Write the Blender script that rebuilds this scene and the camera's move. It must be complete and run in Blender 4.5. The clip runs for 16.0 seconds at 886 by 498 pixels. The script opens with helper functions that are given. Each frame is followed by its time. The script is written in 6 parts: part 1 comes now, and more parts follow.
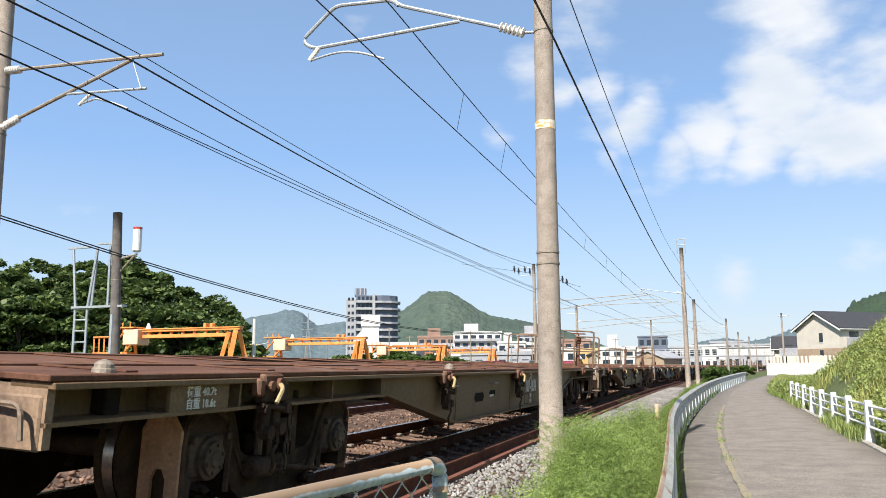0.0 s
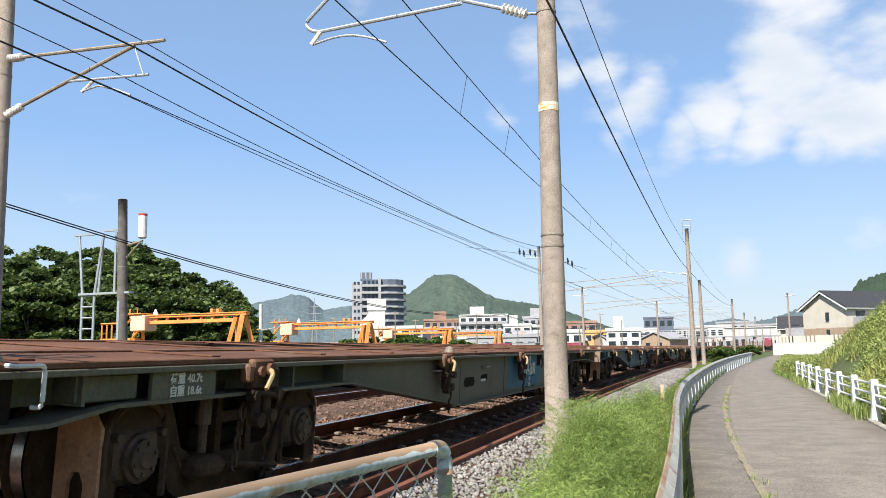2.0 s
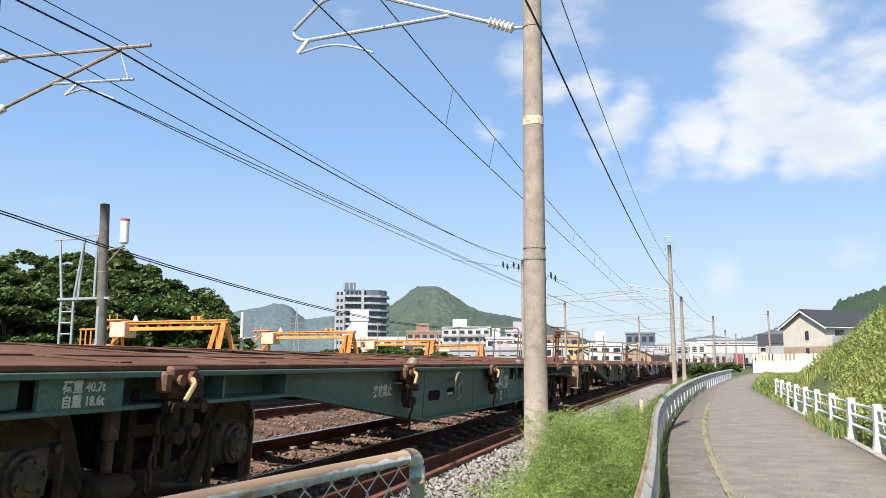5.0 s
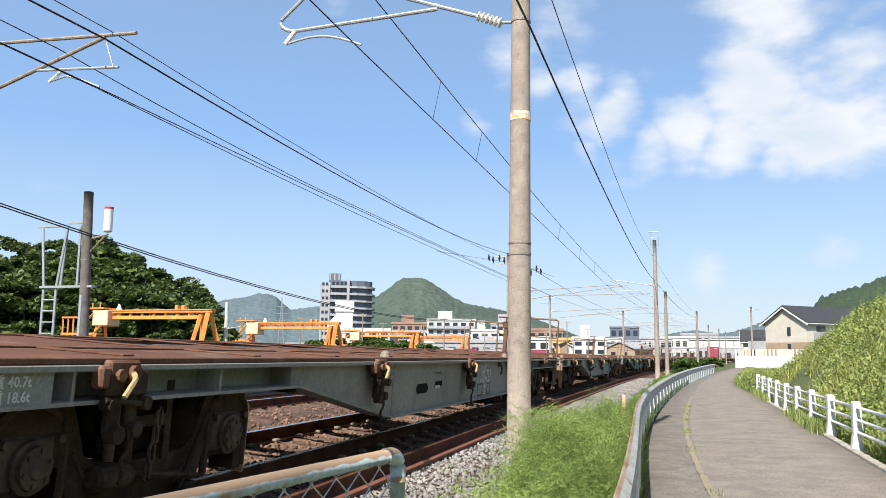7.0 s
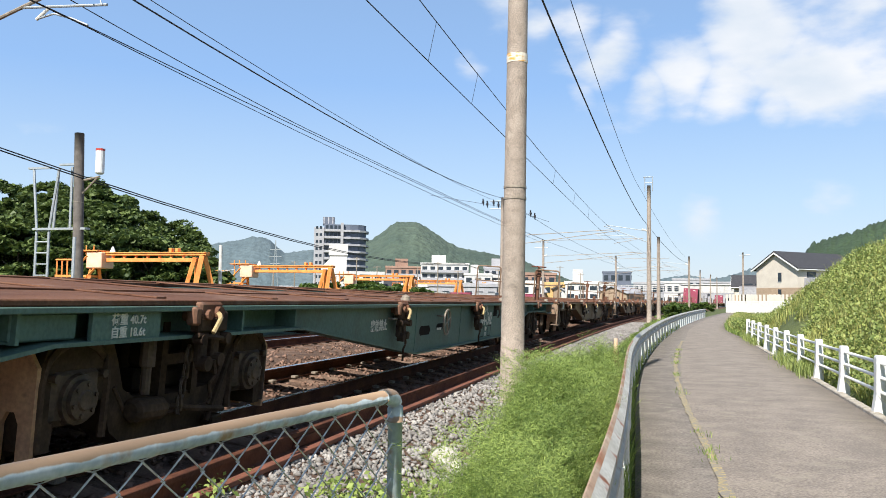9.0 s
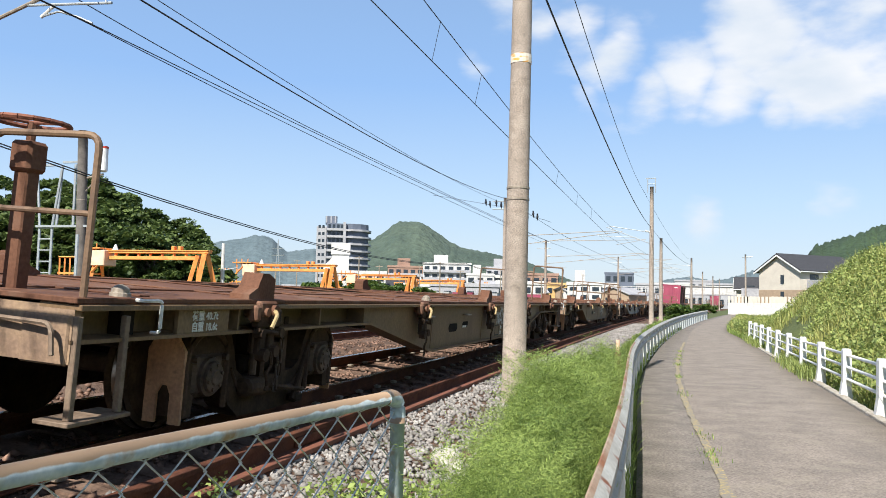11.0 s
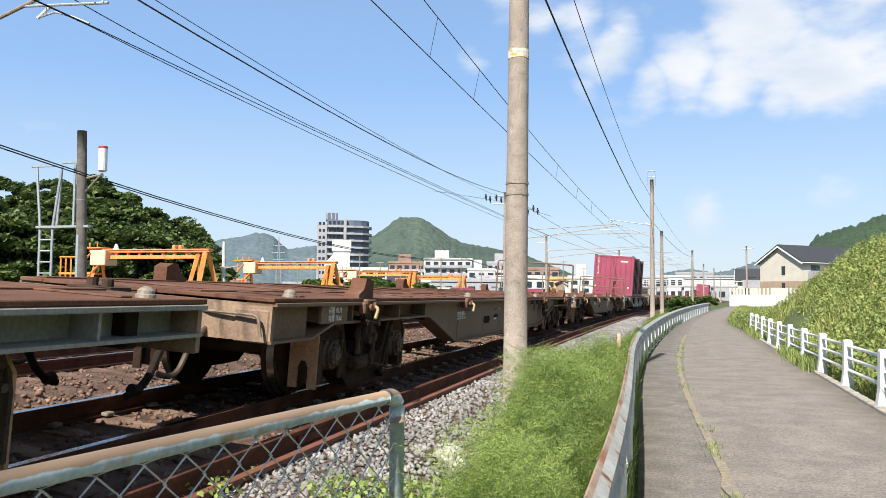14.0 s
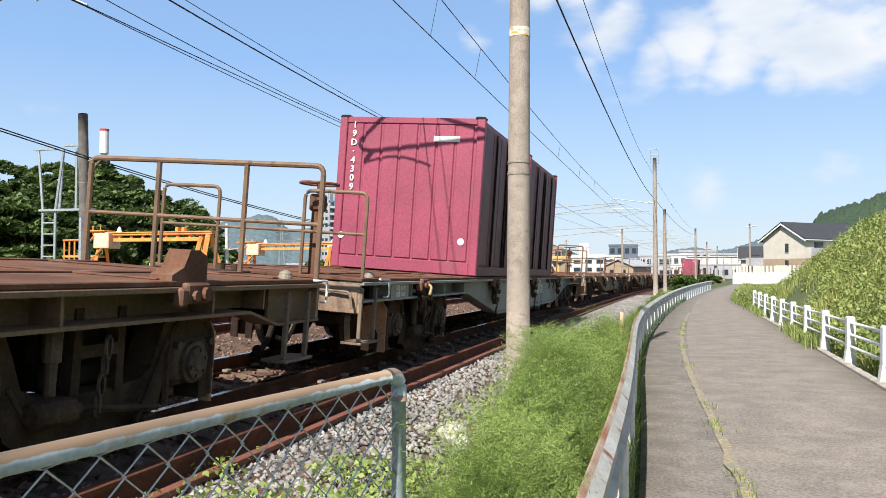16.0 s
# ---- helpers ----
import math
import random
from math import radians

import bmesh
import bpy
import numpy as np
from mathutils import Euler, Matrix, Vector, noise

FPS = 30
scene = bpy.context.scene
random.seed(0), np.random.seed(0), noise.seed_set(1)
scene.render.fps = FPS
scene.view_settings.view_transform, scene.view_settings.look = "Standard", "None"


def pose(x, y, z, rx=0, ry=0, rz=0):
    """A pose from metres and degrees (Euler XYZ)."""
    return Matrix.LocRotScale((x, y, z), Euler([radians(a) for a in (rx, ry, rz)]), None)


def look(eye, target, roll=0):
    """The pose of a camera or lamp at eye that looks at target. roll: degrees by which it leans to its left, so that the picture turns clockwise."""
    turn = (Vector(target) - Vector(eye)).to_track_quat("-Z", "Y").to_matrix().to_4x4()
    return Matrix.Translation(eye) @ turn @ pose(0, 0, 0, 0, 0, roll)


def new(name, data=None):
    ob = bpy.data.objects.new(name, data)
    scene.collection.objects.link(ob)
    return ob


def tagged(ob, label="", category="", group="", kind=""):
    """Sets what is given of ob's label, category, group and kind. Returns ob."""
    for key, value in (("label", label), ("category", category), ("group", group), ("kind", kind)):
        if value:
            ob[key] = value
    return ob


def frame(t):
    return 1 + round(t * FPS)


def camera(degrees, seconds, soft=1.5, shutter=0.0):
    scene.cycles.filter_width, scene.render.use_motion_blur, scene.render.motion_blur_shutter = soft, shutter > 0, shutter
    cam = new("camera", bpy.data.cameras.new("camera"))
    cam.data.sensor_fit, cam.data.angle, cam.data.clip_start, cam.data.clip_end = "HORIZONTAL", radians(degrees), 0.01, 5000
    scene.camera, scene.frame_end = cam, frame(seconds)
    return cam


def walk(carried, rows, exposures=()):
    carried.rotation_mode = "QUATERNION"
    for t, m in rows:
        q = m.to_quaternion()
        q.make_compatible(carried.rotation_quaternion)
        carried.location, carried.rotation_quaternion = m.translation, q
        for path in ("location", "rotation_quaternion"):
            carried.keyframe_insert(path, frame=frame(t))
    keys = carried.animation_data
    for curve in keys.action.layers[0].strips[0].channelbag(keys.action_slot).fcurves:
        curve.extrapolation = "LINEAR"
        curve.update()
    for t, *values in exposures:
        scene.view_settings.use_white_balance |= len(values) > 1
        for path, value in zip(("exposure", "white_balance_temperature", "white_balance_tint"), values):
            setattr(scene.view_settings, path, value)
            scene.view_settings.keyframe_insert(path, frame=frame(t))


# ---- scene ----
cam = camera(58.0, 16.0, soft=0.9)
# t, x, z, yaw, pitch, roll
PATH = [
    (0.0, -0.031, 1.485, 17.37, 8.52, 0.50),
    (0.5, -0.035, 1.485, 17.48, 7.64, 0.53),
    (1.0, -0.034, 1.479, 18.34, 7.03, 1.01),
    (1.5, -0.031, 1.481, 18.46, 7.46, 1.02),
    (2.0, -0.021, 1.487, 17.82, 7.33, 1.04),
    (2.5, -0.014, 1.479, 16.19, 7.42, 0.45),
    (3.0, -0.005, 1.475, 16.86, 6.80, 0.45),
    (3.5, -0.001, 1.486, 17.34, 6.93, 0.61),
    (4.0, 0.001, 1.472, 16.39, 6.10, 0.16),
    (4.5, 0.005, 1.473, 16.34, 6.09, 0.20),
    (5.0, 0.004, 1.475, 16.55, 8.17, 0.06),
    (5.2, 0.007, 1.486, 15.62, 7.69, 0.23),
    (7.3, 0.017, 1.503, 15.27, 7.58, -0.75),
    (7.5, 0.019, 1.504, 14.76, 7.76, -1.21),
    (8.0, 0.018, 1.503, 14.67, 7.18, -0.78),
    (8.5, 0.007, 1.499, 14.20, 4.69, -0.60),
    (9.0, 0.000, 1.500, 15.00, 3.60, -0.80),
    (11.5, -0.005, 1.505, 15.13, 3.62, -1.22),
    (12.0, -0.006, 1.505, 15.39, 3.79, -0.95),
    (12.5, 0.001, 1.507, 15.07, 3.62, -0.71),
    (13.0, 0.000, 1.511, 14.97, 3.74, -1.01),
    (13.5, 0.010, 1.511, 14.85, 3.24, -0.47),
    (14.0, 0.008, 1.516, 15.24, 3.25, -0.49),
    (14.5, 0.008, 1.514, 15.51, 2.94, -0.65),
    (15.0, 0.008, 1.516, 15.01, 1.89, -0.70),
    (15.5, 0.010, 1.513, 15.49, 1.71, 0.23),
    (16.0, 0.017, 1.514, 15.47, 1.83, -0.04),
]
walk(cam, [(t, pose(x, 0, z, 90 + p, r, yw)) for t, x, z, yw, p, r in PATH],
     exposures=[(0.0, 1.0), (16.0, 1.0)])

# ---- world and sun ----
SUN_DIR = Vector((-0.094, -0.70, 0.707)).normalized()
world = bpy.data.worlds.new("sky")
scene.world = world
world.use_nodes = True
wn, wl = world.node_tree.nodes, world.node_tree.links
wn.clear()


def wnode(kind, **values):
    n = wn.new(kind)
    for k, v in values.items():
        n.inputs[k].default_value = v
    return n


sky = wn.new("ShaderNodeTexSky")
sky.sky_type = "NISHITA"
sky.sun_disc = False
sky.sun_elevation = math.asin(SUN_DIR.z)
sky.sun_rotation = math.atan2(SUN_DIR.x, SUN_DIR.y)
sky.air_density, sky.dust_density, sky.ozone_density = 1.0, 0.6, 2.2
coord = wn.new("ShaderNodeTexCoord")
# cumulus: soft noise, dense in the quarter ahead to the right, thin elsewhere
cloud_map = wn.new("ShaderNodeMapping")
cloud_map.inputs["Scale"].default_value = (1, 1, 2.3)
cloud_map.inputs["Location"].default_value = (3.1, 0.7, 1.9)
wl.new(coord.outputs["Generated"], cloud_map.inputs["Vector"])
big = wnode("ShaderNodeTexNoise", Scale=6.0, Detail=9.0, Roughness=0.52)
wl.new(cloud_map.outputs["Vector"], big.inputs["Vector"])


def blob(az, el, radius, amount):
    """A soft weight round one direction of the sky."""
    d = Vector((math.sin(radians(az)) * math.cos(radians(el)), math.cos(radians(az)) * math.cos(radians(el)), math.sin(radians(el))))
    sub = wn.new("ShaderNodeVectorMath")
    sub.operation = "DISTANCE"
    wl.new(coord.outputs["Generated"], sub.inputs[0])
    sub.inputs[1].default_value = d
    rng = wn.new("ShaderNodeMapRange")
    rng.interpolation_type = "SMOOTHSTEP"
    rng.inputs["From Min"].default_value, rng.inputs["From Max"].default_value = 0.0, radians(radius)
    rng.inputs["To Min"].default_value, rng.inputs["To Max"].default_value = amount, 0.0
    wl.new(sub.outputs["Value"], rng.inputs["Value"])
    return rng.outputs["Result"]


total = None
for spec in ((6.6, 17.7, 8.0, 0.42), (1.4, 16.0, 5.0, 0.46), (-0.6, 14.9, 3.6, 0.44), (-2.6, 18.6, 4.0, 0.36), (10.1, 15.6, 7.0, 0.40), (4.8, 14.6, 4.5, 0.38), (12.1, 18.4, 9.0, 0.40), (-0.5, 19.8, 5.0, 0.30), (-5.6, 18.6, 4.6, 0.40), (-3.2, 16.6, 5.2, 0.42), (-8.5, 18.8, 3.6, 0.36), (-11.0, 20.6, 5.0, 0.31), (-13.2, 16.6, 3.4, 0.30), (-5.0, 14.6, 2.6, 0.30), (8.8, 21.6, 10.0, 0.36), (-6.4, 22.6, 6.5, 0.31), (11.0, 8.0, 4.5, 0.28), (2.9, 5.2, 3.6, 0.36), (-43.1, 10.0, 4.0, 0.12), (7.6, 13.2, 3.0, 0.30)):
    out = blob(*spec)
    if total is None:
        total = out
    else:
        m = wn.new("ShaderNodeMath")
        m.operation = "MAXIMUM"
        wl.new(total, m.inputs[0])
        wl.new(out, m.inputs[1])
        total = m.outputs[0]
add = wn.new("ShaderNodeMath")
add.operation = "ADD"
wl.new(big.outputs["Fac"], add.inputs[0])
wl.new(total, add.inputs[1])
cover = wn.new("ShaderNodeMapRange")
cover.interpolation_type = "SMOOTHSTEP"
for k, v in zip(("From Min", "From Max", "To Min", "To Max"), (0.63, 0.90, 0.0, 0.94)):
    cover.inputs[k].default_value = v
wl.new(add.outputs[0], cover.inputs["Value"])
cloud_tone = wnode("ShaderNodeTexNoise", Scale=9.0, Detail=5.0)
wl.new(cloud_map.outputs["Vector"], cloud_tone.inputs["Vector"])
tone = wn.new("ShaderNodeValToRGB")
tone.color_ramp.elements[0].position, tone.color_ramp.elements[1].position = 0.3, 0.62
tone.color_ramp.elements[0].color, tone.color_ramp.elements[1].color = (4.5, 4.95, 5.5, 1), (5.7, 5.8, 6.0, 1)
wl.new(cloud_tone.outputs["Fac"], tone.inputs["Fac"])
mix = wn.new("ShaderNodeMix")
mix.data_type = "RGBA"
wl.new(cover.outputs["Result"], mix.inputs["Factor"])
# hazy band: the clear sky pales towards the horizon
sep = wn.new("ShaderNodeSeparateXYZ")
wl.new(coord.outputs["Generated"], sep.inputs[0])
grad = wn.new("ShaderNodeValToRGB")
for e, (at, col) in zip([grad.color_ramp.elements[0], grad.color_ramp.elements[1], grad.color_ramp.elements.new(0.12), grad.color_ramp.elements.new(0.26)],
                        ((0.0, (4.2, 4.75, 5.25)), (1.0, (0.65, 1.5, 3.8)), (0.12, (3.2, 4.35, 5.75)), (0.26, (1.95, 3.3, 5.65)))):
    e.position, e.color = at, (*col, 1)
wl.new(sep.outputs["Z"], grad.inputs["Fac"])
haze = wn.new("ShaderNodeMix")
haze.data_type = "RGBA"
haze.inputs["Factor"].default_value = 0.85
wl.new(sky.outputs["Color"], haze.inputs["A"])
wl.new(grad.outputs["Color"], haze.inputs["B"])
wl.new(haze.outputs["Result"], mix.inputs["A"])
wl.new(tone.outputs["Color"], mix.inputs["B"])
bg = wnode("ShaderNodeBackground", Strength=0.085)
wl.new(mix.outputs["Result"], bg.inputs["Color"])
wout = wn.new("ShaderNodeOutputWorld")
wl.new(bg.outputs[0], wout.inputs["Surface"])

sun_data = bpy.data.lights.new("sun", "SUN")
sun_data.energy, sun_data.angle, sun_data.color = 3.9, radians(0.53), (1.0, 0.95, 0.86)
sun = new("sun", sun_data)
sun.matrix_world = look(SUN_DIR * 50, (0, 0, 0))


# ---- materials ----
def material(name, base, second=None, rough=0.7, metal=0.0, scale=4.0, spread=0.35, grain=60.0, bump=0.15, stain=None, stain_at=(0.55, 0.7), stretch=(1, 1, 1), distance=0.01, random=0.0, fine_amount=0.45, spec=0.5):
    """A rough surface: base colour varied by a broad and a fine noise, optional stains of a second colour, fine relief."""
    m = bpy.data.materials.new(name)
    m.use_nodes = True
    n, l = m.node_tree.nodes, m.node_tree.links
    b = n["Principled BSDF"]
    tc = n.new("ShaderNodeTexCoord")
    mp = n.new("ShaderNodeMapping")
    mp.inputs["Scale"].default_value = stretch
    l.new(tc.outputs["Object"], mp.inputs["Vector"])
    n1 = n.new("ShaderNodeTexNoise")
    n1.inputs["Scale"].default_value, n1.inputs["Detail"].default_value = scale, 6
    n2 = n.new("ShaderNodeTexNoise")
    n2.inputs["Scale"].default_value, n2.inputs["Detail"].default_value = grain, 3
    for k in (n1, n2):
        l.new(mp.outputs["Vector"], k.inputs["Vector"])
    ramp = n.new("ShaderNodeValToRGB")
    second = second or tuple(c * (1 - spread) for c in base)
    ramp.color_ramp.elements[0].position, ramp.color_ramp.elements[1].position = 0.34, 0.68
    ramp.color_ramp.elements[0].color, ramp.color_ramp.elements[1].color = (*second, 1), (*base, 1)
    l.new(n1.outputs["Fac"], ramp.inputs["Fac"])
    fine = n.new("ShaderNodeMix")
    fine.data_type, fine.blend_type = "RGBA", "OVERLAY"
    fine.inputs["Factor"].default_value = fine_amount
    l.new(ramp.outputs["Color"], fine.inputs["A"])
    l.new(n2.outputs["Fac"], fine.inputs["B"])
    colour = fine.outputs["Result"]
    if stain:
        n3 = n.new("ShaderNodeTexNoise")
        n3.inputs["Scale"].default_value, n3.inputs["Detail"].default_value = scale * 1.7, 8
        l.new(mp.outputs["Vector"], n3.inputs["Vector"])
        r3 = n.new("ShaderNodeMapRange")
        r3.inputs["From Min"].default_value, r3.inputs["From Max"].default_value = stain_at
        l.new(n3.outputs["Fac"], r3.inputs["Value"])
        mx = n.new("ShaderNodeMix")
        mx.data_type = "RGBA"
        l.new(r3.outputs["Result"], mx.inputs["Factor"])
        l.new(colour, mx.inputs["A"])
        mx.inputs["B"].default_value = (*stain, 1)
        colour = mx.outputs["Result"]
    if random:
        info = n.new("ShaderNodeNewGeometry")
        hsv = n.new("ShaderNodeHueSaturation")
        rr = n.new("ShaderNodeMapRange")
        rr.inputs["To Min"].default_value, rr.inputs["To Max"].default_value = 1 - random, 1 + random
        l.new(info.outputs["Random Per Island"], rr.inputs["Value"])
        l.new(rr.outputs["Result"], hsv.inputs["Value"])
        l.new(colour, hsv.inputs["Color"])
        colour = hsv.outputs["Color"]
    l.new(colour, b.inputs["Base Color"])
    b.inputs["Roughness"].default_value, b.inputs["Metallic"].default_value = rough, metal
    b.inputs["Specular IOR Level"].default_value = spec
    if bump:
        bp = n.new("ShaderNodeBump")
        bp.inputs["Strength"].default_value, bp.inputs["Distance"].default_value = bump, distance
        l.new(n2.outputs["Fac"], bp.inputs["Height"])
        l.new(bp.outputs["Normal"], b.inputs["Normal"])
    return m


def leaf_material(name, a, b_, translucent=0.3):
    m = bpy.data.materials.new(name)
    m.use_nodes = True
    n, l = m.node_tree.nodes, m.node_tree.links
    b = n["Principled BSDF"]
    g = n.new("ShaderNodeNewGeometry")
    tc = n.new("ShaderNodeTexCoord")
    no = n.new("ShaderNodeTexNoise")
    no.inputs["Scale"].default_value = 0.6
    l.new(tc.outputs["Object"], no.inputs["Vector"])
    av = n.new("ShaderNodeMath")
    av.operation = "MULTIPLY_ADD"
    av.inputs[1].default_value, av.inputs[2].default_value = 0.55, 0.0
    l.new(g.outputs["Random Per Island"], av.inputs[0])
    ad = n.new("ShaderNodeMath")
    ad.operation = "MULTIPLY_ADD"
    ad.inputs[1].default_value = 0.6
    l.new(no.outputs["Fac"], ad.inputs[0])
    l.new(av.outputs[0], ad.inputs[2])
    ramp = n.new("ShaderNodeValToRGB")
    ramp.color_ramp.elements[0].position, ramp.color_ramp.elements[1].position = 0.25, 0.8
    ramp.color_ramp.elements[0].color, ramp.color_ramp.elements[1].color = (*a, 1), (*b_, 1)
    l.new(ad.outputs[0], ramp.inputs["Fac"])
    l.new(ramp.outputs["Color"], b.inputs["Base Color"])
    b.inputs["Roughness"].default_value = 0.55
    tr = n.new("ShaderNodeBsdfTranslucent")
    l.new(ramp.outputs["Color"], tr.inputs["Color"])
    mx = n.new("ShaderNodeMixShader")
    mx.inputs["Fac"].default_value = translucent
    l.new(b.outputs[0], mx.inputs[1])
    l.new(tr.outputs[0], mx.inputs[2])
    l.new(mx.outputs[0], n["Material Output"].inputs["Surface"])
    return m


M_ASPHALT = material("asphalt", (0.265, 0.226, 0.195), (0.19, 0.163, 0.143), 0.9, scale=1.6, grain=48, bump=0.22, stain=(0.30, 0.265, 0.215), stain_at=(0.55, 0.8), fine_amount=0.9)
M_ASPHALT_OLD = material("old_asphalt", (0.225, 0.197, 0.175), (0.15, 0.132, 0.118), 0.9, scale=2.2, grain=40, bump=0.3, stain=(0.27, 0.245, 0.21), stain_at=(0.55, 0.75), fine_amount=0.95)
M_YELLOW = material("worn_yellow_line", (0.44, 0.34, 0.13), (0.34, 0.28, 0.15), 0.9, scale=17, grain=70, bump=0.4, stain=(0.22, 0.20, 0.18), stain_at=(0.36, 0.56))
M_GROUND = material("earth_grass", (0.10, 0.125, 0.035), (0.065, 0.085, 0.03), 0.95, scale=0.5, grain=14, bump=0.8, distance=0.05)
M_BALLAST_BED = material("ballast_bed", (0.19, 0.125, 0.095), (0.085, 0.055, 0.042), 0.95, scale=3, grain=30, bump=1.0, distance=0.03, spec=0.15)
M_STONE = material("ballast_stone", (0.35, 0.33, 0.315), (0.19, 0.178, 0.168), 0.9, scale=2, grain=40, bump=0.4, random=0.35)
M_STONE_RUST = material("rusty_ballast_stone", (0.29, 0.185, 0.14), (0.11, 0.064, 0.047), 0.9, scale=2, grain=40, bump=0.4, random=0.35, spec=0.15)
M_RUST = material("rusty_steel", (0.15, 0.06, 0.036), (0.08, 0.034, 0.024), 0.8, metal=0.1, scale=5, grain=60, bump=0.3, spec=0.15)
M_RUST_RED = material("red_rusty_steel", (0.23, 0.085, 0.05), (0.15, 0.055, 0.035), 0.8, scale=3, grain=50, bump=0.3)
M_RAIL_TOP = material("polished_rail_head", (0.58, 0.57, 0.55), (0.46, 0.44, 0.42), 0.22, metal=1.0, scale=3, bump=0.05)
M_SLEEPER = material("concrete_sleeper", (0.27, 0.185, 0.14), (0.125, 0.078, 0.058), 0.9, scale=4, grain=40, bump=0.4, spec=0.15)
M_CONCRETE = material("pole_concrete", (0.37, 0.31, 0.26), (0.285, 0.235, 0.195), 0.9, scale=7, grain=85, bump=0.5, stain=(0.17, 0.145, 0.12), stain_at=(0.6, 0.78), fine_amount=1.0)
M_GALV = material("galvanised_steel", (0.42, 0.45, 0.47), (0.33, 0.36, 0.38), 0.5, metal=0.35, scale=12, grain=60, bump=0.1)
M_GALV_BROWN = material("weathered_steel_tube", (0.36, 0.31, 0.25), (0.24, 0.20, 0.16), 0.6, metal=0.25, scale=9, bump=0.1)
M_FENCE = material("blue_grey_fence_paint", (0.50, 0.585, 0.63), (0.41, 0.49, 0.53), 0.55, metal=0.1, scale=8, grain=50, bump=0.1, stain=(0.36, 0.25, 0.15), stain_at=(0.56, 0.72))


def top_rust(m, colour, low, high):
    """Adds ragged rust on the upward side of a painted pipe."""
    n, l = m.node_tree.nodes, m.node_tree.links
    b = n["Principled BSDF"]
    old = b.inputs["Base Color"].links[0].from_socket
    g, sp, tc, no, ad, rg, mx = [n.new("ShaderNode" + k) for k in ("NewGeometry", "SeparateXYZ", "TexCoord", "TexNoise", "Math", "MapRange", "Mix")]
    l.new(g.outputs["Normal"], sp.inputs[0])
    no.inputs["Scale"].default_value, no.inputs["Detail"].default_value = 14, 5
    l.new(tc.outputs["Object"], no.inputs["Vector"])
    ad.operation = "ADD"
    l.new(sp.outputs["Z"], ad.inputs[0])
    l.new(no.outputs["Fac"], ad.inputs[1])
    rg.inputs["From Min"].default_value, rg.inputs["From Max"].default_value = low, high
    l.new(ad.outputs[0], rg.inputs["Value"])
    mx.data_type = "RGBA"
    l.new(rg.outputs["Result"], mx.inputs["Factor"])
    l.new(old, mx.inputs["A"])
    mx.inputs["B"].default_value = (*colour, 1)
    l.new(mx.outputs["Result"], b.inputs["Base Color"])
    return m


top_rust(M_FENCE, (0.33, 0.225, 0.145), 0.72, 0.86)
M_WIRE = material("dark_wire", (0.030, 0.032, 0.04), rough=0.6, metal=0.3, bump=0)
M_MESH = material("galvanised_mesh_wire", (0.66, 0.66, 0.62), (0.52, 0.51, 0.47), 0.45, metal=0.5, scale=20, bump=0)
M_LUMP = material("pale_broken_concrete", (0.58, 0.55, 0.50), (0.42, 0.39, 0.35), 0.9, scale=6, grain=40, bump=0.5)
M_PORCELAIN = material("white_porcelain", (0.75, 0.73, 0.68), (0.6, 0.58, 0.53), 0.25, scale=9, bump=0)
M_WHITE_PAINT = material("white_paint", (0.78, 0.79, 0.78), (0.66, 0.67, 0.66), 0.5, scale=5, grain=40, bump=0.1)
M_GUARD = material("guard_rail_paint", (0.52, 0.52, 0.50), (0.38, 0.37, 0.34), 0.6, scale=3, grain=50, bump=0.15, stain=(0.22, 0.075, 0.035), stain_at=(0.62, 0.70))
M_GUARD_RUST = material("guard_rail_rust", (0.28, 0.11, 0.05), (0.45, 0.36, 0.28), 0.8, scale=3.0, grain=40, bump=0.3)
M_ORANGE = material("orange_paint", (0.88, 0.35, 0.09), (0.72, 0.24, 0.06), 0.55, scale=2, grain=20, bump=0.05)
M_BLACK = material("dark_undergear", (0.034, 0.023, 0.018), (0.018, 0.013, 0.011), 0.8, scale=6, grain=50, bump=0.3, spec=0.15)
M_BOGIE = material("dusty_bogie_steel", (0.092, 0.058, 0.038), (0.036, 0.023, 0.016), 0.8, scale=4, grain=40, bump=0.3, spec=0.15)
M_DECK = material("rusty_deck_plate", (0.18, 0.088, 0.054), (0.115, 0.054, 0.035), 0.8, scale=1.5, grain=40, bump=0.25, stain=(0.21, 0.13, 0.095), stain_at=(0.55, 0.75), spec=0.15)
# guard plates' tan paint, lightened to stand for light under the deck
M_LIT_TAN = material("lit_orange_tan_paint", (0.56, 0.32, 0.18), (0.40, 0.22, 0.13), 0.65, scale=6, grain=40, bump=0.1, stain=(0.16, 0.09, 0.06), stain_at=(0.60, 0.75))
M_MAST = material("dark_weathered_mast", (0.17, 0.15, 0.135), (0.10, 0.088, 0.08), 0.9, scale=4, grain=60, bump=0.4)
M_BOGIE_EDGE = material("worn_bogie_edge", (0.10, 0.062, 0.042), (0.05, 0.032, 0.024), 0.75, scale=7, grain=50, bump=0.2, spec=0.15)
M_TREAD = material("polished_wheel_tread", (0.55, 0.50, 0.45), (0.42, 0.37, 0.32), 0.28, metal=0.95, scale=8, grain=40, bump=0.03)
M_TEXT = material("white_lettering", (0.80, 0.79, 0.73), (0.62, 0.60, 0.54), 0.7, scale=12, bump=0)
M_LINE_BLACK = material("black_frame_line", (0.02, 0.02, 0.02), rough=0.7, bump=0)
M_YELLOW_PAINT = material("yellow_lever_paint", (0.50, 0.37, 0.18), (0.36, 0.26, 0.13), 0.5, scale=8, bump=0)
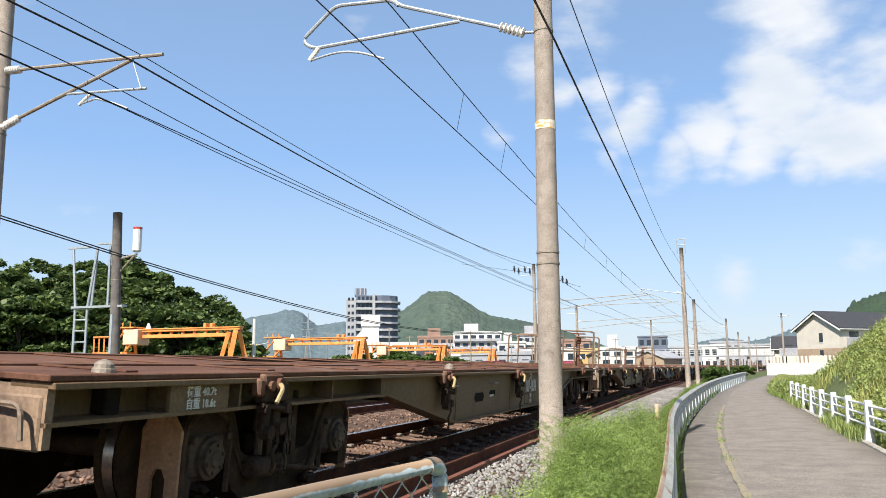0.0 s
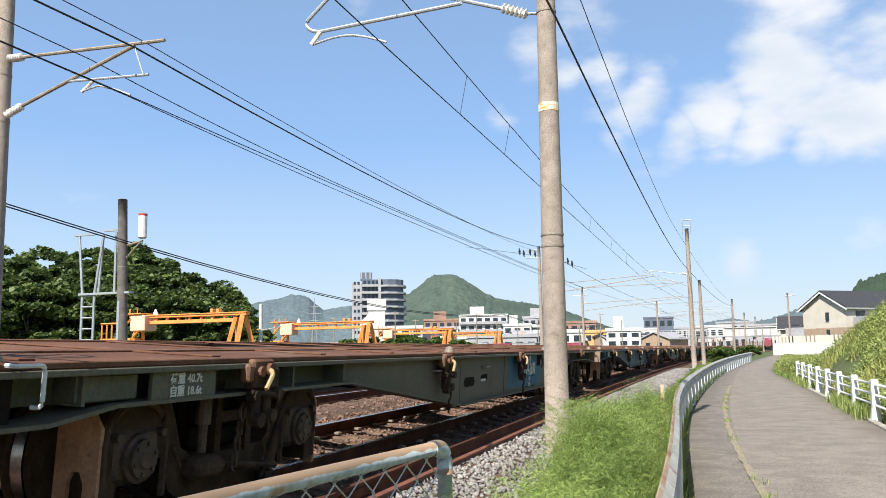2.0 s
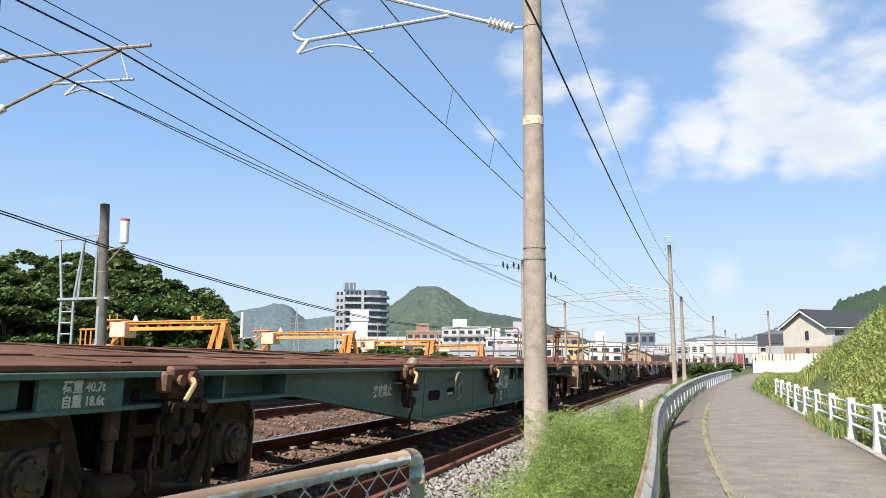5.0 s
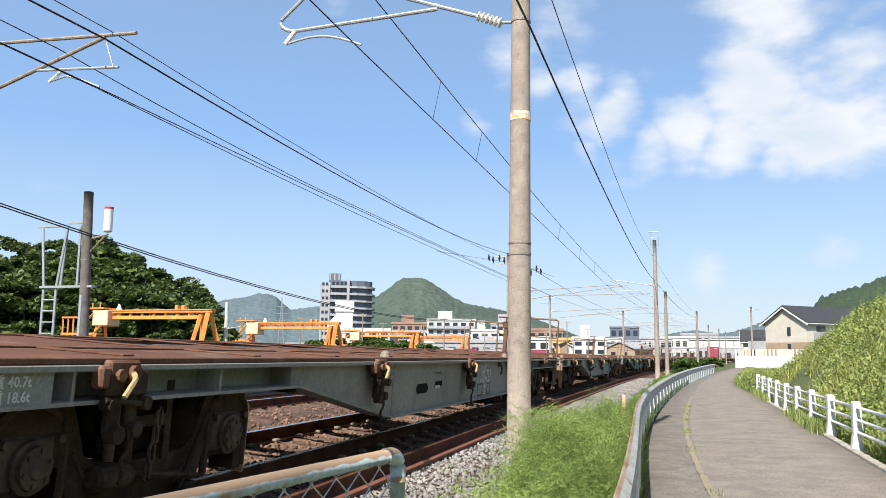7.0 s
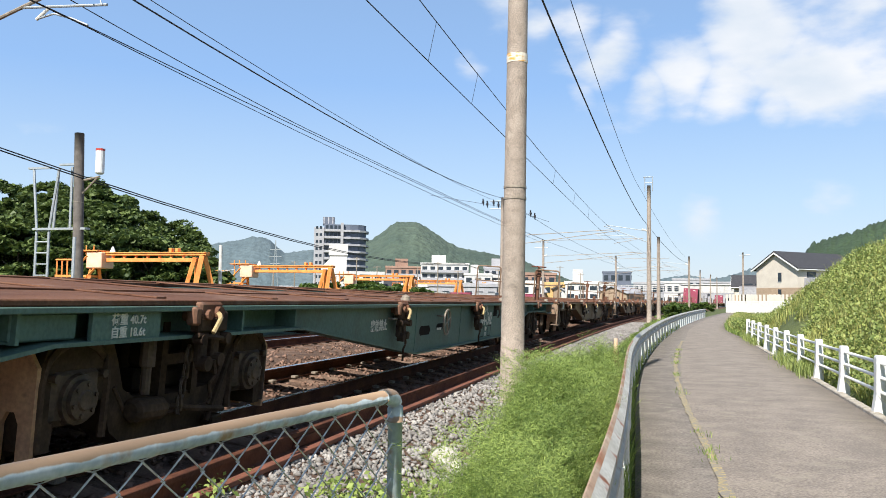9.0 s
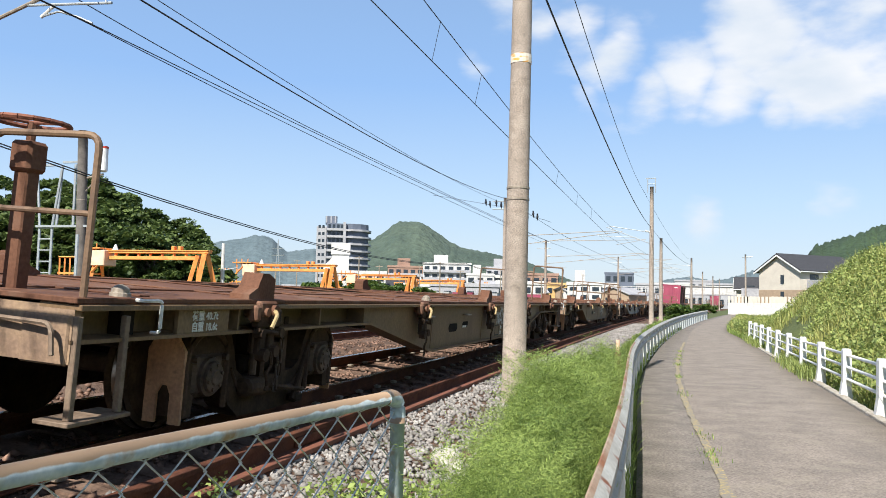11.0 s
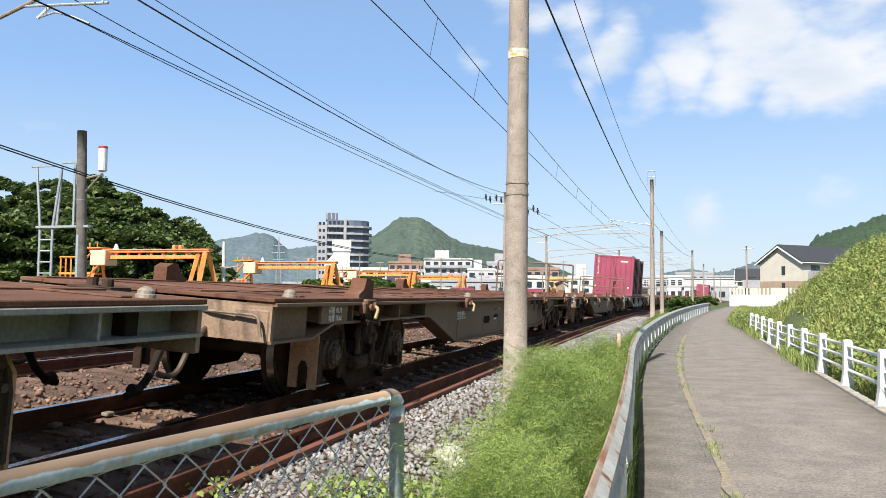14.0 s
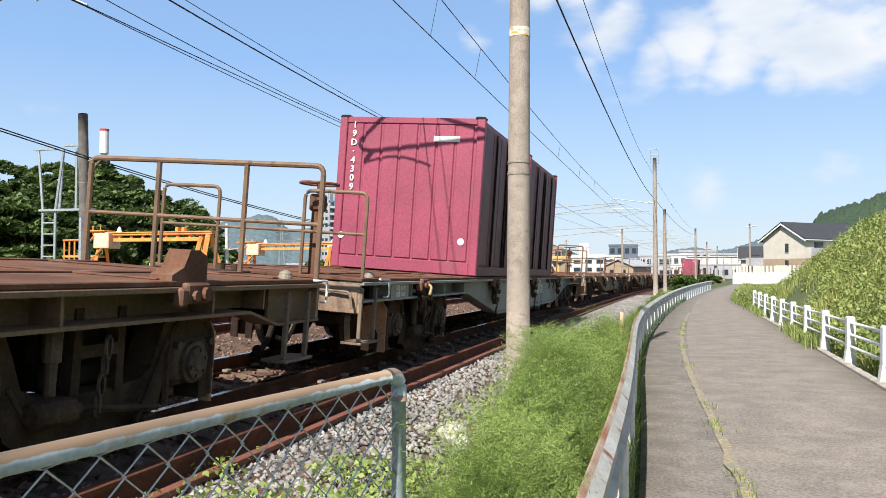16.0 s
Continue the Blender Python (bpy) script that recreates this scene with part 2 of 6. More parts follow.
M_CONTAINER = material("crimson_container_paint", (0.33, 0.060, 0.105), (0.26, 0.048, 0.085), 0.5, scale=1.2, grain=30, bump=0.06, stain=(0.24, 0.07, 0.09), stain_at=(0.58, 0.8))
# greyer, darker copy of the crimson; the long sides' shade is in its colour
M_CONTAINER_SIDE = material("shaded_container_paint", (0.19, 0.075, 0.078), (0.125, 0.045, 0.05), 0.55, scale=1.5, grain=30, bump=0.06)
M_AXLE = material("worn_axle_cap", (0.125, 0.082, 0.058), (0.06, 0.04, 0.03), 0.6, metal=0.2, scale=9, grain=50, bump=0.2)
M_ORANGE_PALE = material("faded_orange_paint", (0.82, 0.58, 0.42), (0.72, 0.46, 0.31), 0.6, scale=2, grain=20, bump=0.05)
M_GLASS = material("dark_window", (0.035, 0.045, 0.06), (0.02, 0.03, 0.04), 0.15, scale=2, bump=0)
M_RED = material("red_paint", (0.55, 0.06, 0.04), rough=0.5, bump=0)
M_ROOF = material("dark_roof_tiles", (0.055, 0.055, 0.062), (0.035, 0.035, 0.04), 0.7, scale=3, grain=12, bump=0.4)
M_PLASTER = material("cream_plaster", (0.60, 0.55, 0.48), (0.52, 0.47, 0.41), 0.85, scale=0.8, grain=20, bump=0.1)
M_TAN = material("tan_siding", (0.40, 0.30, 0.21), (0.33, 0.24, 0.17), 0.85, scale=1, grain=10, bump=0.2)
M_GREY_WALL = material("grey_wall", (0.40, 0.40, 0.42), (0.31, 0.31, 0.34), 0.85, scale=0.3, grain=4, bump=0.05)
M_SLATE_WALL = material("slate_blue_wall", (0.13, 0.15, 0.20), (0.10, 0.12, 0.16), 0.8, scale=0.3, grain=4, bump=0.05)
M_WHITE_WALL = material("white_wall", (0.62, 0.61, 0.59), (0.50, 0.49, 0.48), 0.85, scale=0.2, grain=3, bump=0.03)
M_BROWN_WALL = material("brown_brick_wall", (0.33, 0.21, 0.16), (0.26, 0.16, 0.12), 0.85, scale=0.3, grain=3, bump=0.03)
M_OCHRE_WALL = material("ochre_wall", (0.60, 0.40, 0.17), (0.50, 0.33, 0.14), 0.85, scale=0.3, grain=3, bump=0.03)
M_HILL = material("forested_hill", (0.080, 0.112, 0.082), (0.050, 0.078, 0.062), 0.95, scale=0.012, grain=0.09, bump=1.0, distance=8.0)
M_HILL_WOOD = material("dark_wooded_hill", (0.042, 0.076, 0.036), (0.026, 0.050, 0.027), 0.95, scale=0.03, grain=0.2, bump=1.0, distance=4.0)
M_CORNER = material("tan_brown_frame_plate", (0.33, 0.225, 0.14), (0.22, 0.145, 0.10), 0.75, scale=5, grain=40, bump=0.2)
M_KERB = material("weathered_concrete_kerb", (0.46, 0.425, 0.37), (0.31, 0.275, 0.235), 0.9, scale=5, grain=40, bump=0.45, stain=(0.20, 0.18, 0.14), stain_at=(0.56, 0.72))
M_STEP = material("worn_tan_step_paint", (0.24, 0.175, 0.125), (0.14, 0.095, 0.065), 0.7, scale=7, grain=40, bump=0.2)
# black that stands for the shade inside slots and recesses of the sills
M_VOID = material("black_opening_shade", (0.02, 0.014, 0.01), (0.012, 0.009, 0.007), 0.95, scale=6, bump=0, spec=0.15)
# forest colour paled and blued: the distance haze is painted into it
M_HILL_FAR = material("haze_tinted_hill", (0.11, 0.15, 0.168), (0.088, 0.125, 0.143), 0.95, scale=0.008, grain=0.07, bump=1.0, distance=6.0)
M_BARK = material("bark", (0.10, 0.075, 0.055), (0.06, 0.045, 0.035), 0.95, scale=6, grain=40, bump=0.6)
M_LEAF_TREE = leaf_material("tree_leaf", (0.02, 0.048, 0.016), (0.15, 0.205, 0.055))
M_LEAF_BUSH = leaf_material("bush_leaf", (0.03, 0.075, 0.018), (0.14, 0.20, 0.04))
M_WEED = leaf_material("weed_leaf", (0.065, 0.135, 0.026), (0.43, 0.535, 0.15), 0.45)
M_GRASS = leaf_material("grass_blade", (0.16, 0.20, 0.05), (0.52, 0.51, 0.17), 0.4)
M_KUDZU = leaf_material("creeper_leaf", (0.10, 0.165, 0.04), (0.40, 0.46, 0.14), 0.35)


# ---- mesh helpers ----
def mesh_of(name, bm, mat, smooth=False):
    me = bpy.data.meshes.new(name)
    bm.normal_update()
    bm.to_mesh(me)
    bm.free()
    for m in (mat if isinstance(mat, (list, tuple)) else [mat]):
        me.materials.append(m)
    if smooth:
        me.polygons.foreach_set("use_smooth", [True] * len(me.polygons))
    return me


def part(name, bm, mat, parent=None, label="", smooth=False):
    """One mesh object from a bmesh, under its thing if one is given."""
    ob = new(name, mesh_of(name, bm, mat, smooth) if isinstance(bm, bmesh.types.BMesh) else bm)
    if parent is not None:
        ob.parent = parent
    return tagged(ob, label) if label else ob


def box(bm, lo, hi, bevel=0.0, m=None, mi=0):
    """An axis-aligned block, its edges bevelled, moved by m."""
    c = [(a + b) / 2 for a, b in zip(lo, hi)]
    s = [abs(b - a) for a, b in zip(lo, hi)]
    mt = Matrix.Translation(c) @ Matrix.Diagonal((*s, 1))
    before = set(bm.faces) if mi else None
    made = bmesh.ops.create_cube(bm, size=1, matrix=mt)["verts"]
    if bevel:
        edges = list({e for v in made for e in v.link_edges})
        res = bmesh.ops.bevel(bm, geom=edges, offset=bevel, segments=1, affect="EDGES")
        made = list({v for f in res["faces"] for v in f.verts} | {v for v in made if v.is_valid})
    if m is not None:
        bmesh.ops.transform(bm, matrix=m, verts=[v for v in made if v.is_valid])
    if mi:
        for f in set(bm.faces) - before:
            f.material_index = mi
    return bm


def tube(bm, points, radius, sides=8, cap=True):
    """A round bar along a line of points; radius may be one number or one for each point."""
    pts = [Vector(p) for p in points]
    rings = []
    n = len(pts)
    for i, p in enumerate(pts):
        d = (pts[min(i + 1, n - 1)] - pts[max(i - 1, 0)]).normalized()
        up = Vector((0, 0, 1)) if abs(d.z) < 0.9 else Vector((1, 0, 0))
        a = d.cross(up).normalized()
        b = a.cross(d)
        r = radius[i] if isinstance(radius, (list, tuple)) else radius
        rings.append([bm.verts.new(p + (a * math.cos(q) + b * math.sin(q)) * r) for q in [2 * math.pi * k / sides for k in range(sides)]])
    for r0, r1 in zip(rings, rings[1:]):
        for k in range(sides):
            bm.faces.new((r0[k], r0[(k + 1) % sides], r1[(k + 1) % sides], r1[k]))
    if cap:
        bm.faces.new(rings[0])
        bm.faces.new(rings[-1][::-1])
    return bm


def prism(bm, outline, axis, a, b):
    """A flat outline pushed from a to b along an axis (0 x, 1 y, 2 z)."""
    def at(p, k):
        q = list(p)
        q.insert(axis, k)
        return q
    lo = [bm.verts.new(at(p, a)) for p in outline]
    hi = [bm.verts.new(at(p, b)) for p in outline]
    bm.faces.new(lo)
    bm.faces.new(hi[::-1])
    for i in range(len(lo)):
        j = (i + 1) % len(lo)
        bm.faces.new((lo[j], lo[i], hi[i], hi[j]))
    bmesh.ops.recalc_face_normals(bm, faces=bm.faces[:])
    return bm


def bent(points, r=0.05, steps=4):
    """Rounds the inner corners of a line of points."""
    pts = [Vector(p) for p in points]
    out = [pts[0]]
    for a, b, c in zip(pts, pts[1:], pts[2:]):
        p, q = b + (a - b).normalized() * r, b + (c - b).normalized() * r
        for i in range(steps + 1):
            t = i / steps
            out.append(p * (1 - t) ** 2 + b * 2 * t * (1 - t) + q * t * t)
    return out + [pts[-1]]


def B():
    return bmesh.new()


def thing(name, label, category, group="", at=None):
    ob = new(name)
    if at is not None:
        ob.matrix_basis = at
    return tagged(ob, label, category, group)


def wordmesh(text, size, thick=0.002):
    cu = bpy.data.curves.new("letters", "FONT")
    cu.body, cu.size, cu.extrude, cu.align_x, cu.resolution_u, cu.offset = text, size, thick, "CENTER", 2, size * 0.022
    ob = bpy.data.objects.new("letters", cu)
    me = bpy.data.meshes.new_from_object(ob)
    bpy.data.objects.remove(ob)
    bpy.data.curves.remove(cu)
    return me


def words(name, text, size, mat, parent, m):
    """Raised lettering from the built-in font, centred on the pose m."""
    me = wordmesh(text, size)
    me.materials.clear()
    me.materials.append(mat)
    ob = new(name, me)
    ob.parent = parent
    ob.matrix_basis = m
    return ob


NARROW = Matrix.Diagonal((.80, 1, 1, 1))

# ---- the line of the railway ----
TRACK_X, RAIL_Z, CANT, CURVE_START, RADIUS, CURVE_END = -4.14, 0.56, 4.0, 1.6, 1090.0, 120.0


def line(s, off=0.0):
    """Place and heading (degrees) of the track's middle at s metres along it, shifted off metres to the right."""
    a = max(0.0, min(s, CURVE_END) - CURVE_START) / RADIUS
    x, y = TRACK_X + RADIUS * (1 - math.cos(a)), CURVE_START + RADIUS * math.sin(a) if s > CURVE_START else s
    if s > CURVE_END:
        x, y = x + (s - CURVE_END) * math.sin(a), y + (s - CURVE_END) * math.cos(a)
    return x + off * math.cos(a), y - off * math.sin(a), -math.degrees(a)


def track_pose(s, off=0.0, z=RAIL_Z, cant=CANT):
    x, y, h = line(s, off)
    return Matrix.Translation((x, y, z)) @ Matrix.Rotation(radians(h), 4, "Z") @ Matrix.Rotation(radians(cant), 4, "Y")


# ---- ground ----
def smooth(a, b, v):
    t = max(0.0, min(1.0, (v - a) / (b - a)))
    return t * t * (3 - 2 * t)


def path_left(y):
    return guard_x(y) + 0.13


def guard_x(y):
    """Line of the guard rail, left of the path."""
    return -0.28 - 0.20 * smooth(4, 15, y) + (0.0 if y < 17 else 0.0083 * (y - 17) ** 1.55)


def path_z(y):
    """The path climbs a little round its bend."""
    return 0.0045 * max(0.0, y - 25)


def wf_x(y):
    """Line of the white fence, right of the path."""
    return 2.97 + 0.029 * (y - 12.3)


def path_right(y):
    return (wf_x(y) - 0.14) * (1 - smooth(34, 50, y)) + (path_left(y) + 2.3) * smooth(34, 50, y)


def bank_top(y):
    """Height of the grassy bank's crest along the path."""
    return float(np.interp(y, (0, 28, 31, 35, 37, 38.5, 41, 45, 50, 55, 66, 75), (4.2, 3.6, 3.45, 3.15, 2.75, 2.0, 1.55, 1.3, 1.1, 0.8, 0.35, 0.2)))


def ground_z(x, y):
    z = -0.06 + path_z(y) * (1 if y < 130 else 0) * smooth(-3, 0, x - guard_x(min(y, 130)))
    tx, ty, _ = line(y)
    d = x - tx
    if d < 3.6:
        z = max(z, -0.06 + 0.26 * (1 - smooth(1.9, 3.6, d)))
    e = x - (path_right(y) + 0.35)
    if e > 0 and y < 75:
        z = max(z, min(bank_top(y), path_z(y) + 0.02 + 0.92 * max(0, e - 0.25 - 2.2 * smooth(35, 46, y))) + 0.14 * noise.noise(Vector((x * 0.8, y * 0.8, 0))) * smooth(0.3, 1.5, e))
    if x < tx - 30:
        z += 1.2 * smooth(0, 40, tx - 30 - x)
    return z


def steps(edges):
    """Coordinates from a list of (from, to, step)."""
    out = []
    for a, b, s in edges:
        out += [a + s * i for i in range(max(1, round((b - a) / s)))]
    return out + [edges[-1][1]]


gx = steps([(-4000, -600, 850), (-600, -100, 100), (-100, -20, 8), (-20, -6, 2), (-6, 14, 0.4), (14, 60, 6), (60, 600, 90), (600, 4000, 850)])
gy = steps([(-600, -40, 80), (-40, 0, 4), (0, 60, 0.6), (60, 140, 8), (140, 600, 60), (600, 4400, 760)])
bm = B()
grid = [[bm.verts.new((x, y, ground_z(x, y))) for x in gx] for y in gy]
for r0, r1 in zip(grid, grid[1:]):
    for i in range(len(gx) - 1):
        bm.faces.new((r0[i], r0[i + 1], r1[i + 1], r1[i]))
tagged(part("ground", bm, M_GROUND, smooth=True), "grassy earth beside the railway and the path", "ground", kind="structure")

# the asphalt path
bm = B()
ys = steps([(-12, 60, 1.0), (60, 110, 2.5)])
rows_ = [[bm.verts.new((path_left(y) * (1 - k) + path_right(y) * k, y, path_z(y) + 0.012 * math.sin(k * math.pi) + 0.006 * noise.noise(Vector((k * 4, y * 0.5, 2))))) for k in (0, .245, .4, .6, .8, 1)] for y in ys]
for r0, r1 in zip(rows_, rows_[1:]):
    for i in range(5):
        f = bm.faces.new((r0[i], r0[i + 1], r1[i + 1], r1[i]))
        f.material_index = 1 if i == 0 else 0
low = [[bm.verts.new((v.co.x, v.co.y, -0.25)) for v in (r[0], r[-1])] for r in rows_]
for i in range(len(rows_) - 1):
    bm.faces.new((rows_[i][0], rows_[i + 1][0], low[i + 1][0], low[i][0]))
    bm.faces.new((rows_[i + 1][-1], rows_[i][-1], low[i][1], low[i + 1][1]))
tagged(part("pavement", bm, [M_ASPHALT, M_ASPHALT_OLD], smooth=True), "grey worn asphalt footpath with cracks and dust", "path", kind="structure")


def ribbon(bm, centre, width, y0, y1, z, step=0.5, jitter=0.0):
    prev = None
    y = y0
    while y <= y1:
        w = width * (1 + jitter * noise.noise(Vector((y * 2.3, 5, 1))))
        c = centre(y) + jitter * 0.05 * noise.noise(Vector((y * 1.1, 9, 3)))
        cur = (bm.verts.new((c - w / 2, y, z + path_z(y))), bm.verts.new((c + w / 2, y, z + path_z(y))))
        if prev:
            bm.faces.new((prev[0], prev[1], cur[1], cur[0]))
        prev = cur
        y += step
    return bm


bm = ribbon(B(), lambda y: path_left(y) + 0.715, 0.085, -4, 32, 0.021, 0.1, 0.7)
tagged(part("trim_yellow_line", bm, M_YELLOW), "worn yellow line along the asphalt path", "road marking", kind="structure")
bm = B()
for k in range(72):
    y = -6 + k * 0.6
    box(bm, (path_right(y) - 0.02, y + 0.005, -0.2), (path_right(y) + 0.11, y + 0.595, 0.045), 0.012)
tagged(part("kerb", bm, M_KERB), "low weathered concrete kerb along the path", "kerb", kind="structure")


# ---- railway tracks ----
def bed(name, off, cant, z, s0, s1, half, label):
    bm = B()
    prev = None
    s = s0
    prof = [(-half - 0.9, -0.55), (-half, -0.20), (-0.6, -0.185), (0.6, -0.185), (half, -0.20), (2.4, -0.15), (2.95, -0.27)] if not off else [(-half - 0.9, -0.55), (-half, -0.20), (-0.6, -0.185), (0.6, -0.185), (half, -0.20), (half + 0.4, -0.4)]
    while s <= s1:
        m = track_pose(s, off, z, cant)
        cur = [bm.verts.new(m @ Vector((x, 0, h + 0.03 * noise.noise(Vector((x * 3, s * 2, off)))))) for x, h in prof]
        if prev:
            for i in range(len(prof) - 1):
                bm.faces.new((prev[i], prev[i + 1], cur[i + 1], cur[i]))
        prev = cur
        s += 1.0 if s < 60 else 5.0
    return tagged(part(name, bm, M_BALLAST_BED, smooth=True), label, "ballast", kind="structure")


RAIL_PROFILE = [(-0.0635, -0.153), (0.0635, -0.153), (0.0635, -0.142), (0.012, -0.125), (0.010, -0.045), (0.0325, -0.036), (0.0325, -0.004), (0.028, 0.0), (-0.028, 0.0), (-0.0325, -0.004), (-0.0325, -0.036), (-0.010, -0.045), (-0.012, -0.125), (-0.0635, -0.142)]


def sweep(bm, profile, pose_at, ss, top_index=None):
    prev = None
    for s in ss:
        m = pose_at(s)
        cur = [bm.verts.new(m @ Vector((x, 0, z))) for x, z in profile]
        if prev:
            n = len(profile)
            for i in range(n):
                f = bm.faces.new((prev[i], prev[(i + 1) % n], cur[(i + 1) % n], cur[i]))
                if top_index is not None and i == top_index:
                    f.material_index = 1
        else:
            bm.faces.new(cur[::-1])
        prev = cur
    bm.faces.new(prev)
    bmesh.ops.recalc_face_normals(bm, faces=bm.faces[:])
    return bm


def track(off, cant, z, polished):
    bed("ground_ballast", off, cant, z, -40, 260, 1.55 if off else 1.45, "stone ballast bed under the railway track")
    for side in (-0.566, 0.566):
        bm = sweep(B(), [(x + side, h) for x, h in RAIL_PROFILE], lambda s: track_pose(s, off, z, cant), steps([(-40, 120, 2.0), (120, 260, 10)]), 7)
        tagged(part("rail", bm, [M_RUST, M_RAIL_TOP if polished else M_RUST]), "rusty steel rail with a worn bright head on concrete sleepers" if polished else "rust-brown steel rail on concrete sleepers", "rail", "rails of the line")
    bm = B()
    prism(bm, [(-1.0, -0.36), (1.0, -0.36), (1.0, -0.19), (0.75, -0.165), (0.35, -0.165), (0.2, -0.185), (-0.2, -0.185), (-0.35, -0.165), (-0.75, -0.165), (-1.0, -0.19)], 1, -0.12, 0.12)
    me = mesh_of("sleeper", bm, M_SLEEPER)
    rest = B()
    for i in range(int(150 / 0.62)):
        s = -12 + i * 0.62
        if off > -5 and -2 < s < 75:
            ob = tagged(new("sleeper", me), "dusty brown concrete railway sleeper bedded in ballast", "sleeper", "sleepers of the line")
            ob.matrix_basis = track_pose(s, off, z, cant)
        else:
            box(rest, (-1.0, -.12, -.36), (1.0, .12, -.175), m=track_pose(s, off, z, cant))
    tagged(part("sleepers", rest, M_SLEEPER), "rows of dusty concrete sleepers in ballast", "sleepers", kind="stuff")


track(0.0, CANT, RAIL_Z, True)
track(-3.85, 2.5, RAIL_Z + 0.12, True)
track(-8.2, 0.0, RAIL_Z + 0.1, False)
track(-12.2, 0.0, RAIL_Z + 0.1, False)

bm = B()
box(bm, (-.035, -.05, -.152), (.035, .05, -.118), .008)
CLIP = mesh_of("rail_clip", bm, M_GALV_BROWN)
for ob in [o for o in scene.objects if o.name in ("rail", "rail.001")]:
    sx = -.566 if ob.name == "rail" else .566
    for i in range(75):
        for dx in (-.085, .085):
            c = new("rail_clip", CLIP)
            c.parent = ob
            c.matrix_basis = track_pose(.4 + i * .62) @ Matrix.Translation((sx + dx, 0, 0))

# stacked old rails lying along the shoulder
for k, (dx, dz) in enumerate(((1.36, -0.13), (1.51, -0.125), (1.42, -0.0))):
    bm = sweep(B(), [(x + dx, h + dz) for x, h in RAIL_PROFILE], lambda s: track_pose(s), steps([(-8, 62, 2.0)]))
    sr = tagged(part("spare_rail", bm, M_RUST_RED if k != 2 else M_RUST), "red-rusted old rail lying on the ballast shoulder", "rail", "spare rails on the shoulder")
    for s in (4.0 + k, 14.0 + k, 24.0 + k, 36.0 + k):
        bm = box(B(), (dx + .012, -.28, dz - .12), (dx + .034, .28, dz - .045), .006, track_pose(s))
        part("joint_bar", bm, M_RUST, sr)


# ---- the train ----
def colour_set(name, base, dirt):
    return material(name, base, tuple(0.72 * b + 0.28 * d for b, d in zip(base, dirt)), 0.65, scale=0.9, grain=45, bump=0.08, stain=dirt, stain_at=(0.56, 0.80), stretch=(1, 1, 0.7))


PAINTS = {
    "brown": colour_set("olive_brown_wagon_paint", (0.205, 0.128, 0.064), (0.13, 0.07, 0.04)),
    "grey": colour_set("grey_wagon_paint", (0.33, 0.315, 0.28), (0.20, 0.155, 0.12)),
    "teal": colour_set("teal_wagon_paint", (0.088, 0.135, 0.14), (0.075, 0.072, 0.065)),
    "green": colour_set("green_wagon_paint", (0.105, 0.185, 0.155), (0.085, 0.085, 0.065)),
    "olive": colour_set("dark_olive_wagon_paint", (0.135, 0.125, 0.09), (0.09, 0.065, 0.05)),
    "dark": colour_set("dark_brown_wagon_paint", (0.21, 0.125, 0.07), (0.10, 0.065, 0.05)),
}
M_BLUE_PATCH = colour_set("fresh_blue_paint", (0.025, 0.16, 0.27), (0.04, 0.10, 0.14))
WAGON = 20.4
NEAR = 1.22      # half width of the deck
BODY = .53       # end of the body behind the coupler's face


def mirrored(f):
    """Calls f for both ends of a wagon: +1 with y counted from the front, -1 from the back."""
    for e in (1, -1):
        f(e, (lambda y: y) if e == 1 else (lambda y: WAGON - y))


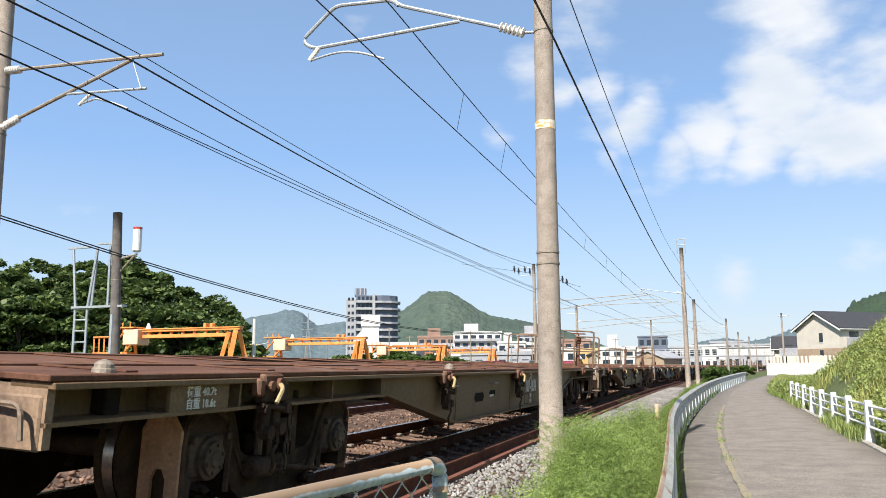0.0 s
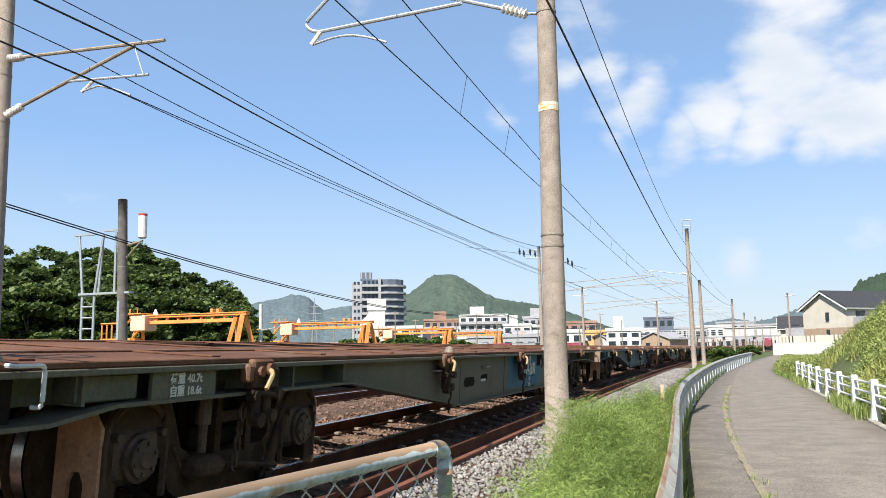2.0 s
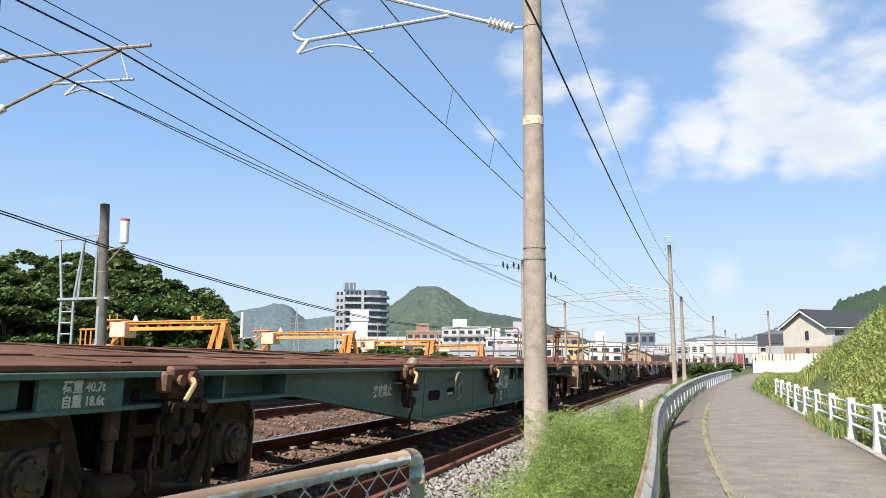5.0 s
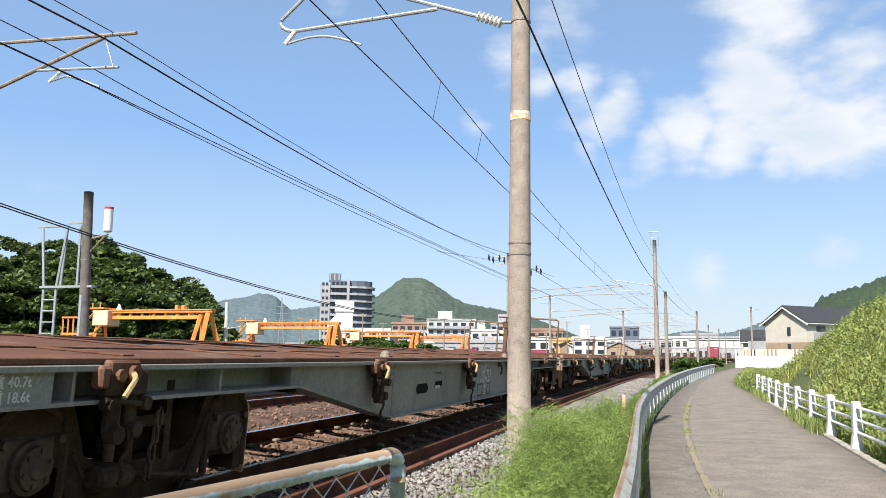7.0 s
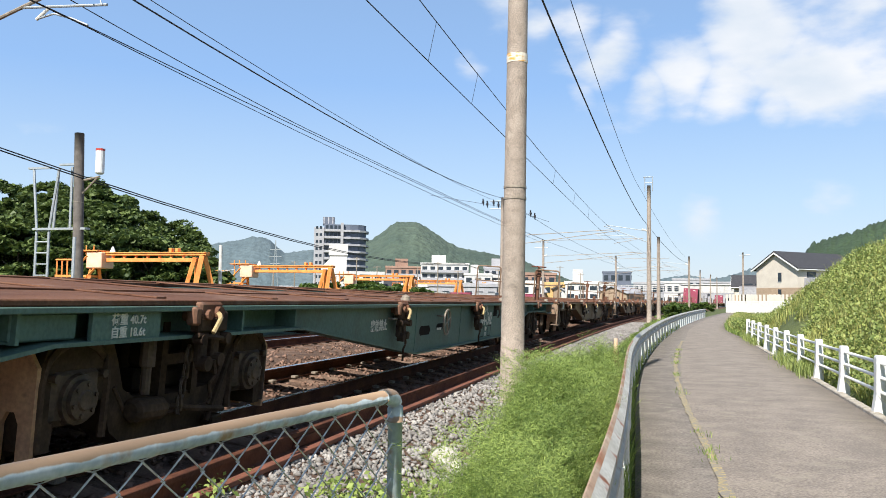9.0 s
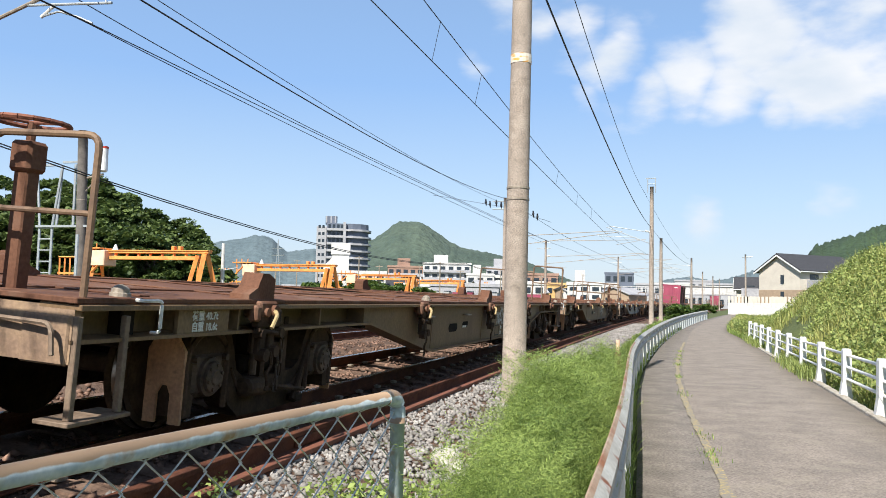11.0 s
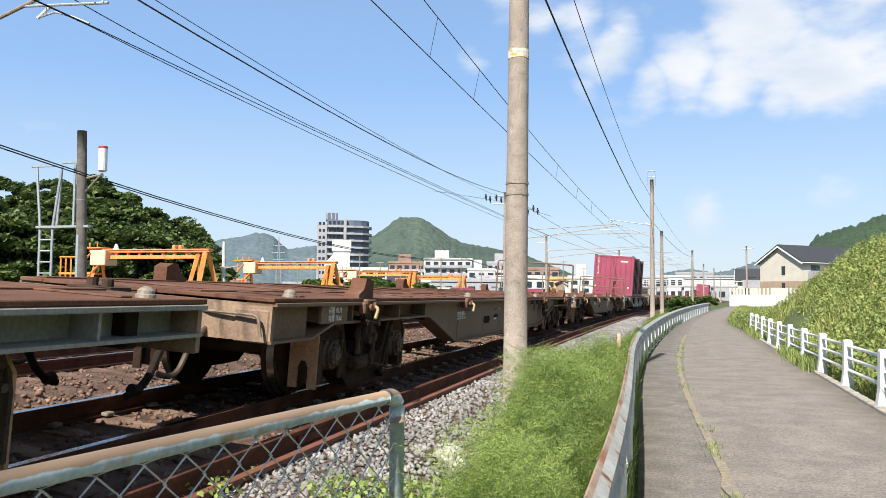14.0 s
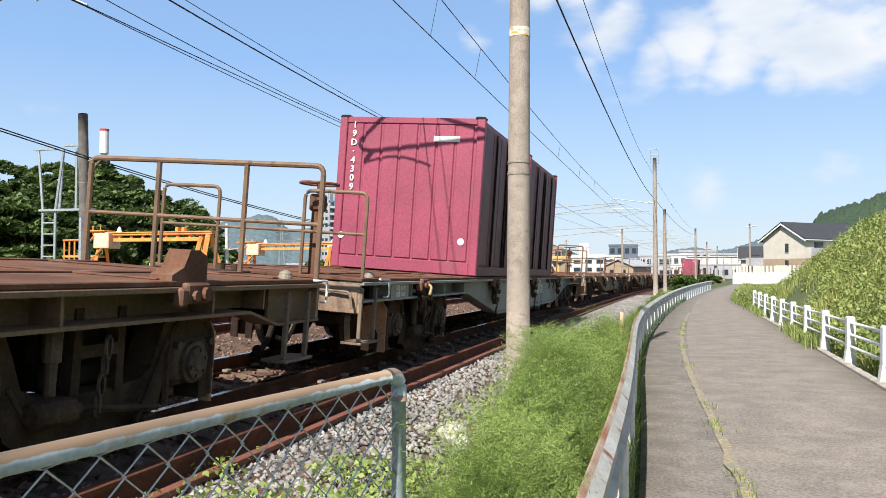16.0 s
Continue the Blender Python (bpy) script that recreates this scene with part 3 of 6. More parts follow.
def meshes_of_wagon():
    """All mesh data of one wagon that does not change with its paint."""
    d = {}
    # bogie side frame (local: y along the track, middle at 0): arches over the axles, low belly between them
    bm = B()
    half = [(1.20, .16), (1.22, .60), (1.16, .75), (1.06, .82), (.80, .82), (.67, .76), (.60, .62), (.53, .44), (.42, .38), (.18, .36)]
    low_ = [(.18, .07), (.46, .08), (.62, .19), (.71, .40), (1.08, .40), (1.10, .16)]
    prism(bm, [(-y, z) for y, z in half] + half[::-1] + low_[::-1] + [(-y, z) for y, z in low_], 0, .80, 1.0)
    d["frame"] = mesh_of("bogie_frame", bm, M_BOGIE)
    bm = B()
    for c in (-.95, .95):
        arch = [(c - .255, .18), (c - .26, .52)] + [(c + .26 * math.cos(a), .53 + .22 * math.sin(a)) for a in [math.pi * (1 - k / 10) for k in range(1, 10)]] + [(c + .26, .52), (c + .255, .18)]
        tube(bm, [(1.0, y, z) for y, z in arch], .026, 6)
    tube(bm, [(1.0, y, z) for y, z in ((-.62, .46), (-.50, .30), (-.40, .235), (.40, .235), (.50, .30), (.62, .46))], .016, 6)
    d["rim"] = mesh_of("frame_flange", bm, M_BOGIE_EDGE)
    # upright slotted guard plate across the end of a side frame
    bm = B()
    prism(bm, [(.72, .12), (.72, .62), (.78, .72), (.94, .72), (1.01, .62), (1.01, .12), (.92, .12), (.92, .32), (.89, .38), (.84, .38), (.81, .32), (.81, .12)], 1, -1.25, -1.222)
    d["guard"] = mesh_of("guard_plate", bm, M_LIT_TAN)
    bm = B()
    box(bm, (.66, -.27, .37), (.90, .27, .52), .03)
    box(bm, (.66, -.20, .52), (.92, .20, .74), .03)
    d["spring"] = mesh_of("bolster_end", bm, M_BLACK)
    bm = B()
    prism(bm, [(-.20, .34), (-.13, .34), (-.13, .56), (.17, .56), (.17, .34), (.24, .34), (.23, .84), (.17, .84), (.17, .63), (-.13, .63), (-.13, .84), (-.19, .84)], 0, .94, 1.02)
    d["stay"] = mesh_of("hanger_bracket", bm, M_BOGIE)
    bm = B()
    box(bm, (.84, -.21, -.15), (1.02, .21, .19), .05)
    tube(bm, [(.98, 0, 0), (1.045, 0, 0), (1.05, 0, 0), (1.075, 0, 0), (1.08, 0, 0), (1.09, 0, 0)], [.15, .14, .115, .11, .06, .05], 20)
    for k in range(6):
        a = k * math.pi / 3 + .3
        tube(bm, [(1.07, .088 * math.cos(a), .088 * math.sin(a)), (1.088, .088 * math.cos(a), .088 * math.sin(a))], .014, 6)
    for y in (-.19, .19):
        tube(bm, [(1.0, y, .13), (1.05, y, .13)], .025, 8)
    d["axlebox"] = mesh_of("axle_box", bm, M_AXLE)
    bm = B()
    for sx in (-1, 1):
        tube(bm, [(sx * .50, 0, 0), (sx * .515, 0, 0), (sx * .53, 0, 0), (sx * .545, 0, 0)], [.455, .46, .455, .432], 36)
        tube(bm, [(sx * .62, 0, 0), (sx * .622, 0, 0), (sx * .585, 0, 0), (sx * .60, 0, 0), (sx * .66, 0, 0)], [.418, .37, .34, .15, .12], 30)
    tube(bm, [(-.95, 0, 0), (.95, 0, 0)], .075, 10)
    d["wheelset"] = mesh_of("wheelset", bm, M_BOGIE, True)
    bm = B()
    tube(bm, [(.545, 0, 0), (.62, 0, 0)], [.434, .430], 36, False)
    d["tread"] = mesh_of("wheel_tread", bm, M_TREAD, True)
    bm = B()
    box(bm, (-.78, -.24, .46), (.78, .24, .72), .03)
    d["bolster"] = mesh_of("bolster", bm, M_BLACK)
    # brake cylinder, rods and hanging links before the frame's belly
    bm = B()
    tube(bm, [(1.06, -.52, .31), (1.06, -.50, .31), (1.06, -.24, .30), (1.06, -.235, .30), (1.06, -.16, .30)], [.05, .075, .075, .05, .03], 12)
    tube(bm, bent([(1.04, -.16, .30), (1.10, .10, .26), (1.07, .52, .20)], .08), .022, 6)
    tube(bm, [(1.04, .62, .60), (1.08, .30, .14)], .022, 6)
    box(bm, (1.0, .36, .10), (1.09, .50, .17), .012)
    d["brake"] = mesh_of("brake_rod", bm, M_BOGIE)
    bm = B()
    for k in range(4):
        zc = .62 - .105 * k
        ring = [(1.09 + (.016 * math.cos(a) if k % 2 else .0), -.02 * k + (.0 if k % 2 else .026 * math.cos(a)), zc + .068 * math.sin(a)) for a in [q_ * math.pi / 5 for q_ in range(11)]]
        tube(bm, ring, .012, 5, False)
    d["links"] = mesh_of("chain", bm, M_AXLE)
    bm = B()
    box(bm, (.42, -.06, .18), (.66, .06, .60), .02)
    d["shoe"] = mesh_of("brake_shoe", bm, M_BOGIE)
    bm = B()
    tube(bm, [(1.06, 0, .40), (1.06, 0, .57), (1.06, 0, .575), (1.06, 0, .80)], [.032, .032, .05, .05], 10)
    d["damper"] = mesh_of("damper", bm, M_AXLE)
    # coupler: shank, head with its jaw and knuckle, release lever
    bm = B()
    box(bm, (-.09, .12, .78), (.09, .95, .96), .02)
    prism(bm, [(-.20, .02), (-.20, .16), (-.10, .26), (.10, .26), (.19, .14), (.20, -.06), (.12, -.13), (.06, -.06), (.04, .04), (-.10, -.04), (-.16, -.02)], 2, .72, 1.0)
    tube(bm, [(.13, -.05, .66), (.13, -.05, 1.06)], .045, 10)
    box(bm, (-.14, .20, .62), (.14, .34, .74), .02)
    d["coupler"] = mesh_of("coupler", bm, M_BOGIE_EDGE)
    bm = B()
    tube(bm, bent([(.36, .62, .86), (.66, .50, .86), (NEAR - .10, .46, .86), (NEAR - .06, .44, .70)], .05), .014, 6)
    d["release"] = mesh_of("release_lever", bm, M_STEP)
    bm = B()
    tube(bm, bent([(.42, .58, .80), (.42, .30, .62), (.44, .06, .26), (.42, -.02, .24)], .16, 6), .030, 8)
    tube(bm, [(.42, .02, .25), (.42, -.06, .27)], .045, 8)
    d["hose"] = mesh_of("brake_hose", bm, M_BLACK)
    bm = B()
    tube(bm, bent([(.62, .58, .74), (.62, .34, .60), (.62, .18, .34), (.60, -.01, .40)], .14, 6), .022, 8)
    d["hose_thin"] = mesh_of("air_hose", bm, M_AXLE)
    # container lock on the deck edge
    bm = B()
    box(bm, (-.10, -.13, -.10), (.05, .13, .03), .015)
    box(bm, (-.02, -.20, -.12), (.055, -.12, .0), .015)
    tube(bm, [(.05, .05, -.04), (.085, .05, -.04)], .045, 10)
    tube(bm, [(.05, -.06, -.05), (.08, -.06, -.05)], .035, 10)
    d["lock"] = mesh_of("container_lock", bm, M_DECK)
    bm = B()
    tube(bm, bent([(.06, .03, -.03), (.12, .0, -.06), (.13, -.10, -.16)], .03), .016, 6)
    d["lever"] = mesh_of("lock_lever", bm, M_YELLOW_PAINT)
    bm = B()
    tube(bm, [(0, 0, .0), (0, 0, .035), (0, 0, .04), (0, 0, .06), (0, 0, .075), (0, 0, .085)], [.062, .06, .052, .05, .034, .010], 14)
    d["cone"] = mesh_of("lock_cone", bm, M_GALV_BROWN)
    # upright stop block on the deck edge of some wagons
    bm = B()
    prism(bm, [(-.22, 0), (.16, 0), (.16, .17), (.06, .21), (-.04, .21), (-.10, .10), (-.22, .05)], 0, -.11, .05)
    d["stop"] = mesh_of("deck_stop", bm, M_DECK)
    # hanging lock gear: bracket block, twin plates, lugs and a swinging hook
    bm = B()
    box(bm, (-.03, -.17, -.16), (.05, .17, -.02), .015)
    box(bm, (-.02, -.12, -.36), (.03, -.02, -.14), .012)
    box(bm, (-.02, .03, -.33), (.03, .12, -.14), .012)
    for y, z, r in ((-.14, -.20, .035), (.15, -.20, .04), (-.07, -.36, .05), (.08, -.34, .045), (.0, -.10, .045)):
        tube(bm, [(.0, y, z), (.075, y, z)], r, 10)
    tube(bm, bent([(.05, .03, -.34), (.06, .05, -.44), (.05, -.01, -.50), (.05, .03, -.58), (.05, .0, -.63)], .03), .013, 6)
    tube(bm, [(.05, -.19, -.17), (.05, .19, -.21)], .018, 6)
    d["rigging"] = mesh_of("brake_rigging", bm, M_BOGIE)
    bm = B()
    box(bm, (-.02, -.05, -.06), (.05, .05, .04), .01)
    tube(bm, bent([(.03, .02, .0), (.06, .03, -.10), (.04, -.02, -.20)], .03), .014, 6)
    tube(bm, [(.05, -.04, -.03), (.05, .06, -.16)], .012, 6)
    d["fold"] = mesh_of("folded_lever", bm, M_AXLE)
    # hand grip
    bm = B()
    tube(bm, bent([(0, -.12, 0), (.07, -.12, 0), (.07, .12, 0), (0, .12, 0)], .02, 2), .012, 6)
    d["grip"] = mesh_of("grab_handle", bm, M_GALV_BROWN)
    # step under the end
    bm = B()
    box(bm, (-.18, -.06, .335), (.04, .44, .36), .004)
    d["step"] = mesh_of("foot_step", bm, M_STEP)
    bm = B()
    box(bm, (-.03, -.02, .36), (.008, .02, .90), .004)
    d["step_post"] = mesh_of("step_post", bm, M_STEP)
    bm = B()
    tube(bm, bent([(.0, .44, .99), (.06, .44, .99), (.06, .60, .99), (.06, .60, .80), (.0, .60, .80)], .03, 3), .011, 6)
    d["step_grip"] = mesh_of("grab_handle", bm, M_WHITE_PAINT)
    # hand brake wheel
    bm = B()
    for k in range(16):
        a, b = k * math.pi / 8, (k + 1) * math.pi / 8
        tube(bm, [(.20 * math.cos(a), .20 * math.sin(a), 0), (.20 * math.cos(b), .20 * math.sin(b), 0)], .016, 6)
    for k in range(3):
        a = k * 2 * math.pi / 3
        tube(bm, [(0, 0, 0), (.2 * math.cos(a), .2 * math.sin(a), 0)], .012, 6)
    d["brakewheel"] = mesh_of("brake_wheel", bm, M_RUST_RED)
    # side hand wheel (upright)
    bm = B()
    for k in range(16):
        a, b = k * math.pi / 8, (k + 1) * math.pi / 8
        tube(bm, [(0, .17 * math.cos(a), .17 * math.sin(a)), (0, .17 * math.cos(b), .17 * math.sin(b))], .014, 6)
    for k in range(4):
        a = k * math.pi / 2 + .4
        tube(bm, [(0, 0, 0), (0, .17 * math.cos(a), .17 * math.sin(a))], .011, 6)
    d["sidewheel"] = mesh_of("hand_wheel", bm, M_GALV_BROWN)
    bm = B()
    box(bm, (-.05, -.05, .98), (.05, .05, 1.78), .01)
    box(bm, (-.075, -.075, 1.66), (.075, .075, 1.84), .02)
    tube(bm, [(0, 0, 1.82), (0, 0, 1.95)], .025, 8)
    d["brakestand"] = mesh_of("brake_stand", bm, M_DECK)
    # deck
    bm = B()
    for x0, x1 in ((-NEAR, -.98), (-.15, .15), (.32, NEAR)):
        box(bm, (x0, BODY - .02, .965), (x1, WAGON - BODY + .02, 1.0), .006)
    for y0, y1 in ((BODY - .01, 4.35), (9.9, 10.5), (WAGON - 4.35, WAGON - BODY + .01)):
        for x0, x1 in ((-.985, -.145), (.145, .325)):
            box(bm, (x0, y0, .967), (x1, y1, .998))
    for y in np.arange(1.2, WAGON - 1, 1.5):
        box(bm, (-NEAR + .1, y - .05, 1.0), (NEAR - .1, y + .05, 1.012), .003)
    for x in (-1.08, .45):
        box(bm, (x - .06, .6, 1.0), (x + .06, WAGON - .6, 1.013), .003)
    d["deck"] = mesh_of("deck", bm, M_DECK)
    # centre sill and cross bearers
    bm = B()
    box(bm, (-.15, BODY + .06, .62), (.15, WAGON - BODY - .06, .95), .01)
    for y in (1.1, 4.9, 6.2, 8.2, 10.2, 12.2, 14.2, 15.5, WAGON - 1.1):
        box(bm, (-NEAR + .12, y - .06, .70), (NEAR - .12, y + .06, .95), .01)
    box(bm, (-.6, 9.5, .45), (-.1, 10.5, .70), .03)
    tube(bm, [(.45, 11.0, .5), (.45, 12.2, .5)], .19, 12)
    d["underframe"] = mesh_of("centre_sill", bm, M_BLACK)
    return d


WM = meshes_of_wagon()
SILL_MESH, END_MESH = {}, {}


# distances from the ends, by kind: slope's start and foot at the front, at the rear, places of the deck locks
KINDS = {
    "104": (4.6, 7.9, 4.3, 6.9, (3.05, 7.1, 10.95, 14.1, 17.3)),
    "107": (4.8, 7.2, 4.2, 6.8, (2.5, 6.55, 10.4, 14.1, 17.6)),
    "106": (4.75, 6.35, 4.2, 6.6, (2.5, 6.6, 10.4, 14.15, 17.9)),
}


def sill_mesh(paint, kind, near):
    """Fish-bellied side sill: shallow over the bogies, deep between them, with flanges and ribs."""
    key = (paint, kind, near)
    if key not in SILL_MESH:
        bm = B()
        t0, t1, r0, r1, _ = KINDS[kind]
        if not near:
            t0, t1, r0, r1 = r0, r1, t0, t1
        zl = .775
        prism(bm, [(t0 - .15, .93), (t0 - .15, zl), (t0, zl), (t1 - .25, .39), (t1, .36), (WAGON - r1, .36), (WAGON - r1 + .25, .39), (WAGON - r0, zl), (WAGON - r0 + .15, zl), (WAGON - r0 + .15, .93)], 0, NEAR - .10, NEAR - .075)
        for a, b in ((BODY + .06, t0 - .15), (WAGON - r0 + .15, WAGON - BODY - .06)):
            box(bm, (NEAR - .24, a, zl), (NEAR - .215, b, .94))
        box(bm, (NEAR - .25, BODY, .93), (NEAR + .02, WAGON - BODY, .963), .004)
        ze = {"106": .66, "104": .715, "107": zl}[kind]
        foot = [(BODY, ze), (BODY + .75, ze), (BODY + 1.2, zl), (t0, zl), (t1 - .25, .39), (t1, .36), (WAGON - r1, .36), (WAGON - r1 + .25, .39), (WAGON - r0, zl), (WAGON - BODY - 1.2, zl), (WAGON - BODY - .75, ze), (WAGON - BODY, ze)]
        for a, b in zip(foot, foot[1:]):
            prism(bm, [(a[0], a[1] - .022), (b[0], b[1] - .022), (b[0], b[1]), (a[0], a[1])], 0, NEAR - .25, NEAR - .01)
        if kind == "106":
            for a, b in ((BODY + .02, BODY + .78), (WAGON - BODY - .78, WAGON - BODY - .02)):
                box(bm, (NEAR - .12, a, ze), (NEAR - .095, b, .94))
        for y in (1.5, 2.2, 3.6, t0 - .14, WAGON - r0 + .14, WAGON - 3.6, WAGON - 2.2, WAGON - 1.5):
            box(bm, (NEAR - .22, y - .012, zl), (NEAR - .03, y + .012, .94))
        for y in (t1 + .05, 10.2, WAGON - r1 - .05):
            box(bm, (NEAR - .075, y - .006, .37), (NEAR - .068, y + .006, .93))
        # pressed stiffening plates in the web over the front bogie
        box(bm, (NEAR - .20, BODY + .95, zl + .01), (NEAR - .06, BODY + 1.4, .925), .01)
        SILL_MESH[key] = mesh_of("side_sill", bm, PAINTS[paint])
        bm = B()
        prism(bm, [(-NEAR + .02, .95), (-NEAR + .02, .65), (-.52, .65), (-.46, .80), (.46, .80), (.52, .65), (NEAR - .02, .65), (NEAR - .02, .95)], 1, BODY, BODY + .05)
        END_MESH[paint] = mesh_of("end_beam", bm, M_CORNER)
    return SILL_MESH[key], END_MESH[paint]


CORNER_MESH = {}


def corner_mesh(paint):
    """Boxed plate on the end of the wagon's frame."""
    if paint not in CORNER_MESH:
        bm = box(B(), (-.15, BODY - .012, .64), (.15, BODY + .03, .90), .010)
        CORNER_MESH[paint] = mesh_of("corner_plate", bm, M_CORNER)
    return CORNER_MESH[paint]


def put(mesh, parent, m, name=None, label=""):
    ob = new(name or mesh.name.split(".")[0], mesh)
    ob.parent = parent
    ob.matrix_basis = m
    return tagged(ob, label) if label else ob


FLIP = Matrix.Rotation(math.pi, 4, "Z")


def rail_part(parent, pts, r=.022, name="handrail"):
    return part(name, tube(B(), bent(pts, .08), r, 8), M_HANDRAIL, parent)


M_HANDRAIL = material("rusty_brown_handrail", (0.13, 0.075, 0.05), (0.20, 0.125, 0.07), 0.65, scale=5, bump=0.1)


def wagon(paint, rails, stops, number, patch=False, sidewheel=False, stencil=False, label=""):
    """One container flat wagon, front coupler at y = 0, rail level at z = 0."""
    w = thing("flat_wagon", label, "railway wagon", "wagons of the train")
    kind = number[:3]
    sill, end = sill_mesh(paint, kind, True)
    far_sill, end = sill_mesh(paint, kind, False)
    locks = KINDS[kind][4]
    put(WM["deck"], w, Matrix())
    put(WM["underframe"], w, Matrix())
    put(sill, w, Matrix())
    put(far_sill, w, Matrix.Translation((0, WAGON, 0)) @ FLIP)
    put(end, w, Matrix())
    put(end, w, Matrix.Translation((0, WAGON, 0)) @ FLIP)
    for m, railed in ((Matrix(), rails[0]), (Matrix.Translation((0, WAGON, 0)) @ FLIP, rails[1])):
        put(WM["coupler"], w, m)
        put(WM["hose"], w, m)
        put(WM["hose_thin"], w, m)
        put(WM["release"], w, m)
        for sx in (-1, 1):
            put(corner_mesh(paint), w, m @ Matrix.Translation((sx * (NEAR - .19), 0, 0)))
        for at in (Matrix.Translation((NEAR, BODY + .02, 0)), Matrix.Translation((-NEAR, BODY + .62, 0)) @ FLIP) if railed else ():
            step = put(WM["step"], w, m @ at)
            put(WM["step_grip"], step, Matrix())
            for y in (0, .38):
                put(WM["step_post"], step, Matrix.Translation((0, y, 0)))
    for y in (3.1, WAGON - 3.1):
        g = put(WM["bolster"], w, Matrix.Translation((0, y, 0)), "bogie")
        for m in (Matrix(), FLIP):
            put(WM["frame"], g, m)
            put(WM["rim"], g, m)
            put(WM["spring"], g, m)
            put(WM["brake"], g, m)
            put(WM["links"], g, m)
            put(WM["stay"], g, m)
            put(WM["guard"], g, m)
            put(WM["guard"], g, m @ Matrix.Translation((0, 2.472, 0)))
            put(WM["damper"], g, m @ Matrix.Translation((0, -.40, 0)))
            for dy in (-.46, .46):
                put(WM["shoe"], g, m @ Matrix.Translation((0, dy, 0)))
        for dy in (-.95, .95):
            put(WM["wheelset"], g, Matrix.Translation((0, dy, .43)))
            put(WM["tread"], g, Matrix.Translation((0, dy, .43)))
            put(WM["tread"], g, Matrix.Translation((0, dy, .43)) @ FLIP)
            put(WM["axlebox"], g, Matrix.Translation((0, dy, .43)))
            put(WM["axlebox"], g, Matrix.Translation((0, dy, .43)) @ FLIP)
    for y in locks:
        k = put(WM["lock"], w, Matrix.Translation((NEAR, y, .96)))
        if y < 12:
            put(WM["lever"], k, Matrix())
        put(WM["lock"], w, Matrix.Translation((-NEAR, y, .96)) @ FLIP)
    # flat black plates for the shaded recesses, folded levers beside the rear lock
    for y in (12.75, 13.45):
        if kind == "104":
            part("recess", box(B(), (NEAR - .076, y - .15, .73), (NEAR - .0715, y + .15, .93)), M_VOID, w)
        put(WM["fold"], w, Matrix.Translation((NEAR - .06, y + .05, .90)))
    for y in (1.0, locks[1] + .5, locks[3] - .6, WAGON - 1.0):
        put(WM["cone"], w, Matrix.Translation((NEAR - .12, y, .985)))
    for y in (locks[0], locks[3]) if kind == "106" else locks[:4]:
        put(WM["rigging"], w, Matrix.Translation((NEAR + .0, y + .04, .95)))
    for y in (7.0, 9.0):
        put(WM["grip"], w, Matrix.Translation((NEAR - .07, y, .80)))
    if stops:
        for y in (locks[0], locks[2], locks[4]):
            put(WM["stop"], w, Matrix.Translation((NEAR - .06, y, .985)))
            put(WM["stop"], w, Matrix.Translation((-NEAR + .06, y, .985)) @ FLIP)
    if sidewheel:
        put(WM["sidewheel"], w, Matrix.Translation((NEAR + .05, 8.98, .72)))
    # slots in the belly as black plates for the dark within, lettering
    bm = B()
    prism(bm, [(8.12, .60), (8.17, .555), (8.55, .555), (8.60, .60), (8.60, .63), (8.55, .675), (8.17, .675), (8.12, .63)], 0, NEAR - .0745, NEAR - .0725)
    part("slot", bm, M_VOID, w)
    bm = prism(B(), [(8.90, .60), (9.18, .60), (9.24, .63), (9.24, .69), (8.96, .69), (8.90, .66)], 0, NEAR - .0745, NEAR - .0725)
    part("slot", bm, M_VOID, w)
    bm = box(B(), (NEAR - .0725, 8.91, .60), (NEAR - .069, 9.14, .632))
    part("label_plate", bm, M_TEXT, w)
    face = Matrix.Translation((NEAR - .072, 0, 0)) @ Matrix.Rotation(radians(90), 4, "Z") @ Matrix.Rotation(radians(90), 4, "X")
    if patch:
        bm = B()
        box(bm, (NEAR - .0745, 10.5, .42), (NEAR - .0735, 12.90, .92))
        part("paint_patch", bm, M_BLUE_PATCH, w, "fresh blue painted panel")
    yc = 12.02 if kind == "104" else 11.82
    words("lettering", "コキ", .14, M_TEXT, w, face @ Matrix.Translation((yc - .05, .815, .003)))
    words("lettering", number, .295, M_TEXT, w, face @ Matrix.Translation((yc, .597, .003)) @ NARROW)
    for y0, wd in ((yc - .50, .34), (yc + .17, .25)):
        bm = B()
        for lo, hi in (((y0, .385), (y0 + wd, .403)), ((y0, .562), (y0 + wd, .580)), ((y0, .385), (y0 + .02, .580)), ((y0 + wd - .02, .385), (y0 + wd, .580))):
            box(bm, (NEAR - .073, lo[0], lo[1]), (NEAR - .071, hi[0], hi[1]))
        part("label_frame", bm, M_LINE_BLACK, w)
    words("lettering", "積50", .078, M_TEXT, w, face @ Matrix.Translation((yc, .495, .003)) @ NARROW)
    words("lettering", "空1.8", .078, M_TEXT, w, face @ Matrix.Translation((yc, .405, .003)) @ NARROW)
    bm = B()
    yl = locks[0] - 1.05
    box(bm, (NEAR - .05, yl, .765), (NEAR - .022, yl + .60, .945), .002)
    part("load_plate", bm, PAINTS[paint], w)
    face2 = face @ Matrix.Translation((0, 0, .053))
    words("lettering", "荷重 40.7t", .07, M_TEXT, w, face2 @ Matrix.Translation((yl + .30, .862, .0)))
    words("lettering", "自重 18.6t", .07, M_TEXT, w, face2 @ Matrix.Translation((yl + .30, .79, .0)))
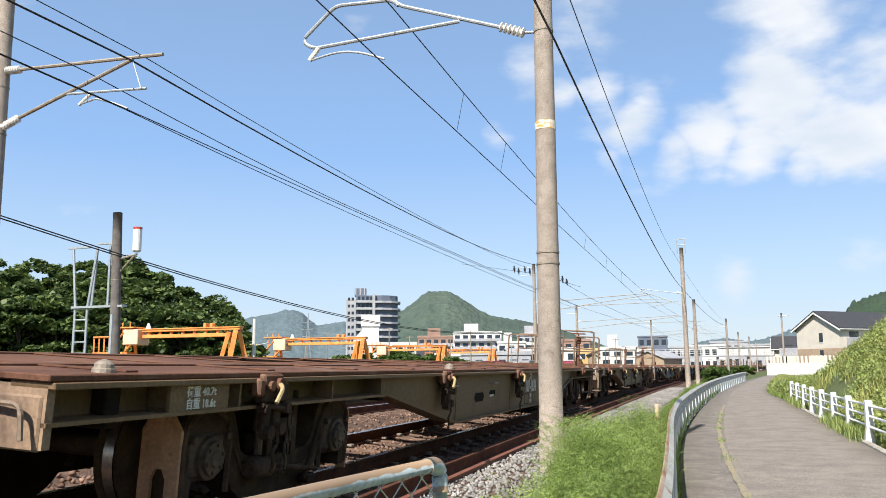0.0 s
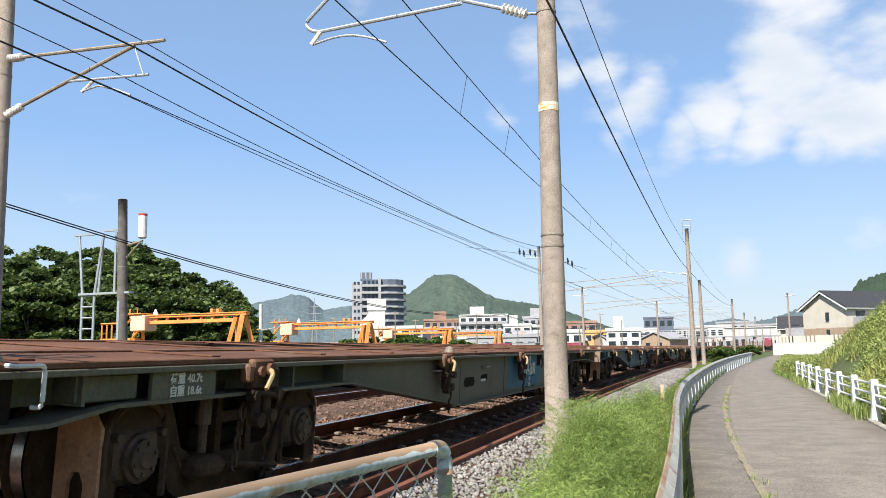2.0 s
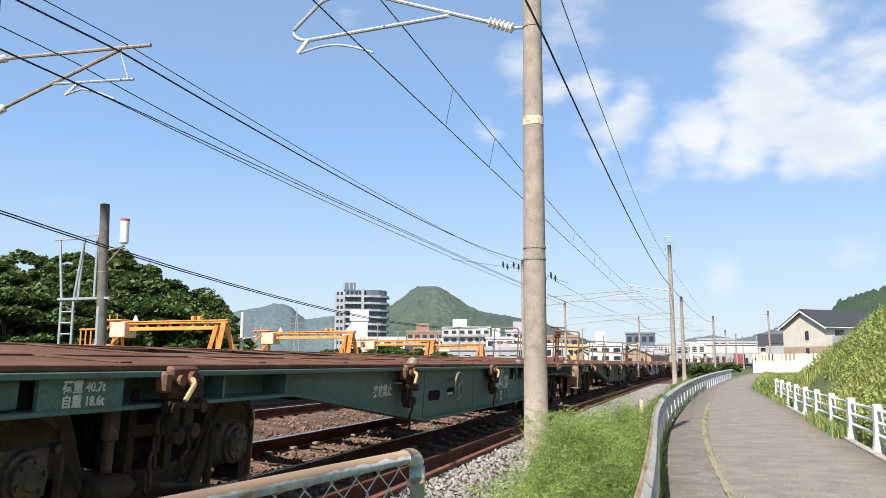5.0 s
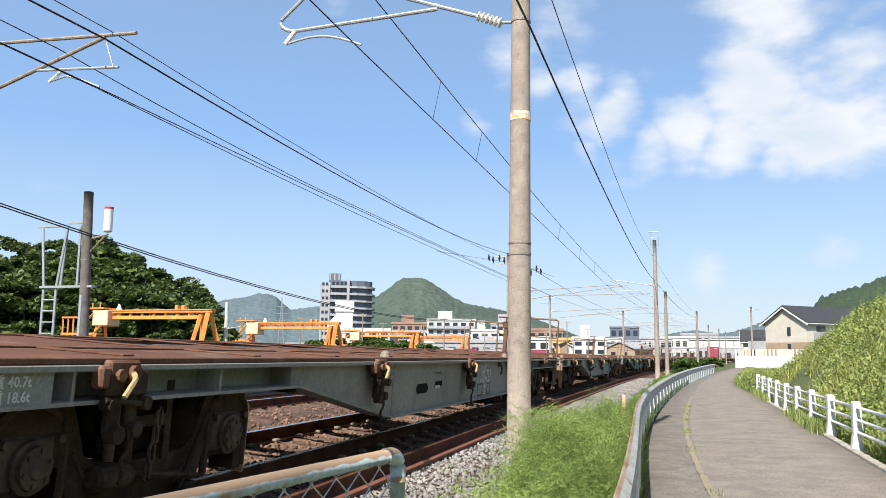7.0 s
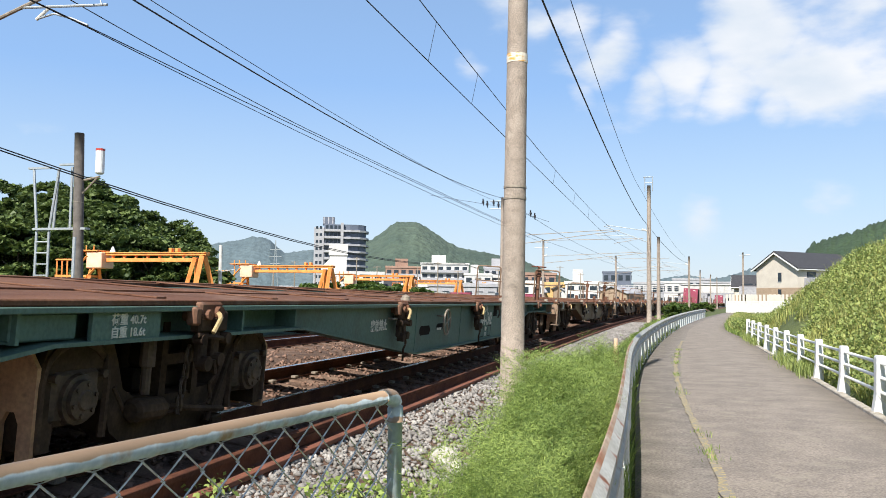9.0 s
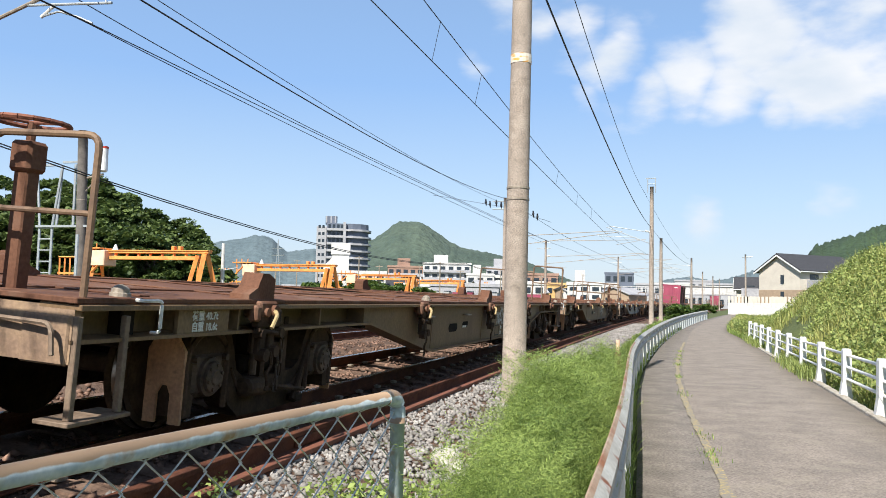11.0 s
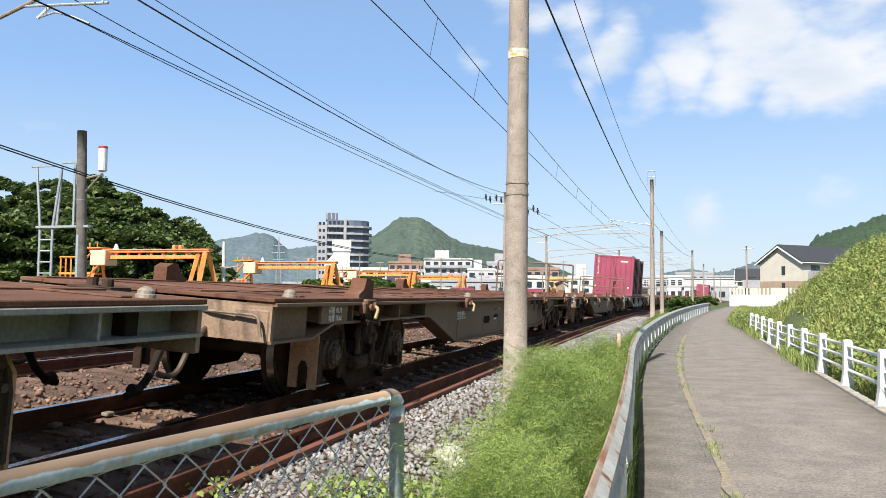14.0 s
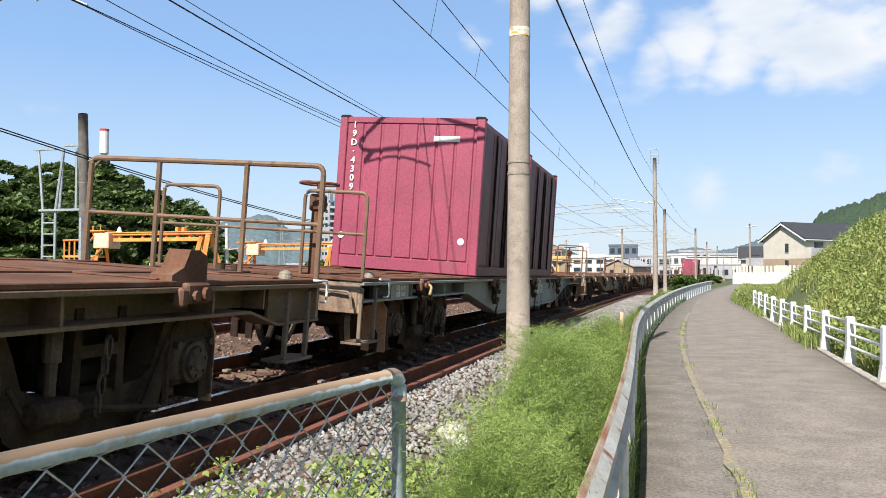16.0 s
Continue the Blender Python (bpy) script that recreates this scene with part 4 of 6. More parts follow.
    if number == "107-152":
        for y0 in (7.25, 7.55, 7.85):
            bm = prism(B(), [(y0, .50), (y0 + .09, .50), (y0 + .22, .74), (y0 + .10, .74)], 0, NEAR - .0745, NEAR - .072)
            part("logo_mark", bm, M_TEXT, w)
    if stencil:
        words("lettering", "突放禁止", .13, M_TEXT, w, face @ Matrix.Translation((6.6, .68, .003)))
    ye = WAGON - BODY - .06
    if rails[1] and kind == "107":
        rail_part(w, [(NEAR - .03, ye, .98), (NEAR - .03, ye, 1.98), (.36, ye, 1.98), (.36, ye, .98)], .022)
        rail_part(w, [(NEAR - .03, ye, 1.50), (.36, ye, 1.50)], .016, "mid_rail")
        rail_part(w, [(.36, ye, 1.80), (-NEAR + .03, ye, 1.80), (-NEAR + .03, ye, .98)], .020)
        rail_part(w, [(-.42, ye, .98), (-.42, ye, 1.79)], .020, "post")
        put(WM["brakestand"], w, Matrix.Translation((-.15, ye - .25, 0)))
        put(WM["brakewheel"], w, Matrix.Translation((-.15, ye - .25, 1.95)))
    elif rails[1]:
        rail_part(w, [(NEAR - .03, ye, .98), (NEAR - .03, ye, 1.98), (-NEAR + .03, ye, 1.98), (-NEAR + .03, ye, .98)], .025)
        rail_part(w, [(NEAR - .03, ye, 1.47), (-NEAR + .03, ye, 1.47)], .018, "mid_rail")
        for x in (.45, -.45):
            rail_part(w, [(x, ye, .98), (x, ye, 1.96)], .025, "post")
    if rails[0]:
        yf = BODY + .06
        for s in (1, -1):
            rail_part(w, [(s * (NEAR - .03), yf, .98), (s * (NEAR - .03), yf, 1.86), (s * .50, yf, 1.86), (s * .50, yf, .98)], .02)
        rail_part(w, [(NEAR - .03, yf, 1.44), (-NEAR + .03, yf, 1.44)], .016, "mid_rail")
        put(WM["brakestand"], w, Matrix.Translation((.56, .78, 0)))
        put(WM["brakewheel"], w, Matrix.Translation((.56, .78, 1.95)))
    return w


def container(front, number):
    """A twelve-foot box, front lower edge at y = 0, standing on z = 0."""
    c = thing("freight_container", "crimson ribbed steel freight container standing on a flat wagon", "container", "containers on the train")
    L, H, W2 = 3.72, 2.46, 1.225
    bm = B()
    box(bm, (-W2 + .03, .03, .10), (W2 - .03, L - .03, H - .02), .01)
    part("body", bm, M_CONTAINER, c)
    for y in (0, L):
        for x in (-1, 1):
            bm = B()
            y0 = y if y == 0 else y - .12
            box(bm, (x * W2 - (.13 if x > 0 else 0), y0, 0), (x * W2 + (.13 if x < 0 else 0), y0 + .12, H), .012)
            part("corner_post", bm, M_CONTAINER, c)
            bm = B()
            box(bm, (x * W2 - (.17 if x > 0 else -.0), y0 - .003, H - .03), (x * W2 + (.17 if x < 0 else 0.0), y0 + .15, H + .03), .02)
            part("corner_casting", bm, M_BLACK, c)
        bm = B()
        y0 = .0 if y == 0 else y - .10
        box(bm, (-W2 + .13, y0 + .005, 0), (W2 - .13, y0 + .10, .20), .01)
        part("bottom_beam", bm, M_CONTAINER, c)
        bm = B()
        box(bm, (-W2 + .13, y0 + .005, H - .10), (W2 - .13, y0 + .10, H), .01)
        part("top_beam", bm, M_CONTAINER, c)
    n = 7
    for i in range(n):
        x0 = -W2 + .14 + i * (2 * W2 - .28) / n
        x1 = x0 + (2 * W2 - .28) / n - .035
        for y0, y1 in ((.008, .035), (L - .035, L - .008)):
            bm = B()
            box(bm, (x0, y0, .21), (x1, y1, H - .11), .012)
            part("end_panel", bm, M_CONTAINER, c)
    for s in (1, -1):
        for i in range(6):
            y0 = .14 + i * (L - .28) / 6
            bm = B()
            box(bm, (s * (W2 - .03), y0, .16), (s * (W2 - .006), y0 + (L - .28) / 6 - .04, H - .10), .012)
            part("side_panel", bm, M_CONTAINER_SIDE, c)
        for y in (.9, 1.75, 1.95, 2.85):
            bm = B()
            tube(bm, [(s * (W2 + .012), y, .15), (s * (W2 + .012), y, H - .12)], .018, 6)
            part("lock_rod", bm, M_BLACK, c)
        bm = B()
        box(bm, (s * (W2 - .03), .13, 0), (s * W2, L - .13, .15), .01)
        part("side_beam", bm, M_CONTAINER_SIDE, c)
    for x in (-1.08, .95):
        bm = B()
        tube(bm, [(x, .004, .52), (x, -.004, .52)], .055, 14)
        part("round_mark", bm, M_TEXT, c)
    face = Matrix.Rotation(radians(90), 4, "X")
    for i, ch in enumerate("19D·4309"):
        words("lettering", ch, .15, M_TEXT, c, face @ Matrix.Translation((-W2 + .27, 2.28 - i * .145, -.006 + .012)))
    bm = B()
    box(bm, (.40, -.003, 2.08), (.83, .003, 2.17))
    part("logo_mark", bm, M_TEXT, c)
    c.matrix_basis = front
    return c


def run(t):
    """Metres the train has gone at t seconds; it slows a little."""
    return 20.966 * t - 0.052 * t * t


# the couplers stretch and close up a little: metres by which the train lags or leads
SLACK = ((0, 2, 5, 7.5, 8.5, 9.2, 11.3, 12, 13, 15, 16), (-.20, -.05, -.08, .0, -.14, -.22, .24, .26, .18, .12, -.04))


def front_at(t, j):
    """Place along the line of the front coupler of the wagon j places ahead of the first loaded one."""
    return FRONT_16 + run(16.0) - run(t) - WAGON * j + float(np.interp(t, *SLACK))


FRONT_16 = 7.0
LABELS = {
    "brown": "olive-brown weathered container flat wagon with white numbers",
    "grey": "faded grey container flat wagon with rust stains",
    "teal": "dull teal container flat wagon with white numbers",
    "green": "grey-green container flat wagon with rusty deck",
    "olive": "dark olive container flat wagon with grimy bogies",
    "dark": "dark brown rusted container flat wagon with end handrails",
}
# place in the train: paint, end rails, deck stops, number, blue panel, side wheel, stencil
WAGONS = {
    17: ("brown", (False, False), False, "107-1716", False, False, False), 16: ("brown", (False, True), False, "107-1834", False, False, False), 15: ("brown", (True, True), False, "107-1551", False, False, False),
    14: ("olive", (True, False), False, "104-2690", True, False, False), 13: ("teal", (False, False), False, "104-2608", False, False, False), 12: ("olive", (False, False), False, "104-1788", False, True, False),
    11: ("green", (False, False), False, "104-1120", False, True, True), 10: ("olive", (True, True), False, "104-884", False, False, False), 9: ("grey", (True, True), False, "107-727", False, False, False),
    8: ("grey", (False, True), False, "107-1695", False, False, False), 7: ("green", (False, False), False, "104-1342", False, True, True), 6: ("brown", (True, True), False, "107-902", False, False, False),
    5: ("brown", (True, True), True, "107-1188", False, False, False), 4: ("brown", (False, True), True, "106-63", False, False, False), 3: ("grey", (True, False), True, "107-152", False, False, False),
    2: ("dark", (False, True), True, "106-20", False, False, True), 1: ("dark", (False, True), True, "106-255", False, False, True), 0: ("grey", (True, True), False, "107-731", False, False, False),
    -1: ("brown", (True, True), False, "107-44", False, False, False), -2: ("brown", (False, False), False, "104-512", False, False, False), -3: ("olive", (False, False), False, "104-77", False, False, False),
    -4: ("brown", (True, True), False, "107-310", False, False, False), -5: ("dark", (True, True), False, "106-19", False, False, False), -6: ("brown", (True, True), False, "107-5", False, False, False), -7: ("grey", (True, True), False, "107-61", False, False, False),
}
# the next blocks of the file fill this: moving thing, wagon place, shift along the wagon
MOVING = []
for j, (paint, rails, stops, number, patch, sidewheel, stencil) in WAGONS.items():
    lab = LABELS[paint] if not patch else "dark olive container flat wagon with a fresh blue panel"
    MOVING.append((wagon(paint, rails, stops, number, patch, sidewheel, stencil, lab), j, 0.0, 0.0))
for j, y in ((0, 5.15), (0, 9.2), (-6, 4.9)):
    MOVING.append((container(Matrix(), "19D"), j, y, 1.014))


def key_train():
    for ob, j, dy, dz in MOVING:
        rows = []
        for k in range(33):
            mid = front_at(k / 2, j) + WAGON / 2
            rows.append((k / 2, track_pose(mid) @ Matrix.Translation((0, dy - WAGON / 2, dz))))
        walk(ob, rows)


# ---- line poles and overhead wires ----
def concrete_pole(name, base, lean, height, r0, r1, label, band=None, rings=(), group="line poles", mat=None):
    """A tapered spun-concrete pole; lean: sideways metres at its top."""
    p = thing(name, label, "utility pole", group, Matrix.Translation(base))
    top = Vector((lean[0], lean[1], height))
    n = 8
    bm = tube(B(), [top * (k / n) for k in range(n + 1)], [r0 + (r1 - r0) * k / n for k in range(n + 1)], 20)
    part("shaft", bm, mat or M_CONCRETE, p, smooth=True)
    for h in rings:
        r = r0 + (r1 - r0) * h / height
        c = top * (h / height)
        part("clamp_ring", tube(B(), [c - Vector((0, 0, .012)), c + Vector((0, 0, .012))], r + .008, 20), M_GALV_BROWN, p)
    if band:
        r = r0 + (r1 - r0) * band / height
        c = top * (band / height)
        part("reflective_band", tube(B(), [c - Vector((0, 0, .055)), c + Vector((0, 0, .055))], r + .005, 20), M_BAND, p, "worn white and orange band")
    return p


M_BAND = material("worn_band", (0.72, 0.68, 0.60), (0.60, 0.52, 0.40), 0.6, scale=6, bump=0.05, stain=(0.62, 0.32, 0.06), stain_at=(0.50, 0.60), stretch=(1, 1, 3))


def insulator(bm, a, b, r=0.07, n=6):
    a, b = Vector(a), Vector(b)
    pts, rr = [], []
    for k in range(n):
        for f, q in ((.05, .45), (.35, 1.0), (.6, .95), (.9, .45)):
            pts.append(a.lerp(b, (k + f) / n))
            rr.append(r * q)
    return tube(bm, pts, rr, 12)


def near_bracket(parent, P, mat, s=1.0):
    """Tubular cantilever; P maps (metres left of the pole, height) to a place."""
    def bar(name, pts, r, m=mat, bend=.12):
        return part(name, tube(B(), bent([P(*q) for q in pts], bend), r, 8), m, parent)
    bar("main_tube", [(.57, 5.85), (2.0, 6.37), (2.06, 6.46), (2.94, 6.50), (3.45, 6.05), (3.28, 5.91), (1.13, 6.01)], .027)
    part("insulator", insulator(B(), P(.24, 5.72), P(.58, 5.86)), M_PORCELAIN, parent, "white ribbed porcelain insulator")
    bar("link", [(.0, 5.71), (.26, 5.73)], .02, M_GALV)
    bar("drop_clamp", [(1.13, 6.09), (1.13, 5.99)], .018, M_GALV, .01)
    bar("steady_clamp", [(3.18, 5.91), (3.32, 5.74)], .035, M_PORCELAIN, .01)
    bar("steady_arm", [(3.30, 5.74), (2.9, 5.82), (2.55, 5.77), (2.19, 5.62)], .016, M_GALV, .2)


# main pole beside the path
MAIN = Vector((-1.72, 9.7, 0.05))
mp = concrete_pole("concrete_pole", MAIN, (0.10, 0.0), 12.5, .150, .085, "tall tapered grey concrete pole with a worn orange band", 4.45, (2.84, 2.70, 5.71))


def P_main(d, h):
    """d metres left of the pole's axis at height h above its foot."""
    return Vector((0.10 * h / 12.5 - d, 0, h))


near_bracket(mp, P_main, M_GALV)


def pole_row(s, off, base_z, height, label, bracket_side, m=M_GALV, crossbars=0, scale=1.0, r=(.15, .10)):
    x, y, h = line(s)
    p = concrete_pole("concrete_pole", Vector((x + off, y, base_z)), (0, 0), height, r[0], r[1], label, None, (height * .55,))
    if bracket_side:
        k = bracket_side
        d = abs(off)
        for a, b, rr in (((0, 5.75), (d * .98, 6.15), .025), ((0, 5.05), (d * 1.05, 6.1), .025), ((d * .35, 5.45), (d * 1.25, 5.55), .02), ((d * 1.2, 5.5), (d * 1.0, 5.22), .015)):
            part("bracket_tube", tube(B(), [(-k * a[0], 0, a[1]), (-k * b[0], 0, b[1])], rr, 6), m, p)
        part("insulator", insulator(B(), (-k * .1, 0, 5.77), (-k * .4, 0, 5.89), .06, 4), M_PORCELAIN, p)
    for c in range(crossbars):
        part("cross_bar", tube(B(), [(-.9, 0, height - .25 - .55 * c), (.5, 0, height - .25 - .55 * c)], .035, 6), M_GALV, p)
    return p


far_label = "slim grey concrete railway pole with tubular wire brackets beside the line"
p2 = pole_row(50.0, 2.57, .05, 8.55, far_label, 1, r=(.15, .11))
for x in (-.24, .22):
    part("top_upright", tube(B(), [(x, 0, 8.2), (x, 0, 9.1)], .03, 6), M_GALV, p2)
part("top_bar", tube(B(), [(-.34, 0, 9.07), (.26, 0, 9.07)], .03, 6), M_GALV, p2)
part("low_bar", tube(B(), [(-.24, 0, 8.72), (.22, 0, 8.72)], .025, 6), M_GALV, p2)
for s, off, h in ((60, 2.65, 6.2), (95, 3.6, 6.7), (140, 2.4, 6.9), (170, 2.6, 7.2), (200, 2.6, 7.6)):
    pole_row(s, off, .05, h, far_label, 1 if s in (95, 140) else 0)
for s, off, h in ((55, -7.67, 8.5), (80, -9.74, 7.4), (110, -6.65, 7.5)):
    pole_row(s, off, .2, h, far_label, -1, M_GALV_BROWN, crossbars=2)
hp = concrete_pole("concrete_pole", Vector((10.7, 110, 0.4)), (0, 0), 7.7, .13, .10, "grey concrete street pole with small fittings near the houses")
part("cross_bar", tube(B(), [(-.4, 0, 7.3), (.9, 0, 7.4)], .06, 6), M_GALV, hp)

# pole left of the second track, with lattice arms reaching over it
lp = concrete_pole("concrete_pole", Vector((-10.88, 10.04, .3)), (0, 0), 9.2, .16, .11, "concrete pole with weathered tubular wire brackets beyond the second track", None, (5.9, 5.1))


def far_bracket(parent, P):
    def bar(name, pts, r, m=M_GALV_BROWN, bend=.05):
        return part(name, tube(B(), bent([P(*q) for q in pts], bend) if len(pts) > 2 else [P(*q) for q in pts], r, 8), m, parent)
    bar("top_tube", [(.35, 6.17), (3.18, 6.07)], .03)
    bar("diagonal_tube", [(.40, 5.32), (2.62, 6.06)], .03)
    bar("registration_tube", [(1.36, 5.63), (2.90, 5.55)], .022, M_GALV)
    bar("steady_arm", [(1.65, 5.43), (1.95, 5.49), (2.3, 5.38), (2.57, 5.26)], .016, M_GALV)
    bar("steady_clamp", [(1.63, 5.42), (1.85, 5.58)], .025, M_PORCELAIN)
    bar("dropper", [(2.62, 6.04), (2.80, 5.56)], .010, M_GALV)
    part("insulator", insulator(B(), P(.10, 6.18), P(.40, 6.17), .07), M_PORCELAIN, parent, "white ribbed porcelain insulator")
    part("insulator", insulator(B(), P(.10, 5.20), P(.44, 5.33), .07), M_PORCELAIN, parent, "white ribbed porcelain insulator")


far_bracket(lp, lambda d, h: Vector((d, 0, h)))


def wire(name, pts, r, label, sag=0.0, n=14):
    """A hanging wire through the points, sagging between each two."""
    out = []
    for a, b in zip(pts, pts[1:]):
        a, b = Vector(a), Vector(b)
        for k in range(n):
            t = k / n
            out.append(a.lerp(b, t) - Vector((0, 0, sag * 4 * t * (1 - t))))
    out.append(Vector(pts[-1]))
    return tagged(part(name, tube(B(), out, r, 5), M_WIRE), label, "cable", "overhead wires")


def on_line(s, off, z):
    x, y, h = line(s, off)
    return (x, y, z)


CONTACT = "thin dark overhead contact wire above the track"
MESSENGER = "dark catenary wire carrying the contact wire"
# first track
wire("contact_wire", [(-4.1, -32, 5.65), (-3.90, 9.7, 5.63), (-3.10, 51, 5.64), on_line(95, .2, 5.6), on_line(150, 0, 5.6)], .009, CONTACT, .03)
wire("catenary_wire", [(-4.0, -32, 6.4), (-3.75, 9.7, 6.40), (-3.10, 51, 6.35), on_line(95, .2, 6.4), on_line(150, 0, 6.4)], .009, MESSENGER, .28)
for y in (13.1, 16.2, 22, 28, 34, 40):
    t = (y - 9.7) / 41.3
    wire("dropper_wire", [(-3.75 + .65 * t, y, 6.40 - .05 * t - 1.12 * t * (1 - t)), (-3.90 + .80 * t, y, 5.63)], .005, "short hanger wire between catenary and contact wire", 0, 2)
# second track
wire("contact_wire", [(-8.3, -32, 5.55), (-8.29, 10.04, 5.53), (-7.35, 55, 5.58), on_line(110, -3.8, 5.6), on_line(150, -3.9, 5.6)], .009, CONTACT, .10)
wire("contact_wire", [(-8.6, -20, 5.6), (-8.34, 10.04, 5.54), (-8.2, 24.4, 5.42), (-7.7, 55, 5.5)], .008, CONTACT, .04)
wire("catenary_wire", [(-11.5, -20, 7.5), (-9.1, 10.04, 6.24), (-8.8, 19.0, 5.87), (-7.4, 55, 5.62)], .009, MESSENGER, .05)
wire("feeder_wire", [(-8.4, -32, 6.7), (-8.26, 10.04, 6.33), (-10.36, 55, 8.62), (-5.79, 110, 7.3), (-2.5, 160, 6.4)], .016, "thick black feeder cable above the second track", .50)
wire("feeder_wire", [(-8.3, -32, 6.8), (-8.12, 10.04, 6.42), (-10.46, 55, 8.25)], .008, "thin black wire above the second track", .35)
# beside the pole
wire("feeder_wire", [(-2.0, -30, 6.0), (-1.53, 9.7, 5.62), (-.55, 50, 6.15), on_line(95, 3.5, 6.0)], .014, "thick black cable strung from pole to pole", .44)
wire("feeder_wire", [(-2.4, -30, 8.4), (-1.50, 9.7, 6.74), (-.95, 50, 8.3), on_line(95, 3.3, 6.6)], .008, "thin dark wire strung between pole tops", .48)
# wires across the yard on the left
for k, dz in enumerate((0, .085)):
    wire("feeder_wire", [(-20.9, -20, 10.8 + dz), (-20.6, 25.2, 5.77 + dz)], .024, "thick black cable coming down to the yard mast", .3)
    wire("feeder_wire", [(-20.6, 25.2, 5.77 + dz), (-20.2, 84, 5.32 + dz), (-16, 140, 5.6 + dz)], .024, "thick black cable sagging across the goods yard", 1.06)

# ---- yard pole with ladder and drum ----
yp = concrete_pole("wooden_mast", Vector((-20.6, 25, 0)), (-.25, 0), 7.5, .20, .17, "dark grey mast with a red-topped white drum on its arm", None, (4.9, 5.9), "yard masts", M_MAST)
part("side_arm", tube(B(), [(-.1, 0, 5.7), (.72, 0, 5.85)], .04, 6), M_GALV_BROWN, yp)
part("arm_brace", tube(B(), [(-.1, 0, 5.15), (.6, 0, 5.8)], .03, 6), M_GALV_BROWN, yp)
part("drum", tube(B(), [(.70, 0, 5.93), (.70, 0, 5.98), (.70, 0, 6.80)], [.10, .16, .16], 16), M_WHITE_PAINT, yp, "white drum")
part("drum_lid", tube(B(), [(.70, 0, 6.80), (.70, 0, 6.88)], .165, 16), M_RED, yp, "red lid ring")
part("conduit", tube(B(), [(-.12, -.18, .2), (-.12, -.18, 3.6)], .07, 8), M_GALV, yp)
lt = thing("lattice_mast", "galvanised steel ladder mast with a flared top platform", "mast", "yard masts", Matrix.Translation((-22.3, 25, 0)))
for x0, x1 in ((-.28, -.52), (.28, .62)):
    part("upright", tube(B(), [(x0, 0, 0), (x0, 0, 3.9), (x1, 0, 6.2)], .05, 6), M_GALV, lt)
for k in range(9):
    part("rung", tube(B(), [(-.28, 0, .5 + k * .42), (.28, 0, .5 + k * .42)], .03, 6), M_GALV, lt)
part("upright", tube(B(), [(.2, .3, 3.9), (.35, .3, 6.2)], .05, 6), M_GALV, lt)
part("upright", tube(B(), [(.95, .3, 3.9), (.95, .3, 6.3)], .05, 6), M_GALV, lt)
part("platform", box(B(), (-.4, -.1, 3.88), (2.0, .1, 3.96)), M_GALV, lt)
part("top_bar", box(B(), (-.75, -.05, 6.2), (.25, .05, 6.27)), M_GALV, lt)
part("top_bar", box(B(), (.65, -.05, 6.3), (1.4, .05, 6.37)), M_GALV, lt)


# ---- guard rail along the path ----
def guard_pose(y):
    a = math.atan((guard_x(y + .5) - guard_x(y - .5)))
    return Matrix.Translation((guard_x(y), y, path_z(y))) @ Matrix.Rotation(-a, 4, "Z")


gr = thing("guard_rail", "old white-painted steel guard rail with rusted top edge", "guard rail")
prof = [(.0, .755), (.012, .765), (.03, .745), (.075, .70), (.075, .655), (.02, .615), (.02, .565), (.075, .525), (.075, .48), (.03, .435), (.01, .42), (.0, .425), (.055, .485), (.055, .52), (.0, .56), (.0, .62), (.055, .66), (.055, .695)]
seg = [2.0 * k for k in range(-2, 38)]
for y0 in seg:
    bm = B()
    sweep(bm, prof, guard_pose, [y0 + .5 * k for k in range(5)])
    for f in bm.faces:
        c = f.calc_center_median()
        f.material_index = 1 if c.z > .742 and noise.noise(Vector((0, y0 * .37, 4))) > -.25 and y0 < 16 else 0
    part("beam", bm, [M_GUARD, M_GUARD_RUST], gr, "rust-edged white beam" if y0 < 16 else "")
post = B()
tube(post, [(.02, 0, -.2), (.02, 0, .50)], .065, 12)
box(post, (-.01, -.05, .44), (.05, .05, .64), .01)
post_mesh = mesh_of("post", post, M_WHITE_PAINT)
for k in range(-2, 38):
    y = 2.0 * k + 1.0
    put(post_mesh, gr, guard_pose(y), "post")
bm = B()
for lo, hi in ((.02, .20), (.20, .42)):
    tube(bm, [(0, 0, lo), (0, 0, hi)], .05, 8)
orange_post = thing("marker_post", "short orange and rust-red marker post in the weeds", "marker post", "", Matrix.Translation((-.66, 13.4, 0)))
part("stake", tube(B(), [(0, 0, -.1), (0, 0, .70)], .05, 8), M_RUST_RED, orange_post)
part("sleeve", tube(B(), [(0, 0, .70), (0, 0, .90)], .032, 8), M_ORANGE_PALE, orange_post)

# ---- white concrete fence ----
wf = thing("path_fence", "white-painted concrete fence with three round rails beside the path", "fence")
FENCE_Y = [35.7 - 2.6 * k for k in range(16)]


bm = B()
prism(bm, [(-.14, -.15), (.07, -.15), (.06, .78), (.045, .81), (-.05, .81), (-.065, .78), (-.075, .28)], 1, -.075, .075)
fp = mesh_of("post", bm, M_WHITE_PAINT)
for y in FENCE_Y:
    put(fp, wf, Matrix.Translation((wf_x(y), y, path_z(y))), "post")
for ya, yb in zip(FENCE_Y, FENCE_Y[1:]):
    for z in (.31, .51, .71):
        part("rail", tube(B(), [(wf_x(yb), yb, z + path_z(yb)), (wf_x(ya), ya, z + path_z(ya))], .027, 8), M_WHITE_PAINT, wf, smooth=True)

